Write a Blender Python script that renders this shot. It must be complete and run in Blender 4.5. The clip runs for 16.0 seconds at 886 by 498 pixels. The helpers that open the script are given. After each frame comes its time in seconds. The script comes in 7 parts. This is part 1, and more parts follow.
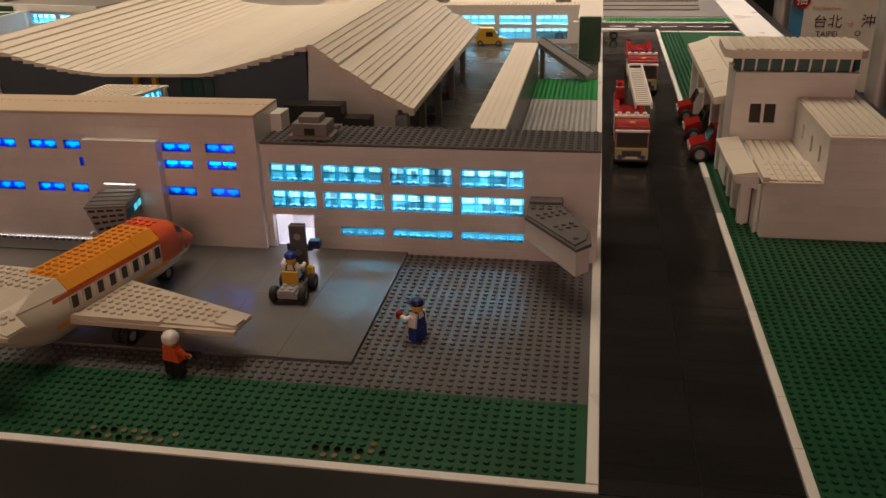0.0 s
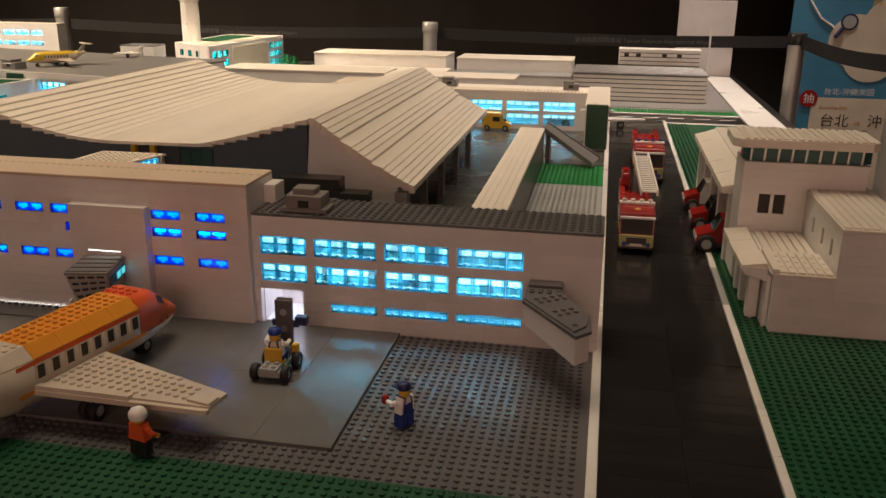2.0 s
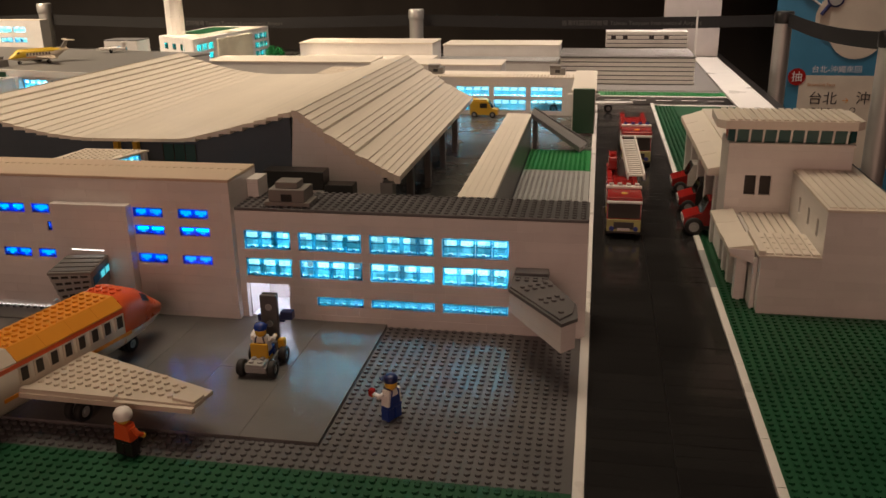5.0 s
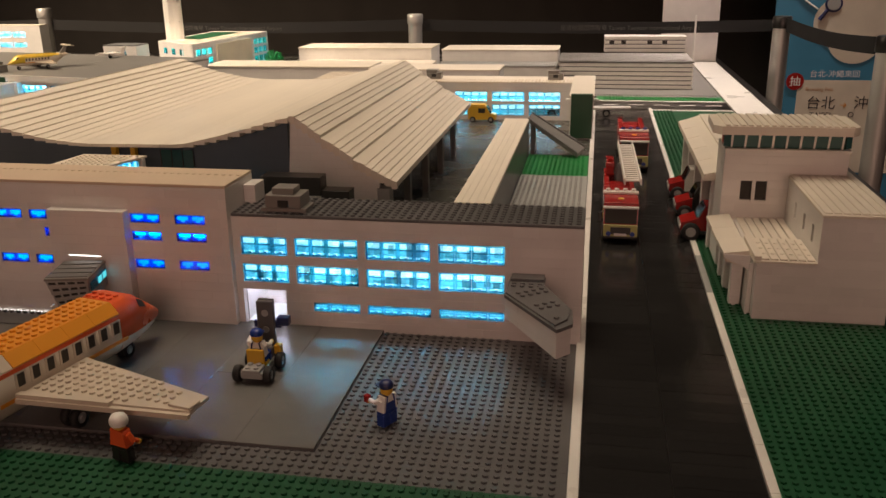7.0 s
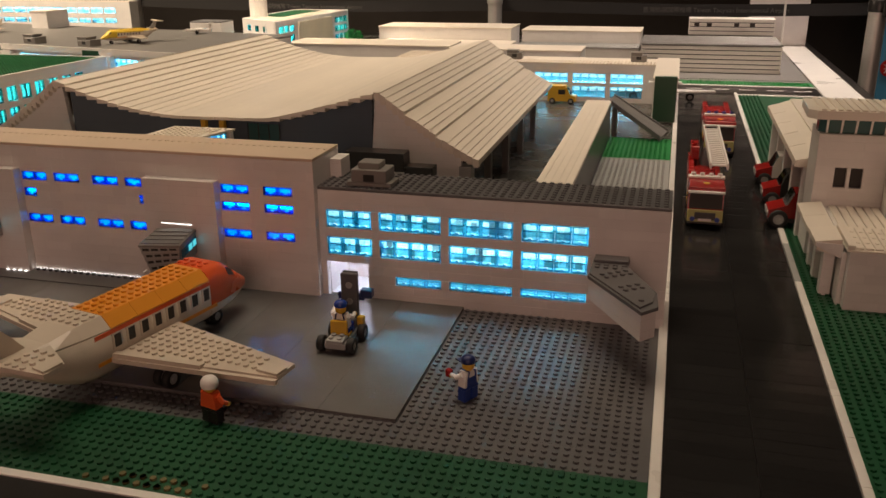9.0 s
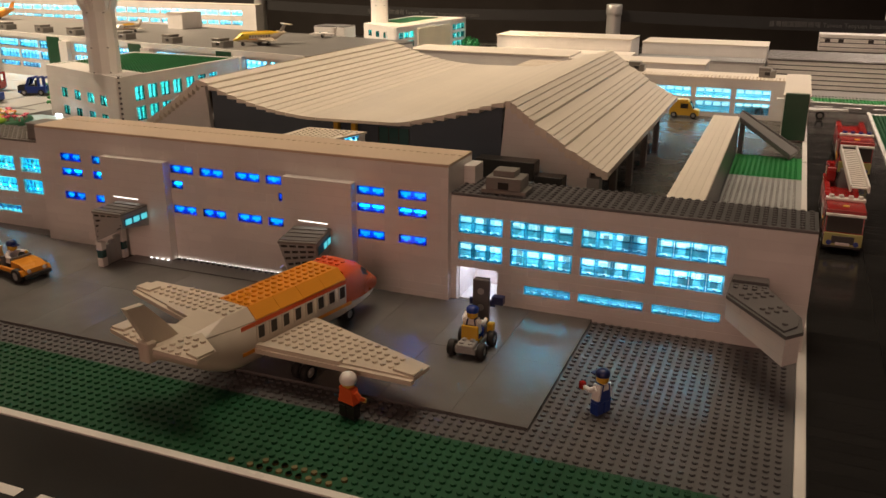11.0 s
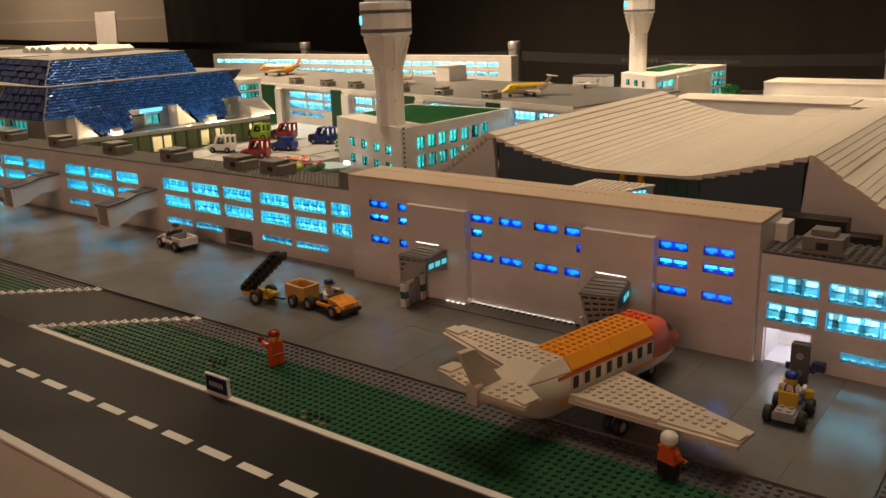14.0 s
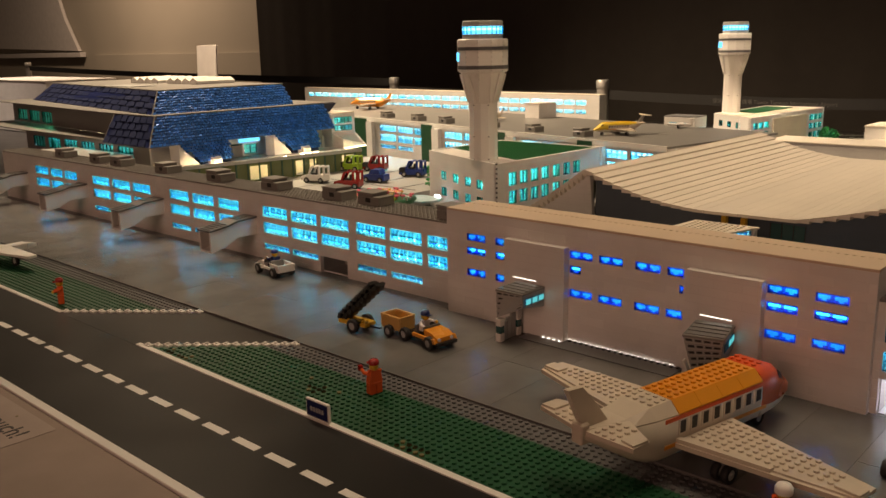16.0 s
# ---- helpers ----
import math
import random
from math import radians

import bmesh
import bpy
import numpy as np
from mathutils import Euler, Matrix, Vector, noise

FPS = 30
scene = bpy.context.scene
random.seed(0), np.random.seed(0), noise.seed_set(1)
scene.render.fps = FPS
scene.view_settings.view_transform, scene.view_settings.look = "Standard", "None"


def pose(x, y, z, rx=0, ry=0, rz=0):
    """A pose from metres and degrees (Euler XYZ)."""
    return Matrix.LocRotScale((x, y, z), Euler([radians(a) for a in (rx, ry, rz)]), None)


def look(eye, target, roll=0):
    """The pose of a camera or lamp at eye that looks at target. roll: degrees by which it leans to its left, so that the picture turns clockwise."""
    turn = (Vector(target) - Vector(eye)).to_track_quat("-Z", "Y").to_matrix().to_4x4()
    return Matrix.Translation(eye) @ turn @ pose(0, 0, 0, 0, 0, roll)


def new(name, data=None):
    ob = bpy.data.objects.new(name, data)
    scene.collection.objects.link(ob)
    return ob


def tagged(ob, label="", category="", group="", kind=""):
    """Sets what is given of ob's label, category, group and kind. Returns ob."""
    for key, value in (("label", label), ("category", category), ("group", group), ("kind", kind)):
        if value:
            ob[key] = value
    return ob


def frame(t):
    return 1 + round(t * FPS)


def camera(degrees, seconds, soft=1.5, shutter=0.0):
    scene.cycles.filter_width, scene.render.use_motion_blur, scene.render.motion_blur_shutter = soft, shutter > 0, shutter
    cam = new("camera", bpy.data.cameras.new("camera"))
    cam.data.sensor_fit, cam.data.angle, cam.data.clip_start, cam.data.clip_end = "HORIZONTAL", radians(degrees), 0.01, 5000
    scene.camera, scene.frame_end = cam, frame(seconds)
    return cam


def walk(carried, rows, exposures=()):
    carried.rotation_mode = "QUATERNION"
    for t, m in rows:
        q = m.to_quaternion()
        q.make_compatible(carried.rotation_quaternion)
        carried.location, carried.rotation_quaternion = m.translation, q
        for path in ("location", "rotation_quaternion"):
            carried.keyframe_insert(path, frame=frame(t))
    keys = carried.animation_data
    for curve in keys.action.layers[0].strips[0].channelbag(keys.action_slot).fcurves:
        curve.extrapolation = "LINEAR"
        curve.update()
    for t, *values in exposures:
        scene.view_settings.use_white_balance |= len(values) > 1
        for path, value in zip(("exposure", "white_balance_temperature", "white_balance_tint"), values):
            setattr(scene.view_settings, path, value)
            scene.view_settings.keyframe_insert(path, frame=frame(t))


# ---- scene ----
cam = camera(54.6, 16.0)
PATH = [
    (0, (0.064, -0.805, 0.363), (-0.266, 1.0, -0.432), -1.5),
    (0.5, (0.067, -0.785, 0.352), (-0.246, 1.039, -0.405), -1.2),
    (1, (0.068, -0.768, 0.344), (-0.26, 1.072, -0.367), -0.4),
    (1.5, (0.067, -0.772, 0.345), (-0.275, 1.086, -0.311), 0.4),
    (2, (0.067, -0.771, 0.346), (-0.284, 1.101, -0.265), 0.6),
    (2.5, (0.068, -0.776, 0.349), (-0.29, 1.111, -0.21), 0.6),
    (3, (0.072, -0.772, 0.345), (-0.298, 1.111, -0.218), -0.0),
    (3.5, (0.072, -0.768, 0.343), (-0.294, 1.1, -0.269), -0.4),
    (4, (0.073, -0.766, 0.346), (-0.277, 1.095, -0.297), -0.5),
    (6.5, (0.078, -0.765, 0.349), (-0.253, 1.104, -0.283), -0.9),
    (7, (0.079, -0.766, 0.35), (-0.258, 1.102, -0.281), -0.8),
    (7.5, (0.075, -0.767, 0.348), (-0.294, 1.091, -0.291), -0.5),
    (8, (0.074, -0.767, 0.346), (-0.34, 1.076, -0.311), -0.4),
    (10.3, (0.047, -0.781, 0.346), (-0.569, 1.004, -0.314), -0.2),
    (10.5, (0.044, -0.782, 0.347), (-0.599, 0.994, -0.31), 0.0),
    (11, (0.034, -0.786, 0.348), (-0.669, 0.969, -0.303), 0.2),
    (11.5, (0.023, -0.794, 0.351), (-0.751, 0.938, -0.282), 0.1),
    (12, (0.013, -0.802, 0.35), (-0.855, 0.892, -0.265), 0.3),
    (12.5, (0.0, -0.807, 0.349), (-0.955, 0.84, -0.264), 0.1),
    (13, (-0.008, -0.816, 0.352), (-1.045, 0.786, -0.248), -1.0),
    (13.5, (-0.022, -0.826, 0.354), (-1.134, 0.731, -0.228), -1.7),
    (14, (-0.03, -0.832, 0.36), (-1.199, 0.696, -0.184), -2.0),
    (14.5, (-0.029, -0.835, 0.36), (-1.236, 0.681, -0.137), -2.1),
    (15, (-0.032, -0.838, 0.361), (-1.264, 0.664, -0.116), -1.9),
    (15.5, (-0.042, -0.847, 0.36), (-1.314, 0.624, -0.11), -1.5),
    (16, (-0.05, -0.852, 0.36), (-1.366, 0.583, -0.1), -1.2),
]
walk(cam, [(t, look(eye, target, roll)) for t, eye, target, roll in PATH], [(0, 0.28, 6250, 10), (1.5, 0.38, 6250, 10), (2.0, 0.28, 6250, 10), (2.5, -0.1, 6350, 10), (3.0, 0.06, 6450, 10), (3.5, 0.1, 6300, 10), (4.0, 0.12, 6250, 10), (6.5, 0.45, 6250, 10), (7.0, 0.37, 6250, 10), (8.0, 0.26, 6250, 10), (10.5, 0.26, 6350, 10), (12.5, 0.22, 6750, 10), (14.0, 0.12, 6850, 10), (16.0, 0.12, 6950, 10)])

# ---------------------------------------------------------------- light
S = 0.008                      # one stud is 8 mm; lengths below are in studs
BR = 1.2                       # one brick is 1.2 studs high

world = bpy.data.worlds.new("world")
scene.world = world
world.use_nodes = True
bg = world.node_tree.nodes["Background"]
bg.inputs[0].default_value, bg.inputs[1].default_value = (1.0, 0.80, 0.66, 1), 0.045


def lamp(name, eye, target, watts, size, color, spread=180):
    """A ceiling lamp, in studs, as a round area light."""
    data = bpy.data.lights.new(name, "AREA")
    data.shape, data.size, data.energy, data.color = "DISK", size, watts, color
    data.spread = radians(spread)
    ob = new(name, data)
    ob.matrix_world = look(Vector(eye) * S, Vector(target) * S)
    return ob


WARM = (1.0, 0.72, 0.50)
lamp("ceiling_spot_model", (-50, 60, 325), (-60, 60, 0), 11.0, 1.8, (1.0, 0.76, 0.53), 92)
lamp("ceiling_spot_edge", (75, 250, 290), (45, 235, 0), 9.0, 0.2, (1.0, 0.80, 0.66), 72)
lamp("ceiling_spot_far", (-430, 110, 330), (-300, 170, 0), 54.0, 0.9, (1.0, 0.76, 0.52), 78)
lamp("hall_light_front", (20, -660, 150), (-110, 0, 10), 22.5, 3.4, (1.0, 0.56, 0.41), 120)
# added fill, no known lamp: brightens the far tower block
lamp("ceiling_spot_rear", (-120, 190, 320), (-148, 243, 0), 3.0, 0.3, (1.0, 0.80, 0.58), 30)
# unseen lamp added only to lift the side hall's brightness
lamp("ceiling_spot_west", (-600, 60, 330), (-575, 130, 0), 9.0, 0.4, (1.0, 0.80, 0.66), 46)
lamp("hall_light_wall", (-1000, 280, 320), (-1050, 500, 60), 42.0, 0.4, WARM, 140)

# ---------------------------------------------------------------- materials


def material(name, color, rough=0.35, metal=0.0, grain=0.06, bump=0.02, scale=60.0, coat=0.0, joints=None, dirt=0.0, vary=0.0, island=False):
    """Painted or moulded surface: two scales of tone, uneven gloss, fine relief. joints: (width, height) of faint brick joints, in studs."""
    m = bpy.data.materials.new(name)
    m.use_nodes = True
    nt = m.node_tree
    n, link = nt.nodes, nt.links.new
    p = n["Principled BSDF"]
    p.inputs["Metallic"].default_value = metal
    p.inputs["Coat Weight"].default_value = coat
    geo = n.new("ShaderNodeNewGeometry")
    fine, wide = n.new("ShaderNodeTexNoise"), n.new("ShaderNodeTexNoise")
    fine.inputs["Scale"].default_value, fine.inputs["Detail"].default_value = scale * 8, 5
    wide.inputs["Scale"].default_value, wide.inputs["Detail"].default_value = scale / 4, 4
    link(geo.outputs["Position"], fine.inputs["Vector"])
    link(geo.outputs["Position"], wide.inputs["Vector"])
    mix = n.new("ShaderNodeMix")
    mix.data_type, mix.blend_type = "RGBA", "MULTIPLY"
    mix.inputs[0].default_value = 1.0
    mix.inputs[6].default_value = (*color, 1)
    ramp = n.new("ShaderNodeMapRange")
    ramp.inputs["From Min"].default_value, ramp.inputs["From Max"].default_value = 0.3, 0.7
    ramp.inputs["To Min"].default_value, ramp.inputs["To Max"].default_value = 1 - grain - dirt, 1 + grain
    link(wide.outputs["Fac"], ramp.inputs["Value"])
    tone = ramp.outputs["Result"]
    if vary:
        each = n.new("ShaderNodeMapRange")
        each.inputs["To Min"].default_value, each.inputs["To Max"].default_value = 1 - vary, 1 + vary
        link(geo.outputs["Random Per Island"] if island else n.new("ShaderNodeObjectInfo").outputs["Random"], each.inputs["Value"])
        mul = n.new("ShaderNodeMath")
        mul.operation = "MULTIPLY"
        link(tone, mul.inputs[0])
        link(each.outputs["Result"], mul.inputs[1])
        tone = mul.outputs[0]
    height = fine.outputs["Fac"]
    if joints:
        sep, add, com = n.new("ShaderNodeSeparateXYZ"), n.new("ShaderNodeMath"), n.new("ShaderNodeCombineXYZ")
        link(geo.outputs["Position"], sep.inputs[0])
        link(sep.outputs[0], add.inputs[0])
        link(sep.outputs[1], add.inputs[1])
        link(add.outputs[0], com.inputs[0])
        link(sep.outputs[2], com.inputs[1])
        br = n.new("ShaderNodeTexBrick")
        br.inputs["Color1"].default_value = (1, 1, 1, 1)
        br.inputs["Color2"].default_value = (0.94, 0.94, 0.94, 1)
        br.inputs["Mortar"].default_value = (0.72, 0.7, 0.68, 1)
        br.inputs["Scale"].default_value = 1 / S
        br.inputs["Mortar Size"].default_value = 0.022
        br.inputs["Mortar Smooth"].default_value = 0.6
        br.inputs["Brick Width"].default_value, br.inputs["Row Height"].default_value = joints
        link(com.outputs[0], br.inputs["Vector"])
        m2 = n.new("ShaderNodeMix")
        m2.data_type, m2.blend_type = "RGBA", "MULTIPLY"
        m2.inputs[0].default_value = 0.55
        link(mix.outputs[2], m2.inputs[6])
        link(br.outputs["Color"], m2.inputs[7])
        link(m2.outputs[2], p.inputs["Base Color"])
        inv = n.new("ShaderNodeMath")
        inv.operation, inv.inputs[1].default_value = "MULTIPLY_ADD", -6.0
        link(br.outputs["Fac"], inv.inputs[0])
        link(fine.outputs["Fac"], inv.inputs[2])
        height = inv.outputs[0]
    else:
        link(mix.outputs[2], p.inputs["Base Color"])
    link(tone, mix.inputs[7])
    rr = n.new("ShaderNodeMapRange")
    rr.inputs["To Min"].default_value, rr.inputs["To Max"].default_value = max(rough - 0.05, 0.03), min(rough + 0.07, 1)
    link(wide.outputs["Fac"], rr.inputs["Value"])
    link(rr.outputs["Result"], p.inputs["Roughness"])
    if bump:
        b = n.new("ShaderNodeBump")
        b.inputs["Strength"].default_value, b.inputs["Distance"].default_value = bump * 6, 0.0003
        link(height, b.inputs["Height"])
        link(b.outputs["Normal"], p.inputs["Normal"])
    return m


def clear(name, tint, gloss=0.15, rough=0.08):
    """Transparent moulded plastic: tinted pass-through with a glossy skin."""
    m = bpy.data.materials.new(name)
    m.use_nodes = True
    nt = m.node_tree
    nt.nodes.clear()
    n, link = nt.nodes, nt.links.new
    out, mix, tr, gl = n.new("ShaderNodeOutputMaterial"), n.new("ShaderNodeMixShader"), n.new("ShaderNodeBsdfTransparent"), n.new("ShaderNodeBsdfGlossy")
    tr.inputs[0].default_value = (*tint, 1)
    gl.inputs["Roughness"].default_value = rough
    mix.inputs[0].default_value = gloss
    link(tr.outputs[0], mix.inputs[1])
    link(gl.outputs[0], mix.inputs[2])
    link(mix.outputs[0], out.inputs[0])
    return m


def glow(name, color, strength):
    m = bpy.data.materials.new(name)
    m.use_nodes = True
    nt = m.node_tree
    nt.nodes.clear()
    out, em = nt.nodes.new("ShaderNodeOutputMaterial"), nt.nodes.new("ShaderNodeEmission")
    em.inputs[0].default_value, em.inputs[1].default_value = (*color, 1), strength
    nt.links.new(em.outputs[0], out.inputs[0])
    return m


WHITE = material("white_brick_plastic", (0.78, 0.76, 0.73), 0.3, joints=(4, BR), bump=0.03)
WHITEBRICK = material("white_brick_piece", (0.78, 0.76, 0.73), 0.3, grain=0.05, bump=0.025, vary=0.035, dirt=0.03)
WHITE_PLAIN = material("white_smooth_plastic", (0.80, 0.78, 0.74), 0.28, grain=0.05)
CREAM = material("cream_plastic", (0.72, 0.66, 0.52), 0.32, joints=(4, BR))
ROOFWHITE = material("white_plate_plastic", (0.78, 0.72, 0.62), 0.36, grain=0.03, bump=0, vary=0.04)
INNER = material("white_inside", (0.85, 0.86, 0.87), 0.5, bump=0)
BLACK = material("black_plastic", (0.017, 0.0155, 0.0145), 0.3, grain=0.06, bump=0.035, vary=0.10)
DARKGLASS = material("dark_facade_plate", (0.085, 0.105, 0.135), 0.16, joints=(6, 3.6), bump=0.03)
GREY = material("dark_grey_plastic", (0.125, 0.125, 0.128), 0.31, grain=0.1, dirt=0.05)
TILEGREY = material("grey_smooth_tile", (0.14, 0.139, 0.137), 0.20, grain=0.14, bump=0.09, vary=0.08)
LIGHTGREY = material("light_grey_plastic", (0.36, 0.37, 0.36), 0.35, grain=0.08)
GREEN = material("green_plastic", (0.0085, 0.078, 0.030), 0.40, grain=0.12, dirt=0.08)
ROOFGREEN = material("fresh_green_plastic", (0.012, 0.125, 0.040), 0.4, grain=0.1)
LEAF = material("bright_green_plastic", (0.02, 0.20, 0.05), 0.4, grain=0.15)
# lightened green: the terrace wall's glow from inside is put into its colour
OLIVE = material("glow_lightened_green_panel", (0.13, 0.16, 0.065), 0.25)
PANELGREEN = material("dark_green_panel", (0.018, 0.075, 0.036), 0.3)
RED = material("red_plastic", (0.30, 0.014, 0.012), 0.25)
REDORANGE = material("bright_red_orange_plastic", (0.74, 0.115, 0.03), 0.25)
ORANGE = material("orange_plastic", (0.74, 0.30, 0.03), 0.28)
YELLOW = material("yellow_plastic", (0.66, 0.40, 0.035), 0.28)
BLUE = material("blue_plastic", (0.012, 0.04, 0.25), 0.28)
NAVY = material("dark_blue_plastic", (0.012, 0.02, 0.09), 0.3)
LIME = material("lime_plastic", (0.32, 0.52, 0.04), 0.3)
TAN = material("tan_stain_plastic", (0.20, 0.145, 0.06), 0.4)
TYRE = material("rubber", (0.012, 0.012, 0.012), 0.65, bump=0.05)
STEEL = material("brushed_steel", (0.66, 0.65, 0.62), 0.42, metal=0.6, bump=0.01)
BELT = material("black_webbing", (0.018, 0.017, 0.017), 0.8, bump=0.05)
BELTTEXT = material("faded_grey_print", (0.11, 0.105, 0.10), 0.7, bump=0)
CLOTH = material("black_curtain", (0.050, 0.043, 0.037), 0.95, bump=0.04, grain=0.07)
LEDGE = material("pale_board_ledge", (0.30, 0.235, 0.205), 0.75, bump=0.03, dirt=0.06)
PAPER = material("white_board", (0.74, 0.70, 0.68), 0.55, bump=0.02)
INK = material("dark_ink", (0.03, 0.028, 0.03), 0.6, bump=0)
WALLPAINT = material("beige_wall_paint", (0.42, 0.38, 0.32), 0.7, scale=4, bump=0.02)
FLOORMAT = material("dark_floor", (0.03, 0.027, 0.025), 0.5, scale=6)
POSTERBLUE = material("poster_blue_print", (0.050, 0.225, 0.38), 0.35, bump=0)
POSTERCREAM = material("poster_cream_print", (0.66, 0.60, 0.49), 0.4, bump=0)
CLEAR = clear("clear_plastic", (0.93, 0.97, 0.98), 0.05)
CYAN = clear("clear_light_blue_plastic", (0.74, 0.96, 1.0), 0.05, 0.04)
CYANRIM = clear("light_blue_plastic_rim", (0.13, 0.60, 0.76), 0.14, 0.08)
# darker tint for lower panes, where less strip light reaches
CYANDIM = clear("dimmed_blue_plastic", (0.31, 0.72, 0.82), 0.08, 0.06)
CYANSTUD = clear("light_blue_plastic_stud", (0.50, 0.88, 0.96), 0.12, 0.1)
AQUA = clear("clear_aqua_plastic", (0.30, 0.92, 0.88), 0.08)
AQUARIM = clear("aqua_plastic_rim", (0.10, 0.62, 0.60), 0.08)
DEEP = clear("clear_blue_plastic", (0.09, 0.66, 1.0), 0.05)
DEEPRIM = clear("deep_blue_plastic_rim", (0.006, 0.21, 0.80), 0.08)
SMOKE = clear("smoked_glass_plastic", (0.10, 0.14, 0.16), 0.25, 0.05)
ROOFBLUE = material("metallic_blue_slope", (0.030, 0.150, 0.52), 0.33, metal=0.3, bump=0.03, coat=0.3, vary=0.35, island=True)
# darker copy of the roof blue: shade of the front slopes put into colour
BLUESHADED = material("shaded_blue_slope", (0.020, 0.028, 0.075), 0.35, bump=0.03, vary=0.08, island=True)
ROADGLOSS = material("glossy_black_plate", (0.0205, 0.0205, 0.0205), 0.13, grain=0.1, bump=0.05, vary=0.15)
LED = glow("cool_led", (0.80, 0.95, 1.0), 22.0)
LEDLOW = glow("lower_cool_led", (0.78, 0.95, 1.0), 14.0)
LEDWEST = glow("bright_cool_led", (0.80, 0.95, 1.0), 12.0)
WESTPANE = clear("light_blue_pane", (0.27, 0.82, 0.96), 0.06, 0.05)
# same dimming of the light, as tint, for the west panes
WESTDIM = clear("dimmed_blue_pane", (0.13, 0.60, 0.78), 0.06, 0.06)
WESTRIM = clear("sky_blue_pane_rim", (0.62, 0.97, 1.0), 0.12, 0.1)
LEDBLUE = glow("blue_white_led", (0.45, 0.80, 1.0), 13.0)
LEDWARM = glow("warm_white_led", (1.0, 0.80, 0.45), 20.0)

AGEDWHITE = material("aged_cream_white_plastic", (0.62, 0.55, 0.45), 0.32, grain=0.07, dirt=0.04)
TEALPANE = material("teal_tinted_pane", (0.035, 0.10, 0.10), 0.14, bump=0)
BROWNPANE = material("brown_smoked_pane", (0.035, 0.030, 0.025), 0.65, bump=0)
LEMON = material("lemon_yellow_plastic", (0.78, 0.56, 0.04), 0.28)
STAIN = material("faded_stud_stain", (0.16, 0.13, 0.05), 0.5)
YARD = material("dark_glossy_yard", (0.082, 0.084, 0.076), 0.26, grain=0.2, joints=(16, 16), bump=0.03)
MIDGREY = material("mid_grey_plastic", (0.20, 0.195, 0.185), 0.35)
UNITGREY = material("stone_grey_plastic", (0.215, 0.205, 0.19), 0.4)
MAINROOF = material("aged_tan_white_plate", (0.66, 0.53, 0.40), 0.38, grain=0.05, vary=0.05)
PALEYELLOW = material("pale_yellow_green_plastic", (0.42, 0.40, 0.14), 0.3)

# ---------------------------------------------------------------- mesh builder


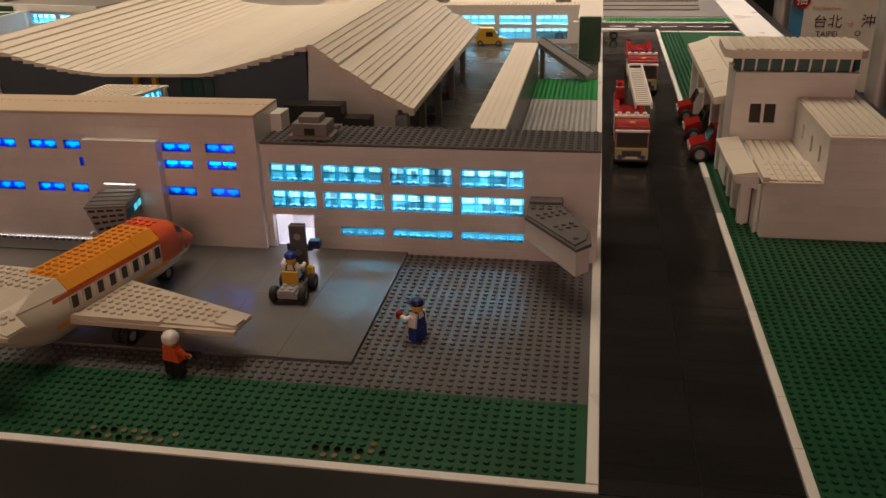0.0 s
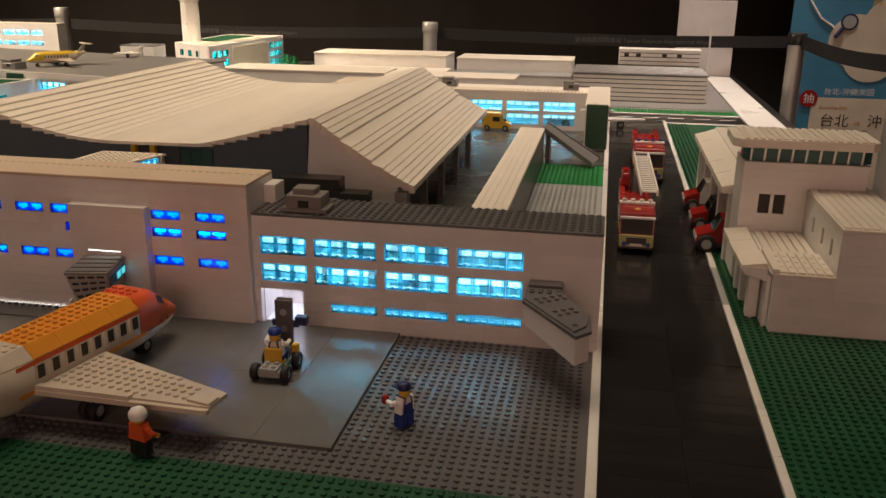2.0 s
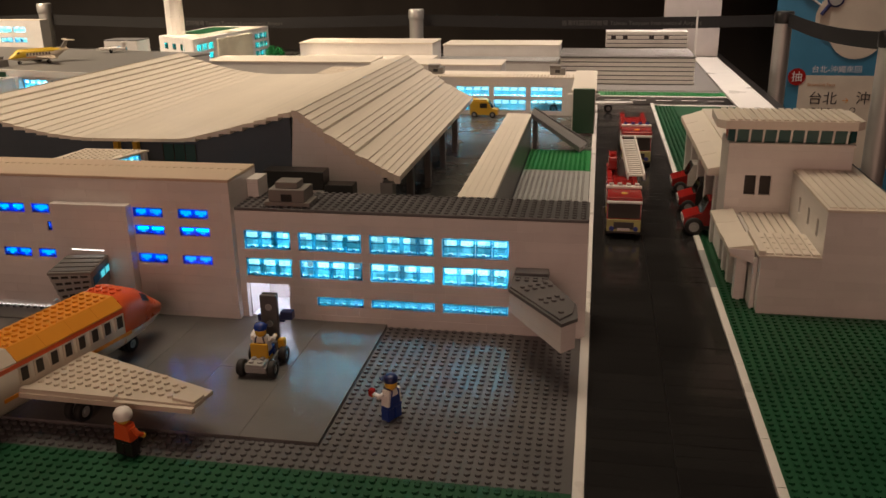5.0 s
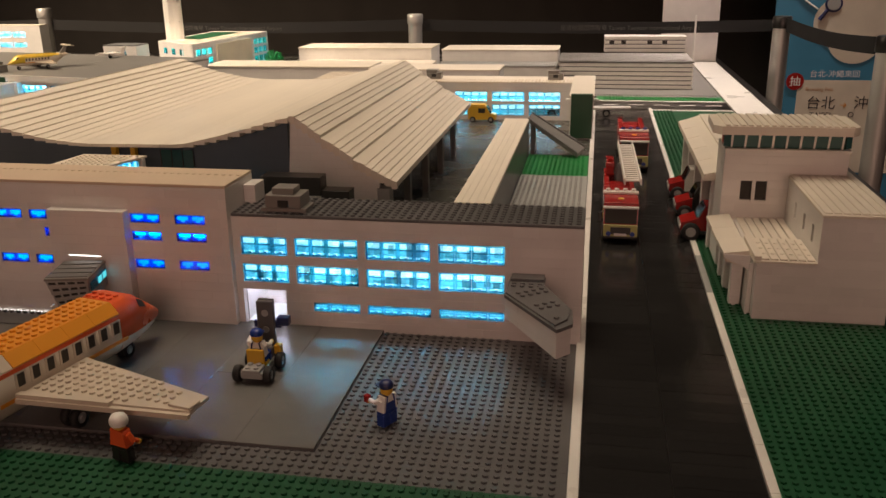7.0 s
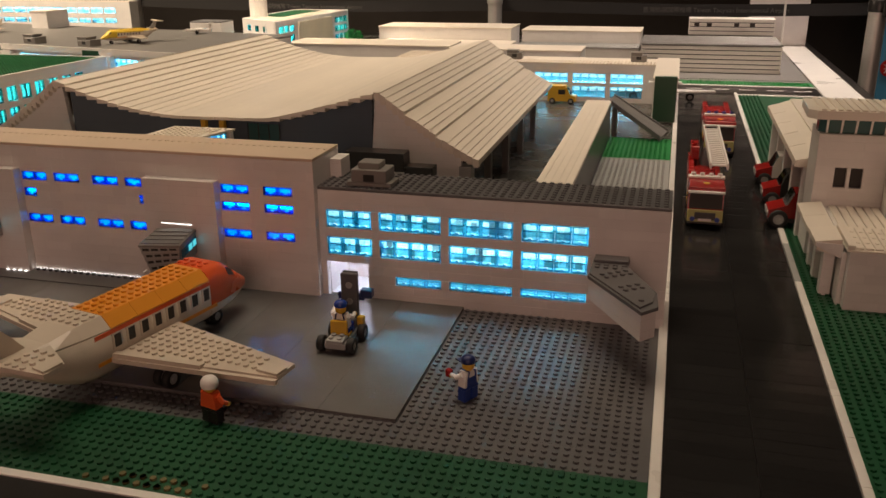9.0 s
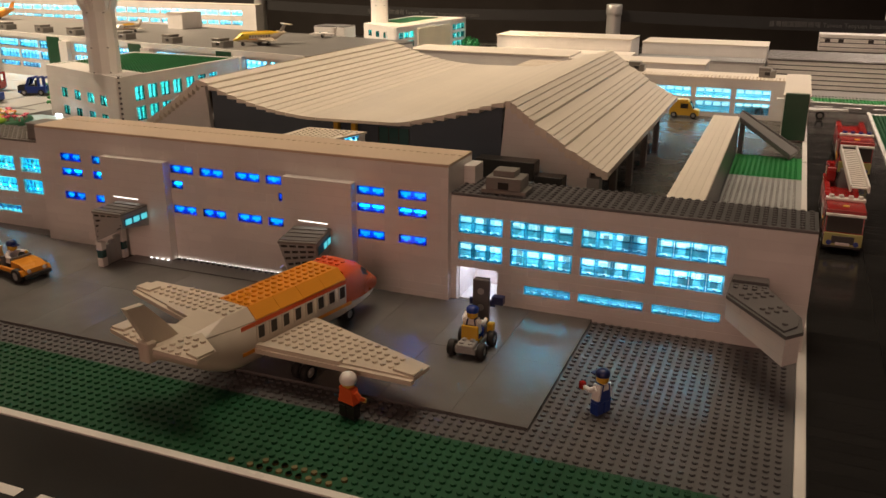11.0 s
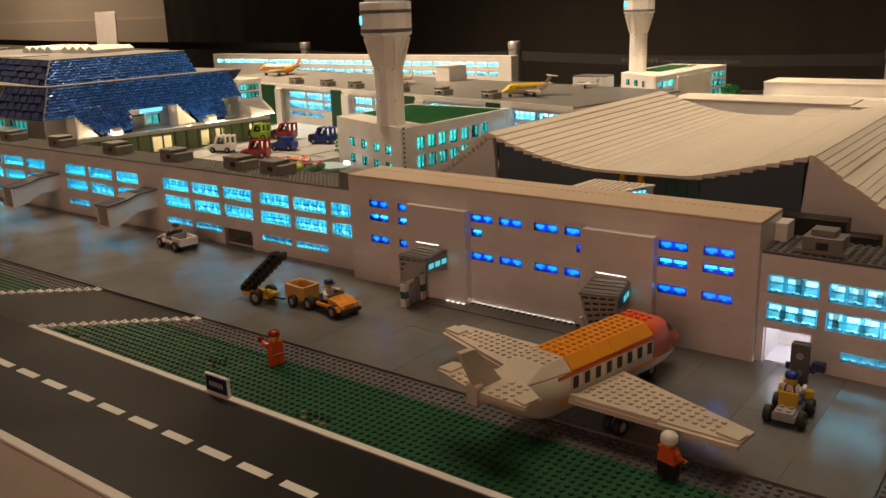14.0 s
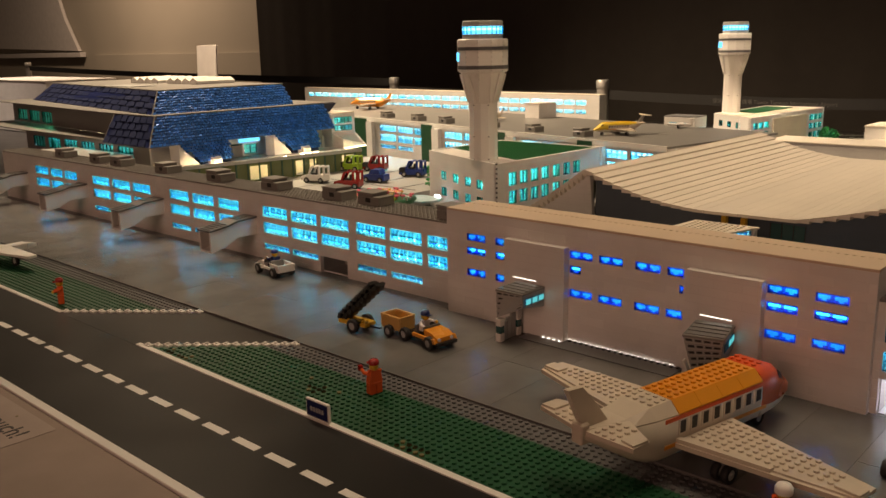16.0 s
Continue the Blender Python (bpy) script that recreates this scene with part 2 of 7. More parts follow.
class Shape:
    """Collects faces in studs; every method takes the material slot last."""

    def __init__(self, turn=None):
        self.v, self.f, self.m, self.smooth = [], [], [], []
        self.turn = turn

    def add(self, verts, faces, mat=0, smooth=False):
        k = len(self.v)
        if self.turn is not None:
            verts = [tuple(self.turn @ Vector(p)) for p in verts]
        self.v += verts
        self.f += [tuple(k + i for i in face) for face in faces]
        self.m += [mat] * len(faces)
        self.smooth += [smooth] * len(faces)
        return self

    def box(self, x0, y0, z0, x1, y1, z1, mat=0, c=0.05):
        """A box with chamfered edges."""
        x0, x1, y0, y1, z0, z1 = min(x0, x1), max(x0, x1), min(y0, y1), max(y0, y1), min(z0, z1), max(z0, z1)
        c = min(c, (x1 - x0) / 3, (y1 - y0) / 3, (z1 - z0) / 3)
        if c <= 0:
            v = [(x, y, z) for z in (z0, z1) for y in (y0, y1) for x in (x0, x1)]
            return self.add(v, [(0, 2, 3, 1), (4, 5, 7, 6), (0, 1, 5, 4), (1, 3, 7, 5), (3, 2, 6, 7), (2, 0, 4, 6)], mat)
        v = []
        for sz, z, zi in ((-1, z0, z0 + c), (1, z1, z1 - c)):
            for sy, y, yi in ((-1, y0, y0 + c), (1, y1, y1 - c)):
                for sx, x, xi in ((-1, x0, x0 + c), (1, x1, x1 - c)):
                    v += [(x, yi, zi), (xi, y, zi), (xi, yi, z)]
        def at(i, a):
            return 3 * i + a
        f = []
        quads = {0: [(0, 4, 6, 2), (1, 3, 7, 5)], 1: [(0, 1, 5, 4), (2, 6, 7, 3)], 2: [(0, 2, 3, 1), (4, 5, 7, 6)]}
        for a, pair in quads.items():
            for q in pair:
                f.append(tuple(at(i, a) for i in q))
        edges = {0: [(0, 1), (2, 3), (4, 5), (6, 7)], 1: [(0, 2), (1, 3), (4, 6), (5, 7)], 2: [(0, 4), (1, 5), (2, 6), (3, 7)]}
        for axis, pairs in edges.items():
            a, b = [k for k in range(3) if k != axis]
            for i, j in pairs:
                f.append((at(i, a), at(j, a), at(j, b), at(i, b)))
        for i in range(8):
            f.append((at(i, 0), at(i, 1), at(i, 2)))
        return self.add(v, f, mat)

    def prism(self, poly, z0, z1, mat=0):
        """A plan polygon between two heights (numbers, or one for each corner)."""
        n = len(poly)
        lo = z0 if isinstance(z0, (list, tuple)) else [z0] * n
        hi = z1 if isinstance(z1, (list, tuple)) else [z1] * n
        v = [(x, y, lo[i]) for i, (x, y) in enumerate(poly)] + [(x, y, hi[i]) for i, (x, y) in enumerate(poly)]
        f = [tuple(range(n - 1, -1, -1)), tuple(range(n, 2 * n))]
        f += [(i, (i + 1) % n, n + (i + 1) % n, n + i) for i in range(n)]
        return self.add(v, f, mat)

    def side(self, poly, y0, y1, mat=0):
        """A polygon in x and z, drawn out along y."""
        n = len(poly)
        v = [(x, y0, z) for x, z in poly] + [(x, y1, z) for x, z in poly]
        f = [tuple(range(n)), tuple(range(2 * n - 1, n - 1, -1))]
        f += [(i, n + i, n + (i + 1) % n, (i + 1) % n) for i in range(n)]
        return self.add(v, f, mat)

    def across(self, poly, x0, x1, mat=0):
        """A polygon in y and z, drawn out along x."""
        n = len(poly)
        v = [(x0, y, z) for y, z in poly] + [(x1, y, z) for y, z in poly]
        f = [tuple(range(n - 1, -1, -1)), tuple(range(n, 2 * n))]
        f += [(i, (i + 1) % n, n + (i + 1) % n, n + i) for i in range(n)]
        return self.add(v, f, mat)

    def lathe(self, cx, cy, rings, n=24, mat=0, smooth=True):
        """Rings of (radius, z) round an upright axis, closed at both ends."""
        v, f = [], []
        for r, z in rings:
            v += [(cx + r * math.cos(2 * math.pi * i / n), cy + r * math.sin(2 * math.pi * i / n), z) for i in range(n)]
        for k in range(len(rings) - 1):
            f += [(k * n + i, k * n + (i + 1) % n, (k + 1) * n + (i + 1) % n, (k + 1) * n + i) for i in range(n)]
        self.add(v, f, mat, smooth)
        self.add(v[:n], [tuple(range(n - 1, -1, -1))], mat)
        return self.add(v[-n:], [tuple(range(n))], mat)

    def rod(self, a, b, r, n=10, mat=0, r2=None):
        """A round bar from a to b."""
        a, b = Vector(a), Vector(b)
        w = (b - a).normalized()
        u = w.orthogonal().normalized()
        q = w.cross(u)
        ring = [(math.cos(2 * math.pi * i / n), math.sin(2 * math.pi * i / n)) for i in range(n)]
        v = [tuple(a + r * (c * u + s * q)) for c, s in ring] + [tuple(b + (r2 if r2 is not None else r) * (c * u + s * q)) for c, s in ring]
        self.add(v, [(i, (i + 1) % n, n + (i + 1) % n, n + i) for i in range(n)], mat, True)
        self.add(v[:n], [tuple(range(n - 1, -1, -1))], mat)
        return self.add(v[n:], [tuple(range(n))], mat)

    def studs(self, xs, ys, z, mat=0, n=8, inside=None, r=0.3, h=0.21):
        """Studs on a grid of centres."""
        ring = [(r * math.cos(2 * math.pi * (i + 0.5) / n), r * math.sin(2 * math.pi * (i + 0.5) / n)) for i in range(n)]
        sides = [(i, (i + 1) % n, n + (i + 1) % n, n + i) for i in range(n)] + [tuple(range(n, 2 * n))]
        for y in ys:
            for x in xs:
                if inside is None or inside(x, y):
                    self.add([(x + a, y + b, z) for a, b in ring] + [(x + a * 0.94, y + b * 0.94, z + h) for a, b in ring], sides, mat)
        return self

    def wall(self, a, b, z0, z1, holes=(), t=0.9, mat=0):
        """An upright wall from plan point a to b, its face on the right of that way, its body t deep on the left; holes as (u0, u1, z0, z1)."""
        a, b = Vector(a), Vector(b)
        w = (b - a)
        length = w.length
        w /= length
        inn = Vector((-w.y, w.x))
        us = sorted({0.0, length, *[h for o in holes for h in o[:2]]})
        zs = sorted({z0, z1, *[h for o in holes for h in o[2:]]})
        us, zs = [u for u in us if -1e-6 <= u <= length + 1e-6], [z for z in zs if z0 - 1e-6 <= z <= z1 + 1e-6]
        nu, nz = len(us) - 1, len(zs) - 1
        solid = [[not any(o[0] <= (us[i] + us[i + 1]) / 2 <= o[1] and o[2] <= (zs[j] + zs[j + 1]) / 2 <= o[3] for o in holes) for j in range(nz)] for i in range(nu)]
        def p(i, j, d):
            q = a + w * us[i] + inn * d
            return (q.x, q.y, zs[j])
        v, f, seen = [], [], {}
        def k(i, j, d):
            key = (i, j, d)
            if key not in seen:
                seen[key] = len(v)
                v.append(p(i, j, t if d else 0.0))
            return seen[key]
        for i in range(nu):
            for j in range(nz):
                if not solid[i][j]:
                    continue
                f.append((k(i, j, 0), k(i + 1, j, 0), k(i + 1, j + 1, 0), k(i, j + 1, 0)))
                f.append((k(i, j, 1), k(i, j + 1, 1), k(i + 1, j + 1, 1), k(i + 1, j, 1)))
                if i == 0 or not solid[i - 1][j]:
                    f.append((k(i, j, 0), k(i, j + 1, 0), k(i, j + 1, 1), k(i, j, 1)))
                if i == nu - 1 or not solid[i + 1][j]:
                    f.append((k(i + 1, j, 0), k(i + 1, j, 1), k(i + 1, j + 1, 1), k(i + 1, j + 1, 0)))
                if j == 0 or not solid[i][j - 1]:
                    f.append((k(i, j, 0), k(i, j, 1), k(i + 1, j, 1), k(i + 1, j, 0)))
                if j == nz - 1 or not solid[i][j + 1]:
                    f.append((k(i, j + 1, 0), k(i + 1, j + 1, 0), k(i + 1, j + 1, 1), k(i, j + 1, 1)))
        return self.add(v, f, mat)

    def mesh(self, name, mats):
        me = bpy.data.meshes.new(name)
        me.from_pydata([(x * S, y * S, z * S) for x, y, z in self.v], [], self.f)
        for m in (mats if isinstance(mats, (list, tuple)) else [mats]):
            me.materials.append(m)
        me.polygons.foreach_set("material_index", self.m)
        me.polygons.foreach_set("use_smooth", self.smooth)
        me.update()
        return me


def part(name, shape, mats, parent=None, label="", at=None):
    """One mesh object, under a thing or a part."""
    ob = new(name, shape.mesh(name, mats) if isinstance(shape, Shape) else shape)
    if parent is not None:
        ob.parent = parent
    if at is not None:
        ob.matrix_basis = at
    if label:
        ob["label"] = label
    return ob


def place(x, y, z=0.0, turn=0.0):
    return pose(x * S, y * S, z * S, 0, 0, turn)


def thing(name, label, category, x=0.0, y=0.0, z=0.0, turn=0.0, group="", kind=""):
    """An Empty at a thing's base, in studs and degrees."""
    ob = new(name)
    ob.empty_display_size = 0.01
    ob.matrix_basis = place(x, y, z, turn)
    return tagged(ob, label, category, group, kind)


PANE = {}


def pane_mesh(w, h, kind):
    """One clear window brick, w studs wide and h high: raised rim, middle bar, thin panes, studs showing at its foot. Its front lies at y = 0."""
    key = (round(w, 2), round(h, 2), kind)
    if key not in PANE:
        s = Shape()
        g = 0.03
        r = 0.2
        d = 0.3
        s.box(g, 0, g, r, d, h - g, 1, 0)
        s.box(w - r, 0, g, w - g, d, h - g, 1, 0)
        s.box(r, 0, h - r, w - r, d, h - g, 1, 0)
        s.box(r, 0, g, w - r, d, r, 1, 0)
        if kind == "deep":
            # notched lower corners leave a light square on a narrow stem
            s.box(r, 0.05, r, w * 0.34, 0.29, h * 0.36, 1, 0)
            s.box(w * 0.66, 0.05, r, w - r, 0.29, h * 0.36, 1, 0)
            s.box(r, 0.31, r, w - r, 0.40, h - r, 0, 0)
        else:
            if h > 1.5:
                s.box(r, 0.06, h * 0.56 - 0.06, w - r, 0.19, h * 0.56 + 0.06, 1, 0)
                s.box(r, 0.20, h * 0.56, w - r, 0.25, h - r, 0, 0)
                # light fading below the strip is put into slot 3's darker tint
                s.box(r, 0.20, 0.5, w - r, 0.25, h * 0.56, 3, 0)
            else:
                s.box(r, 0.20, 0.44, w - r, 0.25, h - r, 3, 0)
            k = max(1, int(round(w)))
            if kind == "west":
                # moulded ribs and hollow bricks behind the pane
                rg = random.Random(int(w * 100 + h * 10))
                for q in range(2 * k + 1):
                    c = 0.25 + (w - 0.5) * q / (2 * k)
                    s.box(c - 0.07, 0.26, r, c + 0.07, 0.40, h - r, 3 if q % 2 else 1, 0)
                    for z_ in ((0.45, 1.5) if h > 1.5 else (0.35,)):
                        if q < 2 * k and rg.random() < 0.7:
                            s.box(c + 0.12, 0.5, z_, c + 0.38, 0.58, z_ + rg.uniform(0.4, 0.8), 3, 0)
            for q in range(k + 1):
                c = w * q / k
                s.box(max(r, c - 0.2), 0.03, r, min(w - r, c + 0.2), 0.19, 0.42, 1, 0)
            if kind == "cyan":
                # light edges beside the rims and hollow knobs behind the bar
                for c in (r, w - r - 0.07):
                    s.box(c, 0.02, r, c + 0.07, 0.18, h - r, 2, 0)
                if h > 1.5:
                    for q in range(2 * k):
                        c = r + (w - 2 * r) * (q + 0.5) / (2 * k)
                        s.box(c - 0.13, 0.28, h * 0.5 - 0.08 * (q % 3), c + 0.13, 0.5, h * 0.5 + 0.22, 2, 0)
            for q in range(k):
                s.lathe(w * (q + 0.5) / k, 0.55, [(0.28, 0.0), (0.28, 0.36)], 8, 2)
        PANE[key] = s.mesh("pane", {"cyan": [CYAN, CYANRIM, CYANSTUD, CYANDIM], "aqua": [AQUA, AQUARIM, AQUA, AQUA], "deep": [DEEP, DEEPRIM], "west": [WESTPANE, WESTRIM, CYANSTUD, WESTDIM]}[kind])
    return PANE[key]


def glaze(parent, a, b, hole, kind="cyan", unit=2.0, inset=0.06):
    """A window in a hole of the wall from a to b: a clear sill strip with a row of window bricks."""
    a, b = Vector(a), Vector(b)
    w = (b - a).normalized()
    inn = Vector((-w.y, w.x))
    u0, u1, z0, z1 = hole
    n = max(1, int(round((u1 - u0) / unit)))
    step = (u1 - u0) / n
    turn = math.degrees(math.atan2(w.y, w.x))
    o = a + w * u0 + inn * inset
    sill = Shape().box(0, 0.82, 0, u1 - u0, 0.88, z1 - z0, 0, 0)
    win = part("window", sill, CLEAR, parent, "", place(o.x, o.y, z0, turn))
    for i in range(n):
        part("pane", pane_mesh(step, z1 - z0, kind), None, win, "", place(step * i, 0, 0))
    return win


def led_strip(parent, x0, y0, x1, y1, z, mat=None, w=0.5):
    """A lit strip on an inside wall or ceiling."""
    d = Vector((x1 - x0, y1 - y0))
    turn = math.degrees(math.atan2(d.y, d.x))
    return part("led_strip", Shape().box(0, -w / 2, 0, d.length, w / 2, 0.15, 0, 0), mat or LED, parent, "lit cool white light strip", place(x0, y0, z, turn))


BRICKS = {}


def brick_face(parent, a, b, z0, z1, holes=(), seed=1, at=None):
    """Single bricks laid in courses over the face of a wall from plan point a to b; holes as (u0, u1, z0, z1)."""
    a, b = Vector(a), Vector(b)
    w = b - a
    length = w.length
    w /= length
    out = Vector((w.y, -w.x))
    turn = math.degrees(math.atan2(w.y, w.x))
    rg = random.Random(seed)
    rows = int((z1 - z0) / BR + 0.02)
    for j in range(rows):
        lo, hi = z0 + BR * j, z0 + BR * (j + 1)
        cuts = sorted((h[0], h[1]) for h in holes if h[2] < hi - 0.15 and h[3] > lo + 0.15)
        spans, u = [], 0.0
        for c0, c1 in cuts:
            if c0 - u > 0.3:
                spans.append((u, c0))
            u = max(u, c1)
        if length - u > 0.3:
            spans.append((u, length))
        for s0, s1 in spans:
            u = s0
            first = True
            while u < s1 - 0.05:
                step = 2.0 if first and j % 2 else rg.choice((4.0, 4.0, 4.0, 3.0, 6.0, 8.0))
                first = False
                if s1 - (u + step) < 0.9:
                    step = s1 - u
                key = round(step, 2)
                if key not in BRICKS:
                    BRICKS[key] = Shape().box(0.007, 0, 0.007, key - 0.007, 0.09, BR - 0.007, 0, 0.016).mesh("brick", WHITEBRICK)
                p = a + w * u + out * (0.025 + rg.uniform(0, 0.014))
                m = place(p.x, p.y, lo, turn)
                part("brick", BRICKS[key], None, parent, "", at @ m if at is not None else m)
                u += step

def settle(ob, x, y, z=0.0):
    """Moves a thing's Empty to its base and leaves its parts where they are."""
    m = place(x, y, z)
    back = m.inverted()
    for c in ob.children:
        c.matrix_basis = back @ c.matrix_basis
    ob.matrix_basis = m
    return ob


def structure(name, shape, mats, label):
    return tagged(part(name, shape, mats), label, name.replace("_", " "), kind="structure")


# ---------------------------------------------------------------- room and table
structure("floor", Shape().box(-1650, -700, -97, 700, 700, -95, 0, 0), FLOORMAT, "dark floor of a dim exhibition hall")
structure("ceiling", Shape().box(-1650, -700, 360, 700, 700, 364, 0, 0), CLOTH, "dark ceiling of the exhibition hall")
structure("wall_south", Shape().box(-1650, -704, -95, 700, -700, 360, 0, 0), CLOTH, "dark wall behind the viewer")
structure("wall_east", Shape().box(700, -700, -95, 704, 440, 360, 0, 0), CLOTH, "dark side wall of the hall")
structure("wall_west", Shape().box(-1654, -700, -95, -1650, 500, 360, 0, 0), WALLPAINT, "beige painted side wall of the hall")
wn = Shape().box(-1650, 500, -95, 700, 504, 360, 0, 0)
wn.box(-1232, 496, -95, -640, 500, 43, 0, 0.3)
structure("wall_north", wn, WALLPAINT, "beige painted end wall with a low ledge")
tagged(part("wall_screen", Shape().side([(-1640, 58), (-1274, 49), (-1308, 95), (-1324, 130), (-1640, 138)], 492, 497).box(-1640, 490, 40, -1266, 499, 47, 0, 0.5), PAPER), "large pale screen panel with a ledge on the end wall", "screen")
cur = Shape()
n = 220
pts = [(-748 + 1448 * i / n, 432 + 0.5 * math.sin(i * 1.7) + 0.8 * math.sin(i * 0.61)) for i in range(n + 1)]
v = [(x, y, z) for z in (-95, 358) for x, y in pts] + [(x, y + 1.0, z) for z in (-95, 358) for x, y in pts]
q = n + 1
cur.add(v, [(i, i + 1, q + i + 1, q + i) for i in range(n)] + [(2 * q + i + 1, 2 * q + i, 3 * q + i, 3 * q + i + 1) for i in range(n)], 0, True)
tagged(part("backdrop_curtain", cur, CLOTH), "black cloth curtain hung behind the model", "curtain")

table = thing("display_table", "large black display table with a pale front ledge", "table", -200, 130, -95)
part("skirt", Shape().box(-636, -98, -94.9, 64, 345, -2.2, 0, 0.5), BLACK, table, "black table skirt")
part("tabletop", Shape().box(-640, -100, -2.2, 66, 348, -0.5, 0, 0.2), BLACK, table)
part("front_ledge", Shape().box(-640, -99, -0.5, 20, -65.3, -0.3, 0, 0.05), LEDGE, table, "pale front ledge")
table.matrix_basis = Matrix.Identity(4)
settle(table, -200, 130, -95)

# ---------------------------------------------------------------- ground of the model


def slab(name, polys, mat, label, z0=-0.48, z1=0.0, studs=None, studmat=None):
    s = Shape()
    for poly in polys:
        s.prism(poly, z0, z1)
    ob = structure(name, s, mat, label)
    if studs is not None:
        st = part("studs", studs, studmat or mat, ob)
        tagged(st, kind="stuff")
    return ob


def half(a, b):
    return [a + 0.5 + i for i in range(int(round(b - a)))]


diag = lambda y, x0, y0, x1, y1: x0 + (x1 - x0) * (y - y0) / (y1 - y0)
rdiag = lambda y: diag(y, -128.4, -44.4, -109.0, -28.0)
ldiag = lambda y: diag(y, -157.0, -44.4, -136.0, -28.0)

# front runway
road = slab("road", [[(-470, -64), (66, -64), (66, -44.6), (-470, -44.6)]], BLACK, "black model runway along the table's front edge", -0.48, -0.02)
mk = Shape()
for i in range(62):
    x = -88.8 + 6.4 * (i - 40)
    if x < 20:
        mk.box(x, -54.4, -0.02, x + 4.5, -53.3, 0.03, 0, 0.02)
part("dashes", mk, WHITE_PLAIN, road, "white centre dashes")
part("edge_line", Shape().box(-470, -65.2, -0.48, 66, -64.05, 0.06, 0, 0.06), WHITE_PLAIN, road, "white edge line")
slab("taxiway_link", [[(rdiag(-44.55), -44.55), (rdiag(-28.05), -28.05), (ldiag(-28.05), -28.05), (ldiag(-44.55), -44.55)]], BLACK, "black slanting link between runway and apron", -0.48, -0.02)

# green and grey plates before the terminal
gs = Shape().studs(half(-128, 8), [y - 0.4 for y in half(-43, -32)] + [-32.5], 0, 0, 8, lambda x, y: x > rdiag(y) + 1.3)
slab("grass_plate", [[(rdiag(-43.6), -43.6), (8.75, -43.6), (8.75, -32.02), (rdiag(-32.0), -32.02)]], GREEN, "green studded baseplate beside the runway", studs=gs)
gg = Shape().studs(half(-113, 8), half(-32, -28), 0, 0, 8, lambda x, y: x > rdiag(y) + 1.2)
gg.studs(half(-15, 8), half(-28, -1), 0, 0, 8)
gg.studs(half(-15, 1), [-0.5], 0, 0, 8)
slab("apron_plate", [[(rdiag(-32.0), -32), (8.75, -32), (8.75, -28), (rdiag(-28), -28)], [(-15, -27.99), (8.75, -27.99), (8.75, 10), (-15, 10)]], GREY, "dark grey studded baseplate in front of the terminal", studs=gg)
g2 = Shape().studs(half(-240, -137), half(-44, -32), 0, 0, 6, lambda x, y: x < ldiag(y) - 1.3)
slab("grass_plate_west", [[(-300, -43.6), (ldiag(-43.6), -43.6), (ldiag(-32), -32.02), (-300, -32.02)]], GREEN, "green studded baseplate beside the runway", studs=g2)
g3 = Shape().studs(half(-240, -137), half(-32, -28), 0, 0, 6, lambda x, y: x < ldiag(y) - 1.2)
slab("apron_plate_west", [[(-300, -32), (ldiag(-32), -32), (ldiag(-28), -28), (-300, -28)]], GREY, "dark grey studded strip before the apron", studs=g3)

wl = Shape().box(rdiag(-44.1) - 1.5, -44.55, -0.4, 9.8, -43.62, 0.14, 0, 0.05)
wl.box(-300, -44.55, -0.4, ldiag(-44.1), -43.62, 0.14, 0, 0.05)
wl.box(8.78, -43.6, -0.4, 9.8, 176, 0.3, 0, 0.06)
structure("trim", wl, WHITE_PLAIN, "white edging tiles along the taxiway and runway")
for name, fn in (("stepped_edge", rdiag), ("stepped_edge", ldiag)):
    z = Shape()
    for i in range(16):
        y = -43.5 + i
        x = fn(y)
        z.box(x - 0.75, y - 0.45, -0.3, x + 0.75, y + 0.45, 0.32, 0, 0.08)
        z.studs([x], [y], 0.32, 0, 8)
    structure(name, z, WHITE_PLAIN, "white stepped edging along the slanting link")

tiles = structure("apron", Shape().box(-300, -28, -0.48, -15.05, 12, 0.1, 0, 0), GREY, "smooth grey tiled apron with a dull sheen")
tm = Shape().box(0.012, 0.012, 0, 7.988, 13.988, 0.3, 0, 0.015).mesh("tile", TILEGREY)
for i in range(35):
    for j in range(2):
        x, y = -23.05 - 8 * i, -28 + 14 * j
        part("tile", tm, None, tiles, "", pose(x * S, y * S, 0.1 * S + random.uniform(-0.00006, 0.00006), random.uniform(-0.12, 0.12), random.uniform(-0.12, 0.12), 0))
dk = Shape().box(-84, -5, 0.41, -58, -1.05, 0.52, 0, 0.02)
structure("pavement", dk, GREY, "dark grey strip at the foot of the terminal")
ds = Shape()
ds.studs(half(-84, -58), [-1.55], 0.52, 0, 8)
structure("foot_studs", ds, BLACK, "row of dark studs along the wall foot")

# side taxiway, grass beside it, and the cross runway behind
plate = Shape().box(0.01, 0.01, -0.4, 7.99, 1.99, 0, 0, 0.02).mesh("plate", ROADGLOSS)
side = structure("taxiway", Shape().box(9.82, -44.6, -0.48, 26, 200, -0.14, 0, 0), BLACK, "glossy black plated taxiway between white edgings")
for i in range(110):
    for j in range(2):
        part("plate", plate, None, side, "", pose((9.86 + 8.05 * j) * S, (-44.5 + 2 * i) * S, random.uniform(-0.0001, 0.0), random.uniform(-0.7, 0.7), random.uniform(-0.25, 0.25), 0))
re = Shape()
for i in range(28):
    y = -44.5 + 8 * i
    re.box(26.02, y, -0.4, 26.92, y + 7.95, 0.2, 1 if i in (8, 9) else 0, 0.05)
structure("trim_east", re, [WHITE_PLAIN, LIGHTGREY], "white edging tiles with two grey ones")
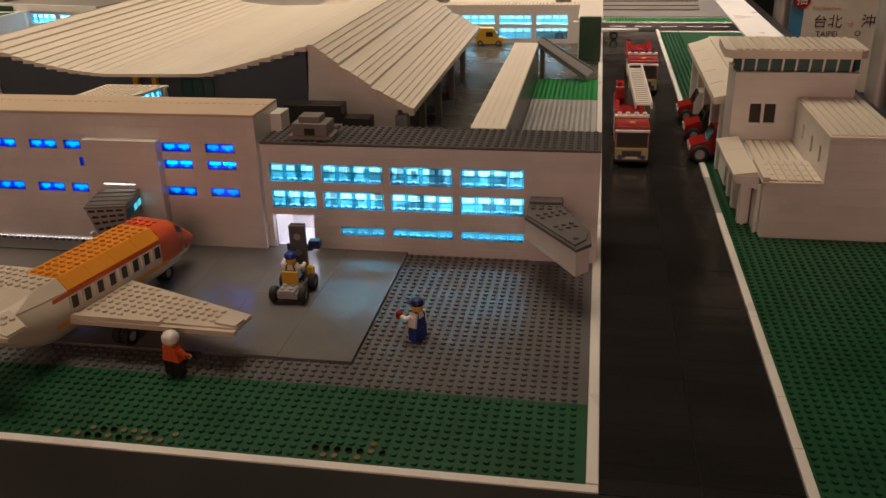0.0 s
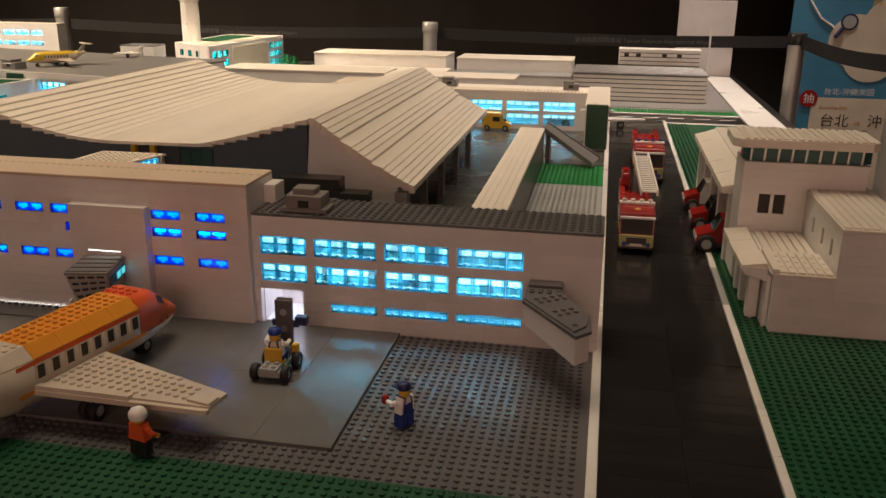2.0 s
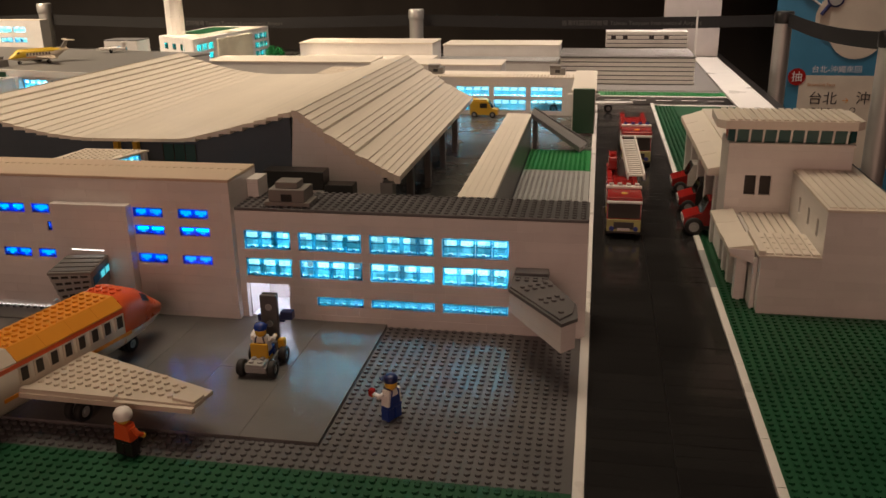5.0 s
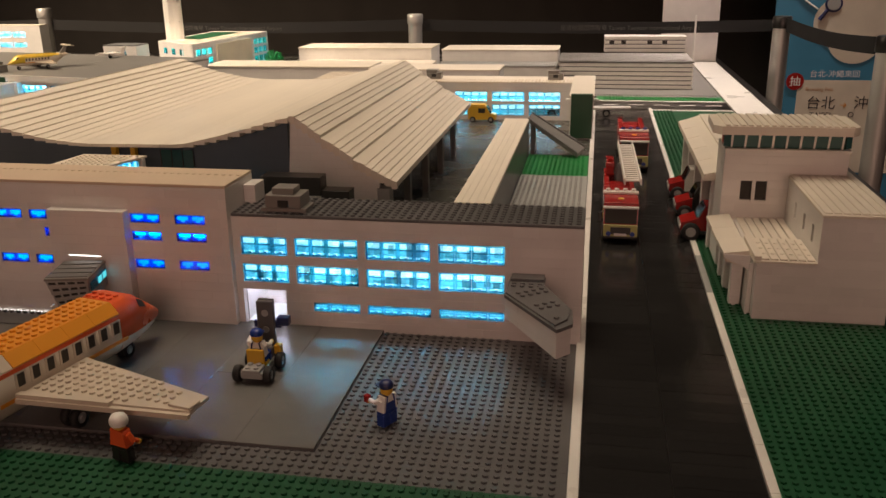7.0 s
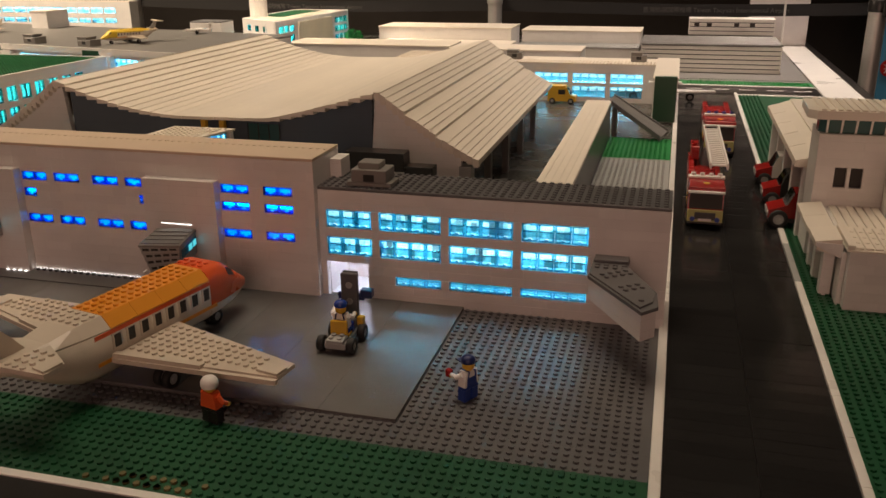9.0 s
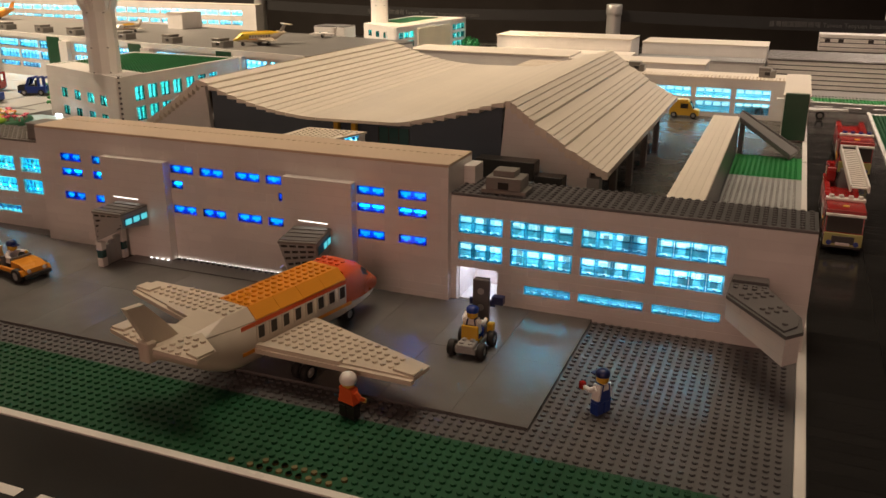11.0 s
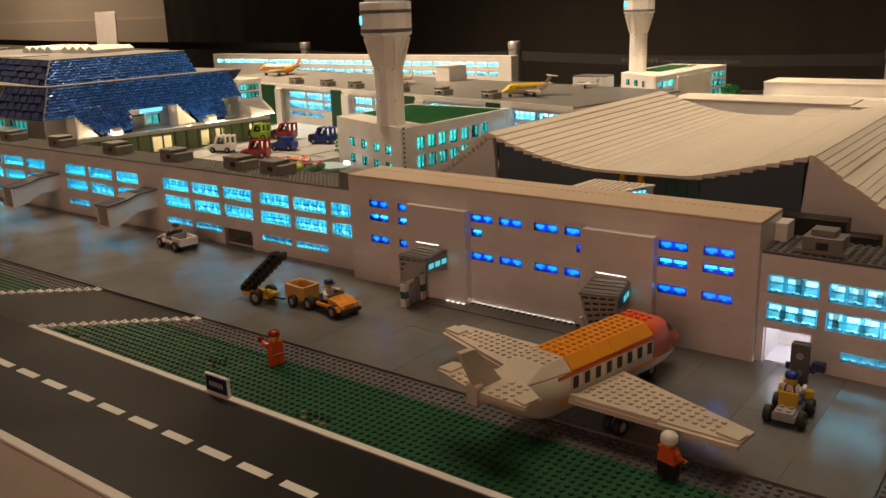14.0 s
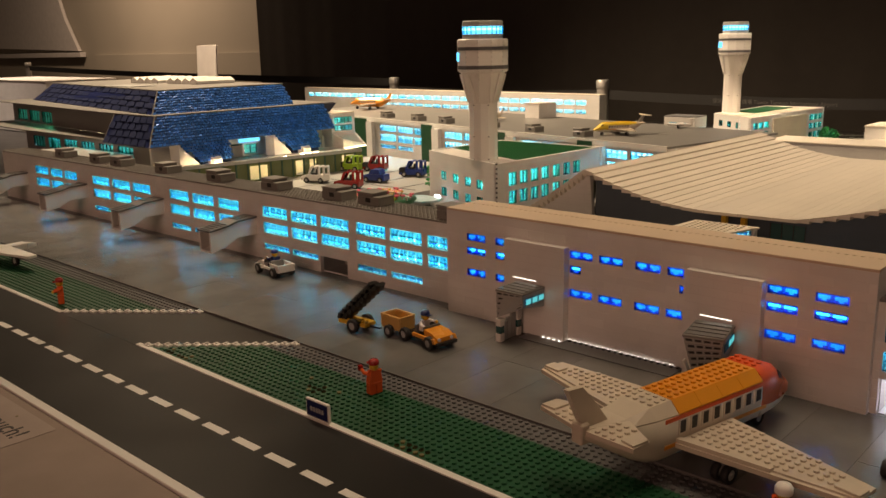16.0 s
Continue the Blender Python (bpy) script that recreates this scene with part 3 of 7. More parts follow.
ge = Shape().studs(half(27, 50), half(-45, 60), 0, 0, 6)
ge.studs(half(27, 33), half(60, 176), 0, 0, 6)
slab("grass_plate_east", [[(26.95, -45), (51, -45), (51, 175), (26.95, 175)]], GREEN, "green studded baseplate beside the fire station", studs=ge)
slab("cross_runway", [[(9.9, 178), (51, 178), (51, 193), (9.9, 193)]], BLACK, "black runway crossing behind", -0.48, 0.0)
cr = Shape().box(26.9, 175.2, -0.4, 51, 176.6, 0.2).box(9.9, 193.2, -0.4, 51, 194.4, 0.2)
for i in range(5):
    cr.box(12 + 8 * i, 185.6, 0, 17 + 8 * i, 186.6, 0.06)
structure("trim_cross", cr, WHITE_PLAIN, "white lines of the crossing runway")
gn = Shape().studs(half(12, 50), half(196, 203), 0, 0, 6)
slab("grass_plate_north", [[(9.9, 195), (51, 195), (51, 204), (9.9, 204)]], LEAF, "green strip before the hangar", studs=gn)
slab("forecourt_north", [[(-5, 204.2), (51, 204.2), (51, 222), (-5, 222)], [(43.6, 222.05), (51, 222.05), (51, 300), (43.6, 300)]], MIDGREY, "grey forecourt of the hangar", studs=Shape().studs(half(0, 50), [206.5, 207.5], 0, 0, 6))
structure("table_rim", Shape().box(51.3, -60, -0.45, 62, 312, 0.3, 0, 0.1), WHITE_PLAIN, "white rim board of the display table")
slab("yard", [[(-300, 12.2), (8.75, 12.2), (8.75, 330), (-300, 330)]], YARD, "dark grey ground between the terminals", -0.48, 0.0)

LEDDOOR = glow("doorway_led", (0.88, 0.85, 1.0), 16.0)
BLUEGREY = material("blue_grey_inside", (0.38, 0.55, 0.66), 0.4, bump=0)
INNERGREY = material("pale_grey_inside", (0.58, 0.60, 0.60), 0.4, bump=0)

# ---------------------------------------------------------------- right wing of the terminal
H = [(2, 3), (5, 7), (8, 10)]


def rows(spans, levels):
    return [(a, b, H[k][0] * BR, H[k][1] * BR) for a, b in spans for k in levels]


def hollow(name, label, category, front, back_y, z1, holes, kind="cyan", side_mat=None, roof_mat=None, leds=(13.4, 7.6), lmat=None, unit=2.0, studs=True, base=0.0, group="", floors=(), led_at=4.6):
    """A long building with a windowed front wall from front[0] to front[1] (x, x, y), plain back and sides, roof and inside lights."""
    x0, x1, y = front
    wm = side_mat or WHITE
    b = thing(name, label, category, group=group)
    part("front_wall", Shape().wall((x0, y), (x1, y), base, z1, [(h[0] - x0, h[1] - x0, h[2], h[3]) for h in holes]), wm, b)
    part("back_wall", Shape().box(x0, back_y - 0.9, base, x1, back_y, z1, 0, 0.04), wm, b)
    part("side_wall", Shape().box(x0, y + 0.92, base, x0 + 0.9, back_y - 0.92, z1, 0, 0.03), wm, b)
    part("side_wall", Shape().box(x1 - 0.9, y + 0.92, base, x1, back_y - 0.92, z1, 0, 0.03), wm, b)
    part("inner_floor", Shape().box(x0 + 0.9, y + 0.92, base + 0.1, x1 - 0.9, back_y - 0.92, base + 0.3, 0, 0), INNER, b)
    r = part("roof", Shape().box(x0, y, z1 + 0.01, x1, back_y, z1 + 0.4, 0, 0.05), roof_mat or GREY, b)
    if studs:
        tagged(part("studs", Shape().studs(half(x0, x1), studs if isinstance(studs, list) else half(y, back_y), z1 + 0.4, 0, 8), roof_mat or GREY, r), kind="stuff")
    for h in holes:
        if h[2] > base + 0.1:
            glaze(b, (x0, y), (x1, y), (h[0] - x0, h[1] - x0, h[2], h[3]), kind, unit)
    for z in leds:
        led_strip(b, x0 + 1.2, y + led_at, x1 - 1.2, y + led_at, z, lmat or (LED if z > 12 else LEDLOW))
        if kind in ("cyan", "west") and z > 6:
            led_strip(b, x0 + 1.2, y + 2.0, x1 - 1.2, y + 2.0, z, lmat or (LED if z > 12 else LEDLOW), 0.3)
    for z in floors:
        part("storey_floor", Shape().box(x0 + 0.92, y + 1.6, z - 0.3, x1 - 0.92, back_y - 0.95, z, 0, 0), INNER, b)
        rg = random.Random(int(x0 * 7 + z))
        s = Shape()
        x = x0 + 2
        while x < x1 - 3:
            if rg.random() < 0.62:
                s.box(x, y + rg.uniform(1.7, 3.2), z + 0.01, x + rg.choice((0.8, 0.9, 1.8)), y + rg.uniform(3.3, 4.6), z + rg.choice((0.5, 0.9, 1.2, 1.2, 2.0)), rg.choice((0, 0, 1, 2)), 0.04)
            x += rg.uniform(0.9, 2.0)
        tagged(part("inner_bricks", s, [INNER, INNERGREY, BLUEGREY], b), kind="stuff")
    if back_y - y > 12:
        part("partition", Shape().box(x0 + 0.95, y + 6.0, base + 0.31, x1 - 0.95, y + 6.5, z1 - 0.05, 0, 0), INNER, b)
    return settle(b, (x0 + x1) / 2, y, base)


spans = [(-33, -27), (-26, -18), (-17, -9), (-8, 0)]
holes = rows(spans, (1, 2)) + rows([(-24, -18), (-17, -9), (-8, 0)], (0,)) + [(-33.2, -27.6, 0.0, 5.0)]
holes_east = holes
east = hollow("terminal_wing_east", "white brick terminal wing with lit pale blue windows", "building", (-34, 9.2, 0.0), 8.0, 14.5, holes, leds=(14.2, 8.9, 5.2), floors=(9.4, 5.7))

# added plate and screen that keep the wing's strip light out of the doorway
part("door_ceiling", Shape().box(-33.05, 0.95, 5.0, -27.5, 7.0, 5.12, 0, 0).box(-27.5, 0.95, 0.31, -27.35, 7.0, 5.12, 0, 0), INNER, east, "", east.matrix_basis.inverted())
led_strip(east, -32.6, 3.2, -28.2, 3.2, 4.82, LEDDOOR, 0.5).matrix_basis = east.matrix_basis.inverted() @ place(-32.6, 3.2, 4.82)

# ---------------------------------------------------------------- main block
LEDLINE = glow("lit_slot", (1.0, 0.90, 0.80), 3.0)
MROW = [(13.5, 14.7), (11.2, 12.4), (7.5, 8.7)]
mh = []
for a, b, ks in [(-97.6, -93.6, (0, 1, 2)), (-91.5, -89.5, (0, 1, 2)), (-77.1, -73.1, (0, 2)), (-77.1, -75.1, (1,)), (-72, -68, (0, 2)), (-66, -62, (0, 2)),
                 (-61, -58.5, (0, 2)), (-59.1, -58.5, (1,)), (-47, -43, (0, 1, 2)), (-41, -37, (0, 1, 2))]:
    mh += [(a, b, *MROW[k]) for k in ks]
mainb = hollow("terminal_main", "tall pale pink-white brick terminal block with lit deep blue windows", "building", (-102, -34, -1.0), 7.6, 18.2, mh, "deep",
               roof_mat=MAINROOF, leds=(17.2, 10.4, 5.6), lmat=LEDBLUE, studs=False, led_at=5.0)
tagged(part("studs", Shape().studs(half(-102, -34), [4.5], 18.6, 0, 8, h=0.07), MAINROOF, mainb, "", mainb.matrix_basis.inverted()), kind="stuff")
o = mainb.matrix_basis.inverted()
for x0, x1, l0 in ((-88.6, -77.2, -86.7), (-57.5, -47.1, -55.2)):
    bx = part("gate_box", Shape().wall((x0, -2.4), (x1, -2.4), 0.0, 15.1, (), 1.35), WHITE, mainb, "", o)
    part("light_slot", Shape().box(l0, -2.44, 9.25, l0 + 4.4, -2.41, 9.33, 0, 0), LEDLINE, bx, "lit white slot")
    part("box_cap", Shape().box(x0, -2.4, 15.11, x1, -1.05, 15.2, 0, 0.02), WHITE, bx)
dots = Shape()
for k in range(24):
    dots.box(-83 + k, -1.2, 0.53, -82.45 + k, -1.1, 0.64, 0, 0)
for k in range(4):
    dots.box(-81.0 + k, -2.62, 0.53, -80.6 + k, -2.52, 0.62, 0, 0)
part("foot_light", dots, LEDLINE, mainb, "line of light leaking under the wall", o)
part("end_block", Shape().box(-34 + 0.05, 4.4, 14.95, -32.4, 7.6, 17.4, 0, 0.05), WHITE, mainb, "", o)

# ---------------------------------------------------------------- left wing
ws = {"a": [(-129.6, -121.4), (-120.2, -111.9), (-110.5, -102.9)], "b": [(-160, -151.3), (-150.1, -141.6), (-140.4, -131.8)],
      "c": [(-198.3, -189.6), (-188, -178.9), (-177, -168.8)], "d": [(-238.8, -229), (-227.5, -218), (-216.5, -207.5)], "e": [(-276, -267), (-265.5, -257.5), (-256, -248.2)]}
lh = []
for k, sp in ws.items():
    lh += rows(sp, (1, 2)) + rows(sp[:2], (0,))
lh += [(-141.0, -132.6, 0.0, 3.6)]
lw = hollow("terminal_wing_west", "long white brick wing with three rows of lit windows", "building", (-300, -102.1, 3.0), 11.0, 14.6, lh, "west", roof_mat=UNITGREY, leds=(14.3, 8.9, 5.2), lmat=LEDWEST, unit=2.2)


ow = lw.matrix_basis.inverted()
gar = Shape().box(-141.4, 4.0, 0.31, -141.05, 10.0, 4.4, 0, 0).box(-132.55, 4.0, 0.31, -132.2, 10.0, 4.4, 0, 0).box(-141.04, 9.6, 0.31, -132.56, 10.0, 4.4, 0, 0).box(-141.04, 4.0, 3.9, -132.56, 9.59, 4.4, 0, 0).box(-141.04, 3.92, 0.31, -132.56, 9.59, 0.4, 0, 0)
part("garage_lining", gar, LIGHTGREY, lw, "grey unlit garage lining", ow)


def roof_unit(x, y, z, w=4.8, d=3.0, h=2.4, turn=0, capped=False):
    s = Shape().box(-w / 2, -d / 2, 0, w / 2, d / 2, h * 0.62, 0, 0.08).box(-w / 2, -d / 2 + 0.1, h * 0.62 + 0.01, w * 0.2, d / 2 - 0.1, h - 0.26, 0, 0.06)
    s.box(-w / 2 - 0.15, -d / 2, h - 0.25, w * 0.24, d / 2, h, 0, 0.05).box(w * 0.24, -d / 2 - 0.1, h * 0.62 + 0.01, w / 2 + 0.1, d / 2 + 0.05, h * 0.62 + 0.25, 0, 0.05)
    if capped:
        s = Shape().box(-w / 2 - 0.6, -d / 2, 0, w / 2 + 0.6, d / 2, 0.5, 0, 0.05).box(-w / 2, -d / 2, 0.51, w / 2, d / 2, h - 0.8, 0, 0.08).box(-w / 2 + 0.8, -d / 2 + 0.5, h - 0.79, w / 2 - 1.0, d / 2 - 0.5, h, 0, 0.06)
    u = thing("roof_unit", "dark grey brick-built air unit on the roof", "roof unit", x, y, z, turn, "roof units")
    part("housing", s, UNITGREY, u)
    part("port", Shape().box(-0.7, -d / 2 - 0.04, 0.6, 0.7, -d / 2 + 0.1, 1.5, 0, 0.03), BLACK, u)
    return u


roof_unit(-27.3, 2.2, 15.1, 4.6, 3.4, 2.9, 0, True)
for x in (-105.4, -127.8, -138.6, -159.4, -181.0, -204.5, -228, -240, -262):
    roof_unit(x, 6.9 if x < -110 else 5.4, 15.2, 6.0, 4.2, 2.5)


def jet_bridge(x, y0):
    """A white arm out of the wall with a studded grey top and an open square cabin at its end."""
    j = thing("jet_bridge", "white passenger bridge with grey studded top and open end", "jet bridge", x, y0, 5.0, 0, "passenger bridges")
    arm = Shape().across([(0, 0.4), (0, 4.0), (-5.2, 3.8), (-7.2, 3.2), (-12, 2.6), (-12, -1.9), (-8.5, -1.2), (-5.2, 0.4)], -2.2, -1.7).across([(0, 0.4), (0, 4.0), (-5.2, 3.8), (-7.2, 3.2), (-12, 2.6), (-12, -1.9), (-8.5, -1.2), (-5.2, 0.4)], 1.7, 2.2)
    arm.across([(0, 0.4), (0, 0.8), (-5.2, 0.8), (-8.5, -0.8), (-12, -1.5), (-12, -1.9), (-8.5, -1.2), (-5.2, 0.4)], -1.69, 1.69)
    part("tunnel", arm, WHITE_PLAIN, j)
    top = Shape().across([(0, 4.02), (0, 4.4), (-5.2, 4.2), (-7.2, 3.6), (-12.2, 3.0), (-12.2, 2.62), (-7.2, 3.22), (-5.2, 3.82)], -2.4, 2.4)
    top.studs([-1.5, -0.5, 0.5, 1.5], [-0.6, -1.6, -2.6, -3.6, -4.6], 4.25, 0, 8)
    for i in range(5):
        top.studs([-1.5, -0.5, 0.5, 1.5], [-7.7 - i], 3.53 - 0.12 * i, 0, 8)
    part("top_plate", top, GREY, j, "grey studded top")
    return j


jet_bridge(-164.5, 3.0)
jet_bridge(-203.5, 3.0)
jet_bridge(-244.5, 3.0)
jet_bridge(-284.0, 3.0)


def gate_stair(x, y, turn, D, legs):
    """A grey grille-brick passenger gate hung on the wall, its front face drawn in towards the foot, with a lit side window; one stands on glazed legs."""
    g = thing("gate_hut", "light grey grille-brick passenger gate, dark top, lit window" + (" on legs" if legs else ""), "gate hut", x, y, 0.4, turn, "gate huts")
    W = 2.5
    fl, fr = (-W, -D + 0.15, 3.7), (W - 0.2, -D + 0.5, 6.0)
    if not legs:
        fl, fr = (-W + 0.9, -D + 1.3, 3.2), (W - 0.5, -D + 0.9, 4.4)
    tl, tr_ = (-W, -D, 8.0), (W, -D, 8.0)
    body = Shape().add([fl, fr, (W, -0.02, 5.2), (-W, -0.02, 4.6), tl, tr_, (W, -0.02, 8.0), (-W, -0.02, 8.0)],
                       [(3, 2, 1, 0), (4, 5, 6, 7), (0, 1, 5, 4), (1, 2, 6, 5), (2, 3, 7, 6), (3, 0, 4, 7)])
    core = part("hut_body", body, LIGHTGREY, g)
    fl, fr, tl, tr_ = map(Vector, (fl, fr, tl, tr_))
    nrm = (fr - fl).cross(tl - fl).normalized()

    def panel(u0, u1, v0, v1, d0, d1):
        pt = lambda u, v: fl.lerp(fr, u).lerp(tl.lerp(tr_, u), v)
        k = [tuple(pt(u, v) + nrm * d) for d in (d0, d1) for u, v in ((u0, v0), (u1, v0), (u1, v1), (u0, v1))]
        return Shape().add(k, [(3, 2, 1, 0), (4, 5, 6, 7), (0, 1, 5, 4), (1, 2, 6, 5), (2, 3, 7, 6), (3, 0, 4, 7)])
    for i in range(5):
        v = 0.04 + 0.195 * i
        part("ledge", panel(0.0, 1.0, v, v + 0.03, -0.02, 0.12), LIGHTGREY, core)
        for j in range(4):
            u = 0.05 + 0.235 * j + (0.03 if i % 2 else 0)
            part("grille_slot", panel(u, u + 0.17, v + 0.07, v + 0.14, -0.02, 0.03), BLACK, core)
    tp_ = part("top_plate", Shape().box(-W - 0.1, -D - 0.1, 8.02, W + 0.1, -0.02, 8.35, 0, 0.05), MIDGREY, g, "dark grey top")
    for i in range(4):
        part("top_rib", Shape().box(-W, -D + 0.2 + (D - 0.4) / 4 * i, 8.36, W, -D + 0.2 + (D - 0.4) / 4 * (i + 0.72), 8.48, 0, 0.03), GREY, tp_)
    w = part("window", Shape().box(W + 0.02, -D + 0.6, 6.35, W + 0.12, -0.6, 7.45, 0, 0.02), CYANRIM, g)
    for q in range(3 if legs else 2):
        y0 = -D + 0.8 + 1.6 * q + (0 if legs else 2.2)
        part("light", Shape().box(W + 0.125, y0, 6.5, W + 0.16, y0 + 1.2, 7.3, 0, 0), LEDHUT, w, "lit cyan pane")
    if legs:
        for ly, h in ((-D - 0.3, 3.7), (-1.6, 4.7)):
            lg = part("leg", Shape().box(-W + 0.1, ly, 0, -W + 1.1, ly + 1.0, 1.3, 0, 0.05).box(-W + 0.1, ly, 2.5, -W + 1.1, ly + 1.0, h, 0, 0.05), WHITE_PLAIN, g)
            part("glass_brick", Shape().box(-W + 0.14, ly + 0.04, 1.31, -W + 1.06, ly + 0.96, 2.49, 0, 0.05), TEALPANE, lg)
        for k in range(3):
            part("screen", Shape().box(-W + 0.3, -D + 0.8 + 1.05 * k, 0, -W + 0.8, -D + 1.8 + 1.05 * k, 3.0 + 0.4 * k, 0, 0.05), LIGHTGREY, g)
    else:
        part("hanging_plate", Shape().add([(-W - 0.1, -D + 0.3, 4.6), (-W + 0.15, -D + 0.3, 4.6), (-W + 1.25, -D + 1.5, 1.2), (-W + 0.95, -D + 1.5, 1.2), (-W - 0.1, -D + 1.3, 4.6), (-W + 0.15, -D + 1.3, 4.6), (-W + 1.25, -D + 2.5, 1.2), (-W + 0.95, -D + 2.5, 1.2)],
                                          [(0, 3, 2, 1), (4, 5, 6, 7), (0, 1, 5, 4), (1, 2, 6, 5), (2, 3, 7, 6), (3, 0, 4, 7)]), WHITE_PLAIN, g)
        part("leg", Shape().box(-0.4, -2.2, 0, 0.4, -1.4, 4.6, 0, 0.05), LIGHTGREY, g)
    return g


LEDHUT = glow("lit_hut_window", (0.10, 0.55, 0.60), 1.0)
gate_stair(-83.2, -2.45, 0, 5.6, True)
gate_stair(-52.9, -2.6, 12, 6.6, False)

# passenger bridge at the end of the right wing
st = thing("end_bridge", "white angled passenger bridge with grey studded top", "jet bridge", 3, 0)
plan = [(0.8, -0.02), (0.6, -6.1), (6.9, -15.2), (8.5, -13.4), (8.3, -9.7), (4.9, -2.6), (4.9, -0.02)]
shrink = [(0.9, -0.03), (0.72, -6.0), (6.9, -14.9), (8.3, -13.3), (8.1, -9.8), (4.8, -2.7), (4.8, -0.03)]
part("tunnel", Shape().prism(shrink, [6.0, 5.6, 5.0, 5.0, 5.2, 5.8, 6.0], 8.0), WHITE, st)
tp = part("deck", Shape().prism(plan, 8.02, 8.4), GREY, st, "grey studded deck")
part("cap_plate", Shape().box(0.9, -1.9, 8.41, 4.8, -0.05, 8.8, 0, 0.05), GREY, tp)
part("cap_plate", Shape().prism([(0.8, -5.9), (5.0, -3.4), (8.1, -9.9), (7.9, -12.6), (6.7, -14.4)], 8.41, 8.62), GREY, tp)


def in_plan(x, y, poly, gap=0.45):
    ok = True
    for i in range(len(poly)):
        (xa, ya), (xb, yb) = poly[i], poly[(i + 1) % len(poly)]
        ok = ok and ((xb - xa) * (y - ya) - (yb - ya) * (x - xa)) / math.hypot(xb - xa, yb - ya) > gap
    return ok


studs_ = Shape().studs([1.4, 2.4, 3.4, 4.4], [-2.6, -3.4], 8.4, 0, 8)
a_ = math.atan2(-9.1, 6.3)
for i in range(1, 12):
    for j in range(-1, 6):
        x_, y_ = 0.8 + math.cos(a_) * i - math.sin(a_) * j, -5.9 + math.sin(a_) * i + math.cos(a_) * j
        if in_plan(x_, y_, [(0.8, -5.9), (6.7, -14.4), (7.9, -12.6), (8.1, -9.9), (5.0, -3.4)]) and (i % 4) in (1, 2):
            studs_.studs([x_], [y_], 8.62, 0, 8)
tagged(part("studs", studs_, GREY, tp), kind="stuff")
settle(st, 3, 0)

# ---------------------------------------------------------------- second terminal: sagging roof between two falling wings
T2C, T2Y0, T2Y1 = -66.2, 30.5, 112.5


def sag(x):
    d = abs(x - T2C)
    if d <= 29.0:
        # steep at one side, a long flat middle, then a nearly straight rise
        if x < -70:
            return 16.62 + 5.25 * ((x + 70) / 25.2) ** 2
        return 16.62 + 0.01 * (x + 70) if x < -56 else 16.76 + 0.162 * (x + 56) ** 1.15
    return 11.4 + 10.8 * max(0.0, 1 - (d - 29.0) / 17.4) ** 1.2


t2 = thing("terminal_two", "terminal with sagging white plate roof and dark glass front", "building", T2C, 70)
roof = part("roof", Shape().box(T2C - 27, T2Y0 + 4, 14.0, T2C + 27, T2Y1 - 4, 14.6, 0, 0), ROOFWHITE, t2)
x = T2C - 46.0
while x < T2C + 46 - 0.01:
    wing = abs(x + 0.5 - T2C) > 29.0
    w = 1.0 if wing else 2.0
    mid = x + w / 2
    groove = wing and (abs(mid - T2C - 34.7) < 0.6 or abs(mid - T2C - 39.7) < 0.6)
    y0 = T2Y0 + (0.6 if wing else 0)
    if not wing and -3 < mid - T2C < 21:
        za, zb = sag(x) + 0.02, sag(x + w) + 0.02
    else:
        # each plate steps a little over its lower neighbour
        k = 0.75 if wing else 0.58
        za, zb = k * sag(x) + (1 - k) * sag(mid), k * sag(x + w) + (1 - k) * sag(mid)
        if groove:
            za, zb = za - 0.28, zb - 0.28
    lo = min(za, zb) - (0.9 if wing else 0.5)
    s = Shape().side([(x + 0.015, lo), (x + w - 0.015, lo), (x + w - 0.015, zb), (x + 0.015, za)], y0 + 0.05 * (int(mid) % 3), T2Y1)
    if wing:
        # rows of short front tiles give the eave its stepped edge
        s.side([(x + 0.1, lo - 0.35), (x + w - 0.1, lo - 0.35), (x + w - 0.1, lo + 0.2), (x + 0.1, lo + 0.2)], y0 + 0.3, y0 + 1.4)
    part("roof_plate", s, ROOFWHITE, roof)
    x += w
fr = Shape()
n = 28
prof = [(T2C - 28 + 2 * i, sag(T2C - 28 + 2 * i) - 0.55) for i in range(n + 1)]
fr.side([(T2C - 28, 0), (T2C + 28, 0), *[(px, pz) for px, pz in reversed(prof)]], 33.0, 34.0)
part("glass_front", fr, DARKGLASS, t2, "dark glazed front")
for sgn in (-1, 1):
    pr = [(T2C + sgn * d, sag(T2C + sgn * d) - 1.0) for d in (29, 31, 33, 35, 37, 39, 41, 43, 44.5)]
    poly = [(T2C + sgn * 27.2, 0), (T2C + sgn * 42.5, 0), *reversed(pr[:8]), (T2C + sgn * 28.9, 21.0)]
    part("gable_wall", Shape().side(poly, 32.2, 33.2), WHITE, t2)
    for k in range(5):
        y = 35 + 16.8 * k
        part("eave_pier", Shape().box(T2C + sgn * 43.0 - 0.6, y, 0, T2C + sgn * 43.0 + 0.6, y + 1.6, 9.8, 0), UNITGREY, t2)
    part("side_glass", Shape().box(T2C + sgn * 40.8 - 0.3, 34, 0, T2C + sgn * 40.8 + 0.3, T2Y1 - 2, 10.0, 0), DARKGLASS, t2)
part("rear_wall", Shape().box(T2C - 41, T2Y1 - 3, 0, T2C + 41, T2Y1 - 2, 10, 0), DARKGLASS, t2)
part("corner_pier", Shape().box(T2C + 42.6, 32, 0, T2C + 44.6, 34.4, 10.2, 0), LIGHTGREY, t2)
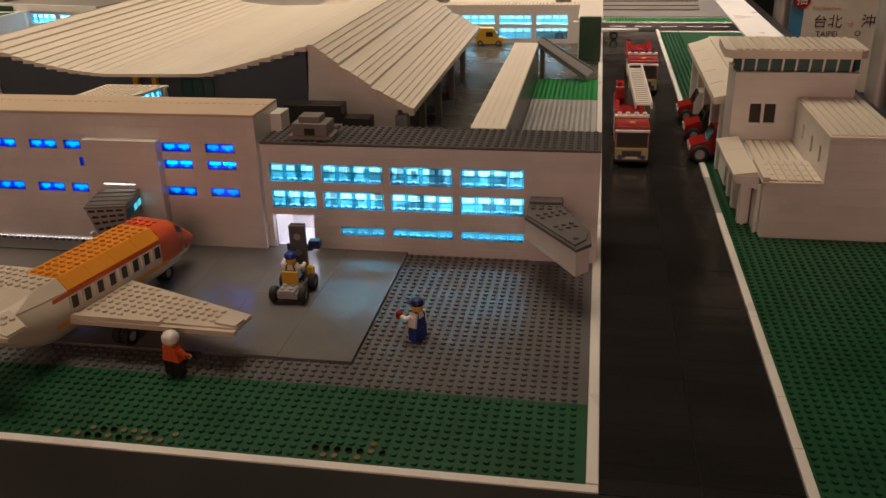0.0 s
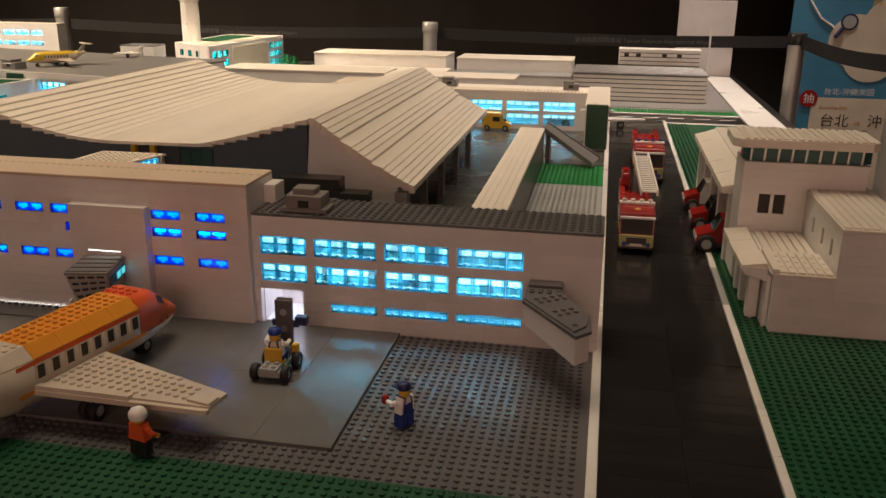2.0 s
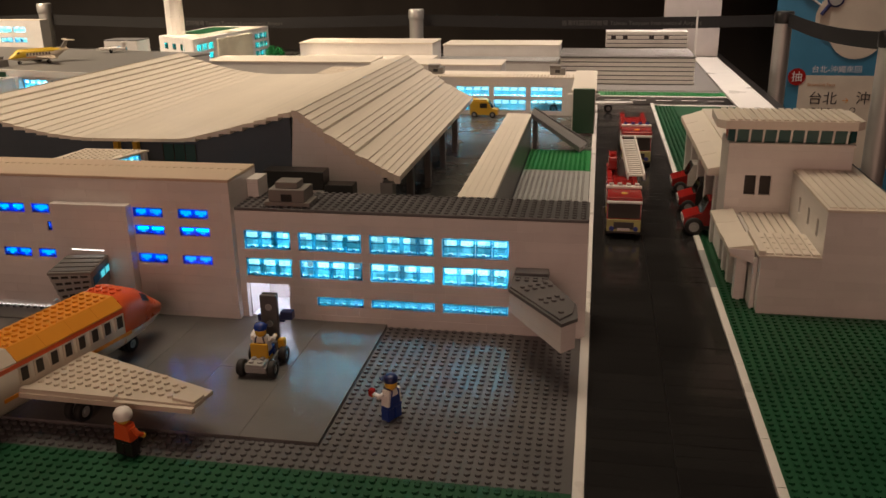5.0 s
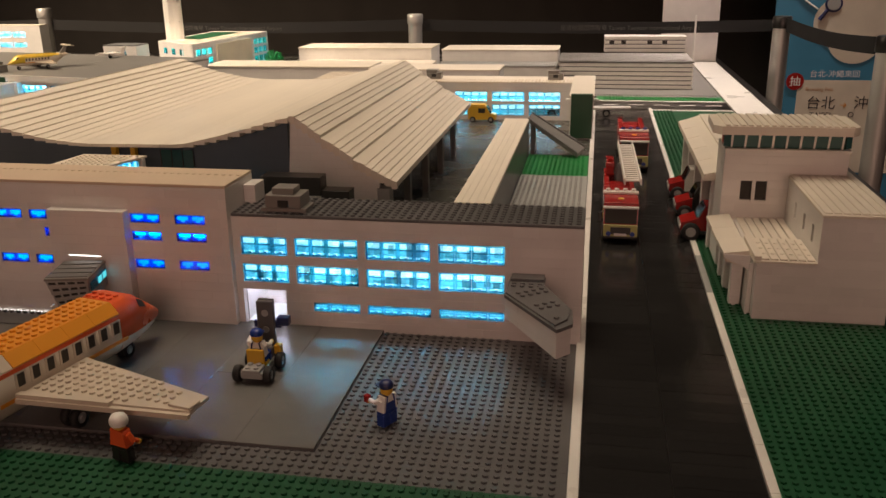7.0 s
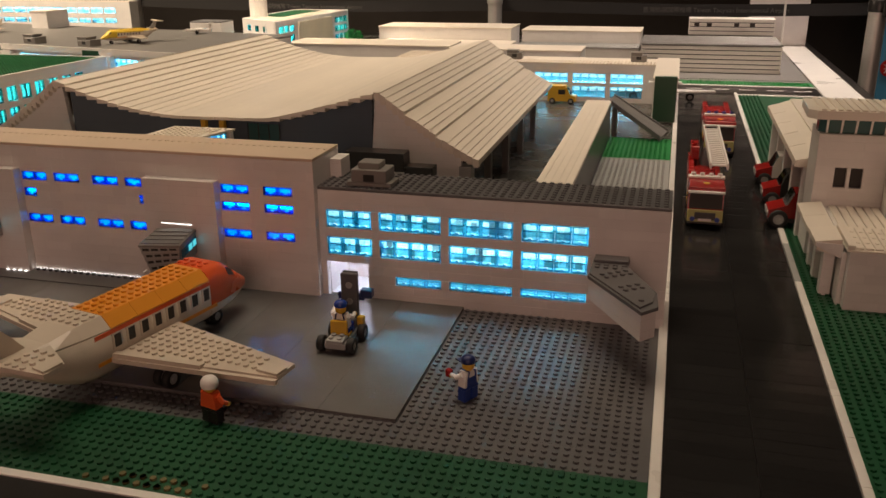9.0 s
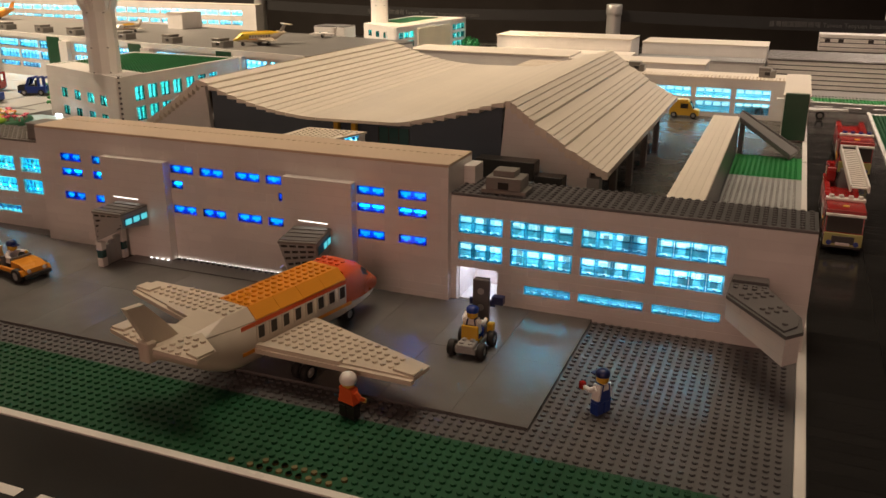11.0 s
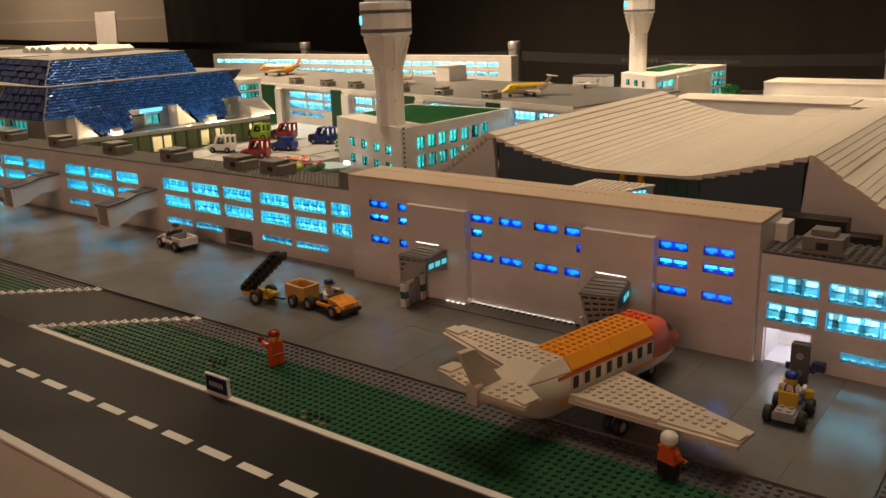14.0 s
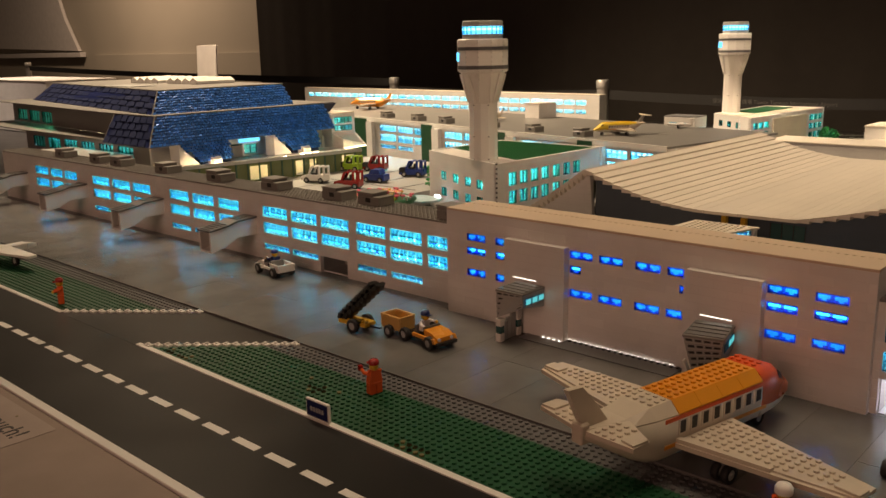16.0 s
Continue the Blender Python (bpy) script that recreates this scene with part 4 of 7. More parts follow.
for dx in (-2.0, 1.4):
    part("yellow_post", Shape().box(T2C + dx, 31.4, 0, T2C + dx + 0.9, 32.3, 15.9, 0), YELLOW, t2)
part("glass_pane", Shape().box(-60.2, 32.86, 9.0, -54.6, 32.97, 15.4, 0, 0.02), TEALPANE, t2, "teal tinted pane")
for k in range(4):
    part("pane_bar", Shape().box(-60.3 + 1.9 * k, 32.78, 9.0, -60.15 + 1.9 * k, 32.85, 15.5, 0, 0), BLACK, t2)
settle(t2, T2C, 70)

# glazed lobby in front of it
lb = thing("lobby", "low white lobby block with a lit slanting side window", "building", -68, 18)
LP = [(-72.6, 15.6), (-64.6, 15.6), (-60.6, 28.4), (-71.2, 28.4)]
for k in range(4):
    a_, b_ = Vector(LP[k]), Vector(LP[(k + 1) % 4])
    w_ = (b_ - a_).normalized()
    hl = [(0.5, 12.0, 12.0, 14.95)] if k == 1 else []
    part("lobby_wall", Shape().wall(a_, b_ - w_ * 0.92, 0, 15.0, hl), WHITE, lb)
    for h in hl:
        glaze(lb, a_, b_, h, "cyan", 1.1)
rf = part("lobby_roof", Shape().prism([(-72.9, 15.3), (-64.5, 15.3), (-60.4, 28.7), (-71.4, 28.7)], 15.01, 15.3), ROOFWHITE, lb)
tagged(part("studs", Shape().studs(half(-72, -60), half(16, 28), 15.3, 0, 8, lambda x, y: -72.0 + (y - 16) * 0.1 < x < -65.0 + (y - 16) * 0.31), ROOFWHITE, rf), kind="stuff")
led_strip(lb, -66.0, 17.0, -62.9, 27.0, 14.6, LED, 0.8)
part("lobby_partition", Shape().box(-69.5, 17.0, 0, -69, 27.0, 14.9, 0, 0), INNER, lb)
settle(lb, -68, 18)
bl = thing("black_gantry", "black brick-built gantry beside the terminal", "gantry", -33, 20)
part("beam", Shape().box(-37.6, 19, 12.2, -28.6, 22, 14.9, 0).box(-28.6, 19.2, 9.0, -24.4, 21.8, 13.0, 0), BLACK, bl)
part("post", Shape().box(-37.5, 19.5, 0, -36, 21.5, 12.2, 0).box(-27.5, 19.5, 0, -26, 21.5, 9.0, 0), BLACK, bl)
settle(bl, -33, 20)

# ---------------------------------------------------------------- yard behind the wing
cp = thing("canopy", "long white plate canopy over the forecourt", "canopy", -8, 67)
cpl = Shape().box(-11.0, 29.5, 8.5, -5.3, 104.5, 9.0, 0, 0.05)
part("canopy_roof", cpl, ROOFWHITE, cp)
for k in range(5):
    part("ridge_tile", Shape().box(-10.95 + 1.13 * k, 29.4, 9.01, -9.87 + 1.13 * k, 104.4, 9.12, 0, 0.04), ROOFWHITE, cp)
for k in range(8):
    part("post", Shape().box(-8.6, 32 + 10 * k, 0, -7.6, 33 + 10 * k, 8.5, 0), LIGHTGREY, cp)
part("end_wall", Shape().box(-5.9, 30, 0, -5.35, 104, 8.5, 0), GREY, cp, "dark grey screen under the edge")
settle(cp, -8, 67)

fs = Shape().studs(half(-5, 8), half(52, 82), 1.0, 0, 6)
slab("field_plate", [[(-5.2, 50), (8.7, 50), (8.7, 82.4), (-5.2, 82.4)]], LIGHTGREY, "light grey studded plate behind the wing", 0.02, 1.0, fs)
fs = Shape().studs(half(-5, 8), half(83, 102), 1.0, 0, 6)
slab("lawn_plate", [[(-5.2, 82.5), (8.7, 82.5), (8.7, 103), (-5.2, 103)]], LEAF, "green studded lawn plate behind the wing", 0.02, 1.0, fs)
rp = thing("ramp", "grey ramp falling from the canopy to the road edge", "ramp", 0, 106)
part("ramp_deck", Shape().prism([(-5.6, 104.6), (6.1, 99.5), (7.7, 107.4), (-5.4, 113)], [8.2, 1.2, 1.2, 8.2], [9.0, 2.0, 2.0, 9.0]), MIDGREY, rp)
part("kerb", Shape().prism([(-5.7, 104.2), (6.0, 99.1), (6.1, 99.7), (-5.6, 104.8)], [8.6, 1.5, 1.5, 8.6], [9.4, 2.5, 2.5, 9.4]), GREY, rp)
part("kerb", Shape().prism([(-5.4, 112.8), (7.7, 107.2), (7.8, 107.8), (-5.4, 113.4)], [8.6, 1.5, 1.5, 8.6], [9.4, 2.5, 2.5, 9.4]), GREY, rp)
part("pier", Shape().box(-5.2, 108, 0, -4.2, 112, 8.1, 0), GREY, rp)
settle(rp, 0, 106)
hut = thing("crate", "small tan brick crate on the yard", "crate", -28.4, 24, 0)
part("crate_box", Shape().box(-1.2, -1, 0, 1.2, 1, 9.6, 0), TAN, hut)
part("crate_lid", Shape().box(-1.4, -1.2, 9.61, 1.4, 1.2, 10.2, 0), ORANGE, hut)

LEDSOFT = glow("soft_cool_led", (0.80, 0.95, 1.0), 9.0)
# north wing with its green panelled end
nh = []
for a, b in ((-9.4, -0.4), (-20.2, -10.8), (-31, -21.6), (-42, -32.6), (-53, -43.6)):
    nh += [(a, b, 5.4, 8.1), (a, b, 1.3, 4.5)]
hollow("north_wing", "white rear terminal wing with lit blue windows and pale studded roof", "building", (-60, 3.2, 155.0), 168, 10.6, nh, leds=(10.2, 4.9), unit=2.3, lmat=LEDSOFT, roof_mat=ROOFWHITE, studs=half(155, 160))
ne = thing("north_wing_end", "white end block with a tall dark green front panel", "building", 6, 126)
part("end_wall", Shape().box(3.3, 127.1, 0, 9.2, 168, 11.0, 0), WHITE, ne)
part("end_roof", Shape().box(3.1, 126.9, 11.01, 9.4, 168.2, 11.4, 0), ROOFWHITE, ne)
part("green_panel", Shape().box(3.6, 125.6, 0.6, 9.0, 126.88, 11.9, 0, 0.08), PANELGREEN, ne)
settle(ne, 6, 126)
for x in (-2, -38):
    roof_unit(x, 160, 11.22, 4.4, 3.2, 2.6)
# long concourse roofs farther back


def plain_block(name, label, x0, y0, x1, y1, z1, mat=None, roof=None, studs=False, category="building"):
    b = thing(name, label, category, (x0 + x1) / 2, (y0 + y1) / 2)
    part("block", Shape().box(x0, y0, 0, x1, y1, z1, 0, 0.08), mat or WHITE, b)
    r = part("roof", Shape().box(x0 - 0.2, y0 - 0.2, z1 + 0.01, x1 + 0.2, y1 + 0.2, z1 + 0.5, 0, 0.08), roof or ROOFWHITE, b)
    if studs:
        tagged(part("studs", Shape().studs(half(x0, x1), half(y0, y1), z1 + 0.5, 0, 6), roof or ROOFWHITE, r), kind="stuff")
    return settle(b, (x0 + x1) / 2, (y0 + y1) / 2)


plain_block("concourse", "long low white concourse with a plain roof", -118, 174, -62, 190, 12.4)
plain_block("concourse", "long low white concourse with a plain roof", -61.5, 172, -20, 186, 12.0)
plain_block("concourse_annex", "small white annex with a studded roof", -72, 148, -46, 166, 11.6, studs=True)
plain_block("warehouse", "white long warehouse with a stepped flat roof", -47.5, 226, -4.6, 244, 13.0)
plain_block("warehouse_step", "white lower step of the warehouse with grey studs", -47.5, 214, -4.6, 225.5, 8.6, roof=LIGHTGREY, studs=True)
plain_block("warehouse", "white long warehouse with a stepped flat roof", -104, 228, -52, 246, 13.4)
plain_block("warehouse_step", "white lower step of the warehouse with grey studs", -100, 216, -50, 227.5, 8.8)

hg = thing("hangar", "wide white plank hangar with dark grooves and ribbed roof", "hangar", 20, 230)
part("core", Shape().box(-3.8, 223, 0, 42.8, 250, 9.3, 0), GREY, hg)
for i in range(6):
    part("wall_plank", Shape().box(-4.2, 222.4, 0.2 + 1.55 * i, 43.2, 250.4, 1.35 + 1.55 * i, 0, 0.06), WHITE_PLAIN, hg)
part("hangar_roof", Shape().box(-4.4, 222.2, 9.4, 43.4, 250.6, 9.8, 0), MIDGREY, hg)
for i in range(14):
    part("roof_rib", Shape().box(-4.2, 223 + 2 * i, 9.81, 43.2, 224.1 + 2 * i, 10.0, 0, 0.05), MIDGREY, hg)
part("loft_core", Shape().box(12.4, 253, 0, 42.6, 262, 15.6, 0), GREY, hg)
for i in range(4):
    part("loft_plank", Shape().box(12, 252.6, 10.2 + 1.55 * i, 43, 262.4, 11.4 + 1.55 * i, 0, 0.06), WHITE_PLAIN, hg)
for x in (14, 18.5, 28.4, 34):
    part("loft_window", Shape().box(x, 252.5, 13.3, x + 1.8, 252.62, 14.5, 0, 0), BLACK, hg)
settle(hg, 20, 230)
tagged(part("display_board", Shape().box(37.6, 313, 0.32, 62.2, 314.6, 33.2, 0, 0.12), PAPER), "tall plain white board standing on the table rim", "board")
tagged(part("white_rod", Shape().box(51.4, 309, 0.32, 52.2, 309.8, 20.6, 0, 0.1), WHITE_PLAIN), "thin white upright rod on the table rim", "rod")

# ---------------------------------------------------------------- fire station
f = thing("fire_station", "white brick fire station with stepped roofs and a glazed watch storey", "building", 37, 30)
part("low_front", Shape().box(30.6, 11.2, 0, 37.8, 20, 7.6, 0, 0.05).box(30.6, 20.01, 0, 37.8, 32, 7.28, 0, 0.02), WHITE, f)
part("foot", Shape().box(30.0, 12.6, 0, 30.58, 32, 7.0, 0, 0.05), WHITE, f)
r = part("low_roof", Shape().box(30.2, 11.0, 7.61, 37.78, 20, 7.9, 0, 0.06), ROOFWHITE, f)
for i in range(6):
    part("roof_rib", Shape().box(31.2 + 1.09 * i, 11.3, 7.91, 32.15 + 1.09 * i, 19.95, 8.2, 0, 0.09), ROOFWHITE, r)
part("parapet", Shape().box(30.25, 11.05, 7.91, 31.1, 19.95, 8.5, 0, 0.06), ROOFWHITE, r)
tagged(part("studs", Shape().studs([31.7 + 1.09 * i for i in range(6)], [13.2, 15.4, 17.6], 8.2, 0, 8, r=0.28, h=0.1), ROOFWHITE, r), kind="stuff")
for i in range(6):
    part("roof_rib", Shape().box(31.0 + 1.12 * i, 20.05, 7.3, 31.95 + 1.12 * i, 31.9, 7.62 + 0.03 * (i % 2), 0, 0.09), ROOFWHITE, f)
part("side_block", Shape().wall((37.8, 36), (37.8, 11.2), 0, 13.7, [(9.5, 10.6, 9.3, 11.6), (15.0, 16.1, 9.3, 11.6), (20.0, 21.1, 9.3, 11.6)], 0.9), WHITE, f)
part("side_block_front", Shape().box(37.81, 11.2, 0, 46.6, 12.1, 13.7, 0, 0.04), WHITE, f)
part("side_block_core", Shape().box(38.72, 12.12, 0, 46.6, 36, 13.69, 0, 0.02), GREY, f)
part("side_roof", Shape().box(37.7, 11.1, 13.71, 46.8, 36, 14.1, 0, 0.06), ROOFWHITE, f)
for i in range(8):
    part("roof_rib", Shape().box(38.0 + 1.08 * i, 11.6, 14.11, 38.95 + 1.08 * i, 31.8, 14.3, 0, 0.06), ROOFWHITE, f)
part("tower_front", Shape().wall((28.6, 32), (45.6, 32), 0, 17.9, [(2.6, 4.2, 10.2, 13.1), (4.7, 6.3, 10.2, 13.1)], 0.9), WHITE, f)
for x in (31.2, 33.3):
    part("tower_window", Shape().box(x, 32.45, 10.2, x + 1.6, 32.6, 13.1, 0, 0), BROWNPANE, f)
part("tower_core", Shape().box(28.6, 32.92, 0, 45.6, 39.4, 17.9, 0, 0.04), WHITE, f)
band = part("watch_band", Shape().box(29.2, 32.1, 17.92, 45.0, 39.3, 20.3, 0, 0.05), PANELGREEN, f, "dark glazed watch storey")


def leaning(x0, x1, y, z0, z1, lean, t):
    """An upright plate whose head leans out towards -y."""
    return Shape().add([(x0, y, z0), (x1, y, z0), (x1, y + t, z0), (x0, y + t, z0), (x0 - 0.03, y - lean, z1), (x1 + 0.03, y - lean, z1), (x1 + 0.03, y + t - lean, z1), (x0 - 0.03, y + t - lean, z1)],
                       [(3, 2, 1, 0), (4, 5, 6, 7), (0, 1, 5, 4), (1, 2, 6, 5), (2, 3, 7, 6), (3, 0, 4, 7)])


for i in range(8):
    x0 = 29.5 + 1.88 * i
    part("pane", leaning(x0, x0 + 1.62, 31.75, 18.15, 20.2, 0.5, 0.12), TEALPANE, band)
for i in range(9):
    x0 = 29.24 + 1.88 * i
    part("mullion", leaning(x0, x0 + 0.26, 31.68, 18.0, 20.3, 0.5, 0.3), WHITE_PLAIN, band)
for sg, xc in ((-1, 29.2), (1, 44.8)):
    part("corner_pane", Shape().prism([(xc, 31.4), (xc + sg * 0.9, 32.0), (xc + sg * 0.9, 34.0), (xc, 32.6)][::sg], 18.2, 20.1), TEALPANE, band)
for y_ in (12.4, 17.4, 23.0):
    part("slit_pane", Shape().box(38.1, 36 - y_, 9.3, 38.3, 36 - y_ + 1.2, 11.6, 0, 0), TEALPANE, f)
part("watch_sill", Shape().box(28.5, 31.3, 17.6, 45.7, 32.0, 17.95, 0, 0.05), WHITE_PLAIN, f)
part("tower_roof", Shape().prism([(27.6, 29.3), (45.0, 29.3), (46.2, 30.6), (46.4, 39.6), (26.8, 39.6), (26.5, 30.6)], 20.32, 21.5), ROOFWHITE, f)
for i in range(17):
    part("roof_rib", Shape().box(28.0 + 1.03 * i, 29.5, 21.51, 28.75 + 1.03 * i, 39.4, 21.75, 0, 0.1), ROOFWHITE, f)
aw = part("awning", Shape().prism([(26.9, 31.6), (27.1, 13.2), (30.15, 13.2), (30.15, 31.6)], [6.9, 6.9, 6.2, 6.2], [7.4, 7.4, 7.7, 7.7]), ROOFWHITE, f)
for k, (ya, yb, up_) in enumerate(((13.0, 18.8, 0.35), (18.9, 25.0, 0.0), (25.1, 31.5, 0.0))):
    part("awning_tile", Shape().prism([(26.7, yb), (26.8, ya), (29.9, ya), (29.9, yb)], 7.2 + up_, [7.75 + up_, 7.75 + up_, 8.2 + up_, 8.2 + up_]), ROOFWHITE, aw)
part("awning_wedge", Shape().side([(26.9, 7.5), (30.1, 6.0), (30.1, 7.9), (26.9, 8.0)], 12.9, 13.3), WHITE, aw)
for y in (15.6, 21.8, 26.6):
    part("awning_post", Shape().box(28.4, y, 0, 29.8, y + 1.6, 6.9, 0), WHITE, f)
part("garage_roof", Shape().prism([(27.4, 88), (27.2, 39.5), (31, 39.5), (31, 88)], [11.2, 11.2, 12.4, 12.4], [12.0, 12.0, 13.3, 13.3]), ROOFWHITE, f)
for i in range(5):
    part("roof_tile", Shape().prism([(26.9, 49 + 9.6 * i), (26.9, 39.6 + 9.6 * i), (29.3, 39.6 + 9.6 * i), (29.3, 49 + 9.6 * i)], 11.1, [12.1, 12.1, 12.75, 12.75]), ROOFWHITE, f)
part("garage_top", Shape().box(31.01, 39.5, 12.3, 46, 88, 13.6, 0, 0.06), ROOFWHITE, f)
part("garage_wall", Shape().box(31.5, 51.6, 0, 46, 87.5, 12.28, 0, 0.04), WHITE, f)
for i in range(5):
    part("garage_pier", Shape().box(28.2, 40 + 11.6 * i, 0, 31.4, 41.6 + 11.6 * i, 11.1, 0), WHITE, f)
settle(f, 37, 30)

# ---------------------------------------------------------------- control towers and their blocks


def tower(x, y, z0, fat=1.0, dz=0.0):
    """A twelve-sided tower: shaft, flared neck with chutes, banded drum, lit lantern."""
    t = thing("control_tower", "white round control tower with dark bands and a lit blue lantern", "control tower", x, y, z0, 0, "control towers")
    N = 12
    up = lambda b: 24.1 + (b - 24.1) * 0.915 if b > 24.1 else b
    k = lambda rings: [(a * fat, up(b) + (dz if b > 5 else 0.0)) for a, b in rings]
    sh = part("shaft", Shape().lathe(0, 0, k([(3.9, 0), (3.9, 0.3), (3.75, 0.32), (3.75, 8.2), (3.72, 8.22), (3.72, 14.4)]), N, 0, False), WHITE_PLAIN, t)
    nk = part("flared_neck", Shape().lathe(0, 0, k([(3.7, 14.42), (3.85, 15.2), (5.4, 21.2), (5.75, 22.2), (6.3, 22.5)]), N, 0, False), WHITE_PLAIN, t)
    for i in range(6):
        a = 60 * i + 45
        for sg in (-1, 1):
            part("rib", Shape(pose(0, 0, 0, 0, 0, a)).add(
                [(q * fat, sg * w_ * fat, z_ + dz) for q, w_, z_ in ((3.6, 0.25, 14.8), (4.05, 0.25, 14.9), (5.9, 1.0, 21.9), (5.2, 1.0, 22.0), (3.6, 0.7, 14.8), (4.05, 0.7, 14.9), (5.9, 1.7, 21.9), (5.2, 1.7, 22.0))],
                [(0, 1, 2, 3), (7, 6, 5, 4), (0, 4, 5, 1), (1, 5, 6, 2), (2, 6, 7, 3), (3, 7, 4, 0)]), WHITE_PLAIN, nk)
    part("drum_foot", Shape().lathe(0, 0, k([(6.3, 22.51), (6.5, 22.7), (6.5, 23.2)]), N, 0, False), WHITE_PLAIN, t)
    part("lower_band", Shape().lathe(0, 0, k([(6.6, 23.21), (6.6, 24.1)]), N, 0, False), GREY, t, "dark grey band")
    dr = part("drum", Shape().lathe(0, 0, k([(6.5, 24.11), (6.5, 28.2)]), N, 0, False), WHITE_PLAIN, t)
    part("upper_band", Shape().lathe(0, 0, k([(6.6, 28.21), (6.6, 29.1)]), N, 0, False), GREY, t, "dark grey band")
    part("rim", Shape().lathe(0, 0, k([(6.5, 29.11), (6.55, 29.3), (6.55, 31.0), (6.3, 31.25)]), N, 0, False), WHITE_PLAIN, t)
    for i in range(2):
        m = pose(0, 0, 0, 0, 0, -138 + 14 * i)
        part("drum_light", Shape(m).box(6.2 * fat, -0.72, 25.2 + dz, 6.62 * fat, 0.72, 27.3 + dz, 0, 0.02), LEDCYAN, dr, "lit cyan window")
    rv = Shape().box(-0.1, -0.13, -0.2, 0.1, 0.13, 0.2, 0, 0.04).mesh("rivet", STEEL)
    for i in range(N):
        for z_ in (22.9, 25.1, 26.4, 27.6, 30.2):
            part("rivet", rv, None, dr, "", pose(6.5 * fat * math.cos(math.pi * i / 6) * S, 6.5 * fat * math.sin(math.pi * i / 6) * S, (up(z_) + dz) * S, 0, 0, 30 * i))
        if i % 2:
            for z_ in (0.4, 6.2, 14.2):
                part("peg_hole", Shape().box(-0.1, -0.22, -0.1, 0.1, 0.22, 0.1, 0, 0).mesh("peg_hole", GREY), None, sh, "", pose(3.72 * fat * math.cos(math.pi * i / 6) * S, 3.72 * fat * math.sin(math.pi * i / 6) * S, (z_ + (dz if z_ > 5 else 0)) * S, 0, 0, 30 * i))
    part("neck_ring", Shape().lathe(0, 0, k([(5.2, 31.26), (5.2, 32.5)]), N, 0, False), LIGHTGREY, t)
    ln_ = part("lantern", Shape().lathe(0, 0, k([(5.15, 32.51), (5.2, 34.55)]), N, 0, False), LEDCYAN, t, "lit blue glazed lantern")
    part("lantern_core", Shape().lathe(0, 0, k([(5.22, 33.5), (5.22, 34.1)]), N, 0, False), LEDPALE, ln_, "brighter lit strip")
    for i in range(24):
        m = pose(0, 0, 0, 0, 0, 15 * i + 7)
        part("mullion", Shape(m).box(5.0 * fat, -0.1, up(32.51) + dz, 5.38 * fat, 0.1, up(34.5) + dz, 0, 0), CYANRIM, ln_)
    part("cap", Shape().lathe(0, 0, k([(5.35, 34.56), (5.35, 34.9), (5.2, 35.0), (5.2, 35.9), (4.9, 36.1)]), N, 0, False), LIGHTGREY, t)
    return t


LEDPALE = glow("lit_pale_strip", (0.35, 0.80, 1.0), 2.4)
LEDCYAN = glow("lit_cyan_glazing", (0.10, 0.55, 0.95), 2.2)


LEDBLOCK = glow("dim_cool_led", (0.78, 0.95, 1.0), 13.0)


def poly_block(name, label, poly, z1, holes, kind="aqua", rim=True, roof=ROOFGREEN, lmat=None, group=""):
    """A building on a plan polygon (counter-clockwise); holes: wall number to openings (u0, u1, z0, z1)."""
    b = thing(name, label, "building", poly[0][0], poly[0][1], group=group)
    n = len(poly)
    for i in range(n):
        a, c = Vector(poly[i]), Vector(poly[(i + 1) % n])
        w = (c - a).normalized()
        part("outer_wall", Shape().wall(a, c - w * 0.95, 0, z1, holes.get(i, ())), WHITE, b)
        for h in holes.get(i, ()):
            glaze(b, a, c, h, kind, 1.6)
    cx, cy = sum(p[0] for p in poly) / n, sum(p[1] for p in poly) / n
    inset = [(cx + (x - cx) * 0.97, cy + (y - cy) * 0.97) for x, y in poly]
    r = part("roof", Shape().prism(inset, z1 - 0.7, z1 - 0.3), roof, b)
    xs, ys = [p[0] for p in poly], [p[1] for p in poly]

    def inside(x, y):
        return all((inset[(i + 1) % n][0] - inset[i][0]) * (y - inset[i][1]) - (inset[(i + 1) % n][1] - inset[i][1]) * (x - inset[i][0]) > 0.8 for i in range(n))
    tagged(part("studs", Shape().studs(half(math.floor(min(xs)), math.ceil(max(xs))), half(math.floor(min(ys)), math.ceil(max(ys))), z1 - 0.3, 0, 6, inside), roof, r), kind="stuff")
    for i in holes:
        a, c = Vector(poly[i]), Vector(poly[(i + 1) % n])
        w = (c - a).normalized()
        inn = Vector((-w.y, w.x))
        p, q = a + w * 5 + inn * 4, c - w * 7 + inn * 4
        for z in (z1 - 1.9, 8.6):
            led_strip(b, p.x, p.y, q.x, q.y, z, lmat, 0.8)
        p, q = a + w * 4 + inn * 6.5, c - w * 9 + inn * 6.5
        part("partition", Shape().wall(p, q, 0, z1 - 0.8, (), 0.4), INNER, b)
    return settle(b, *poly[0])


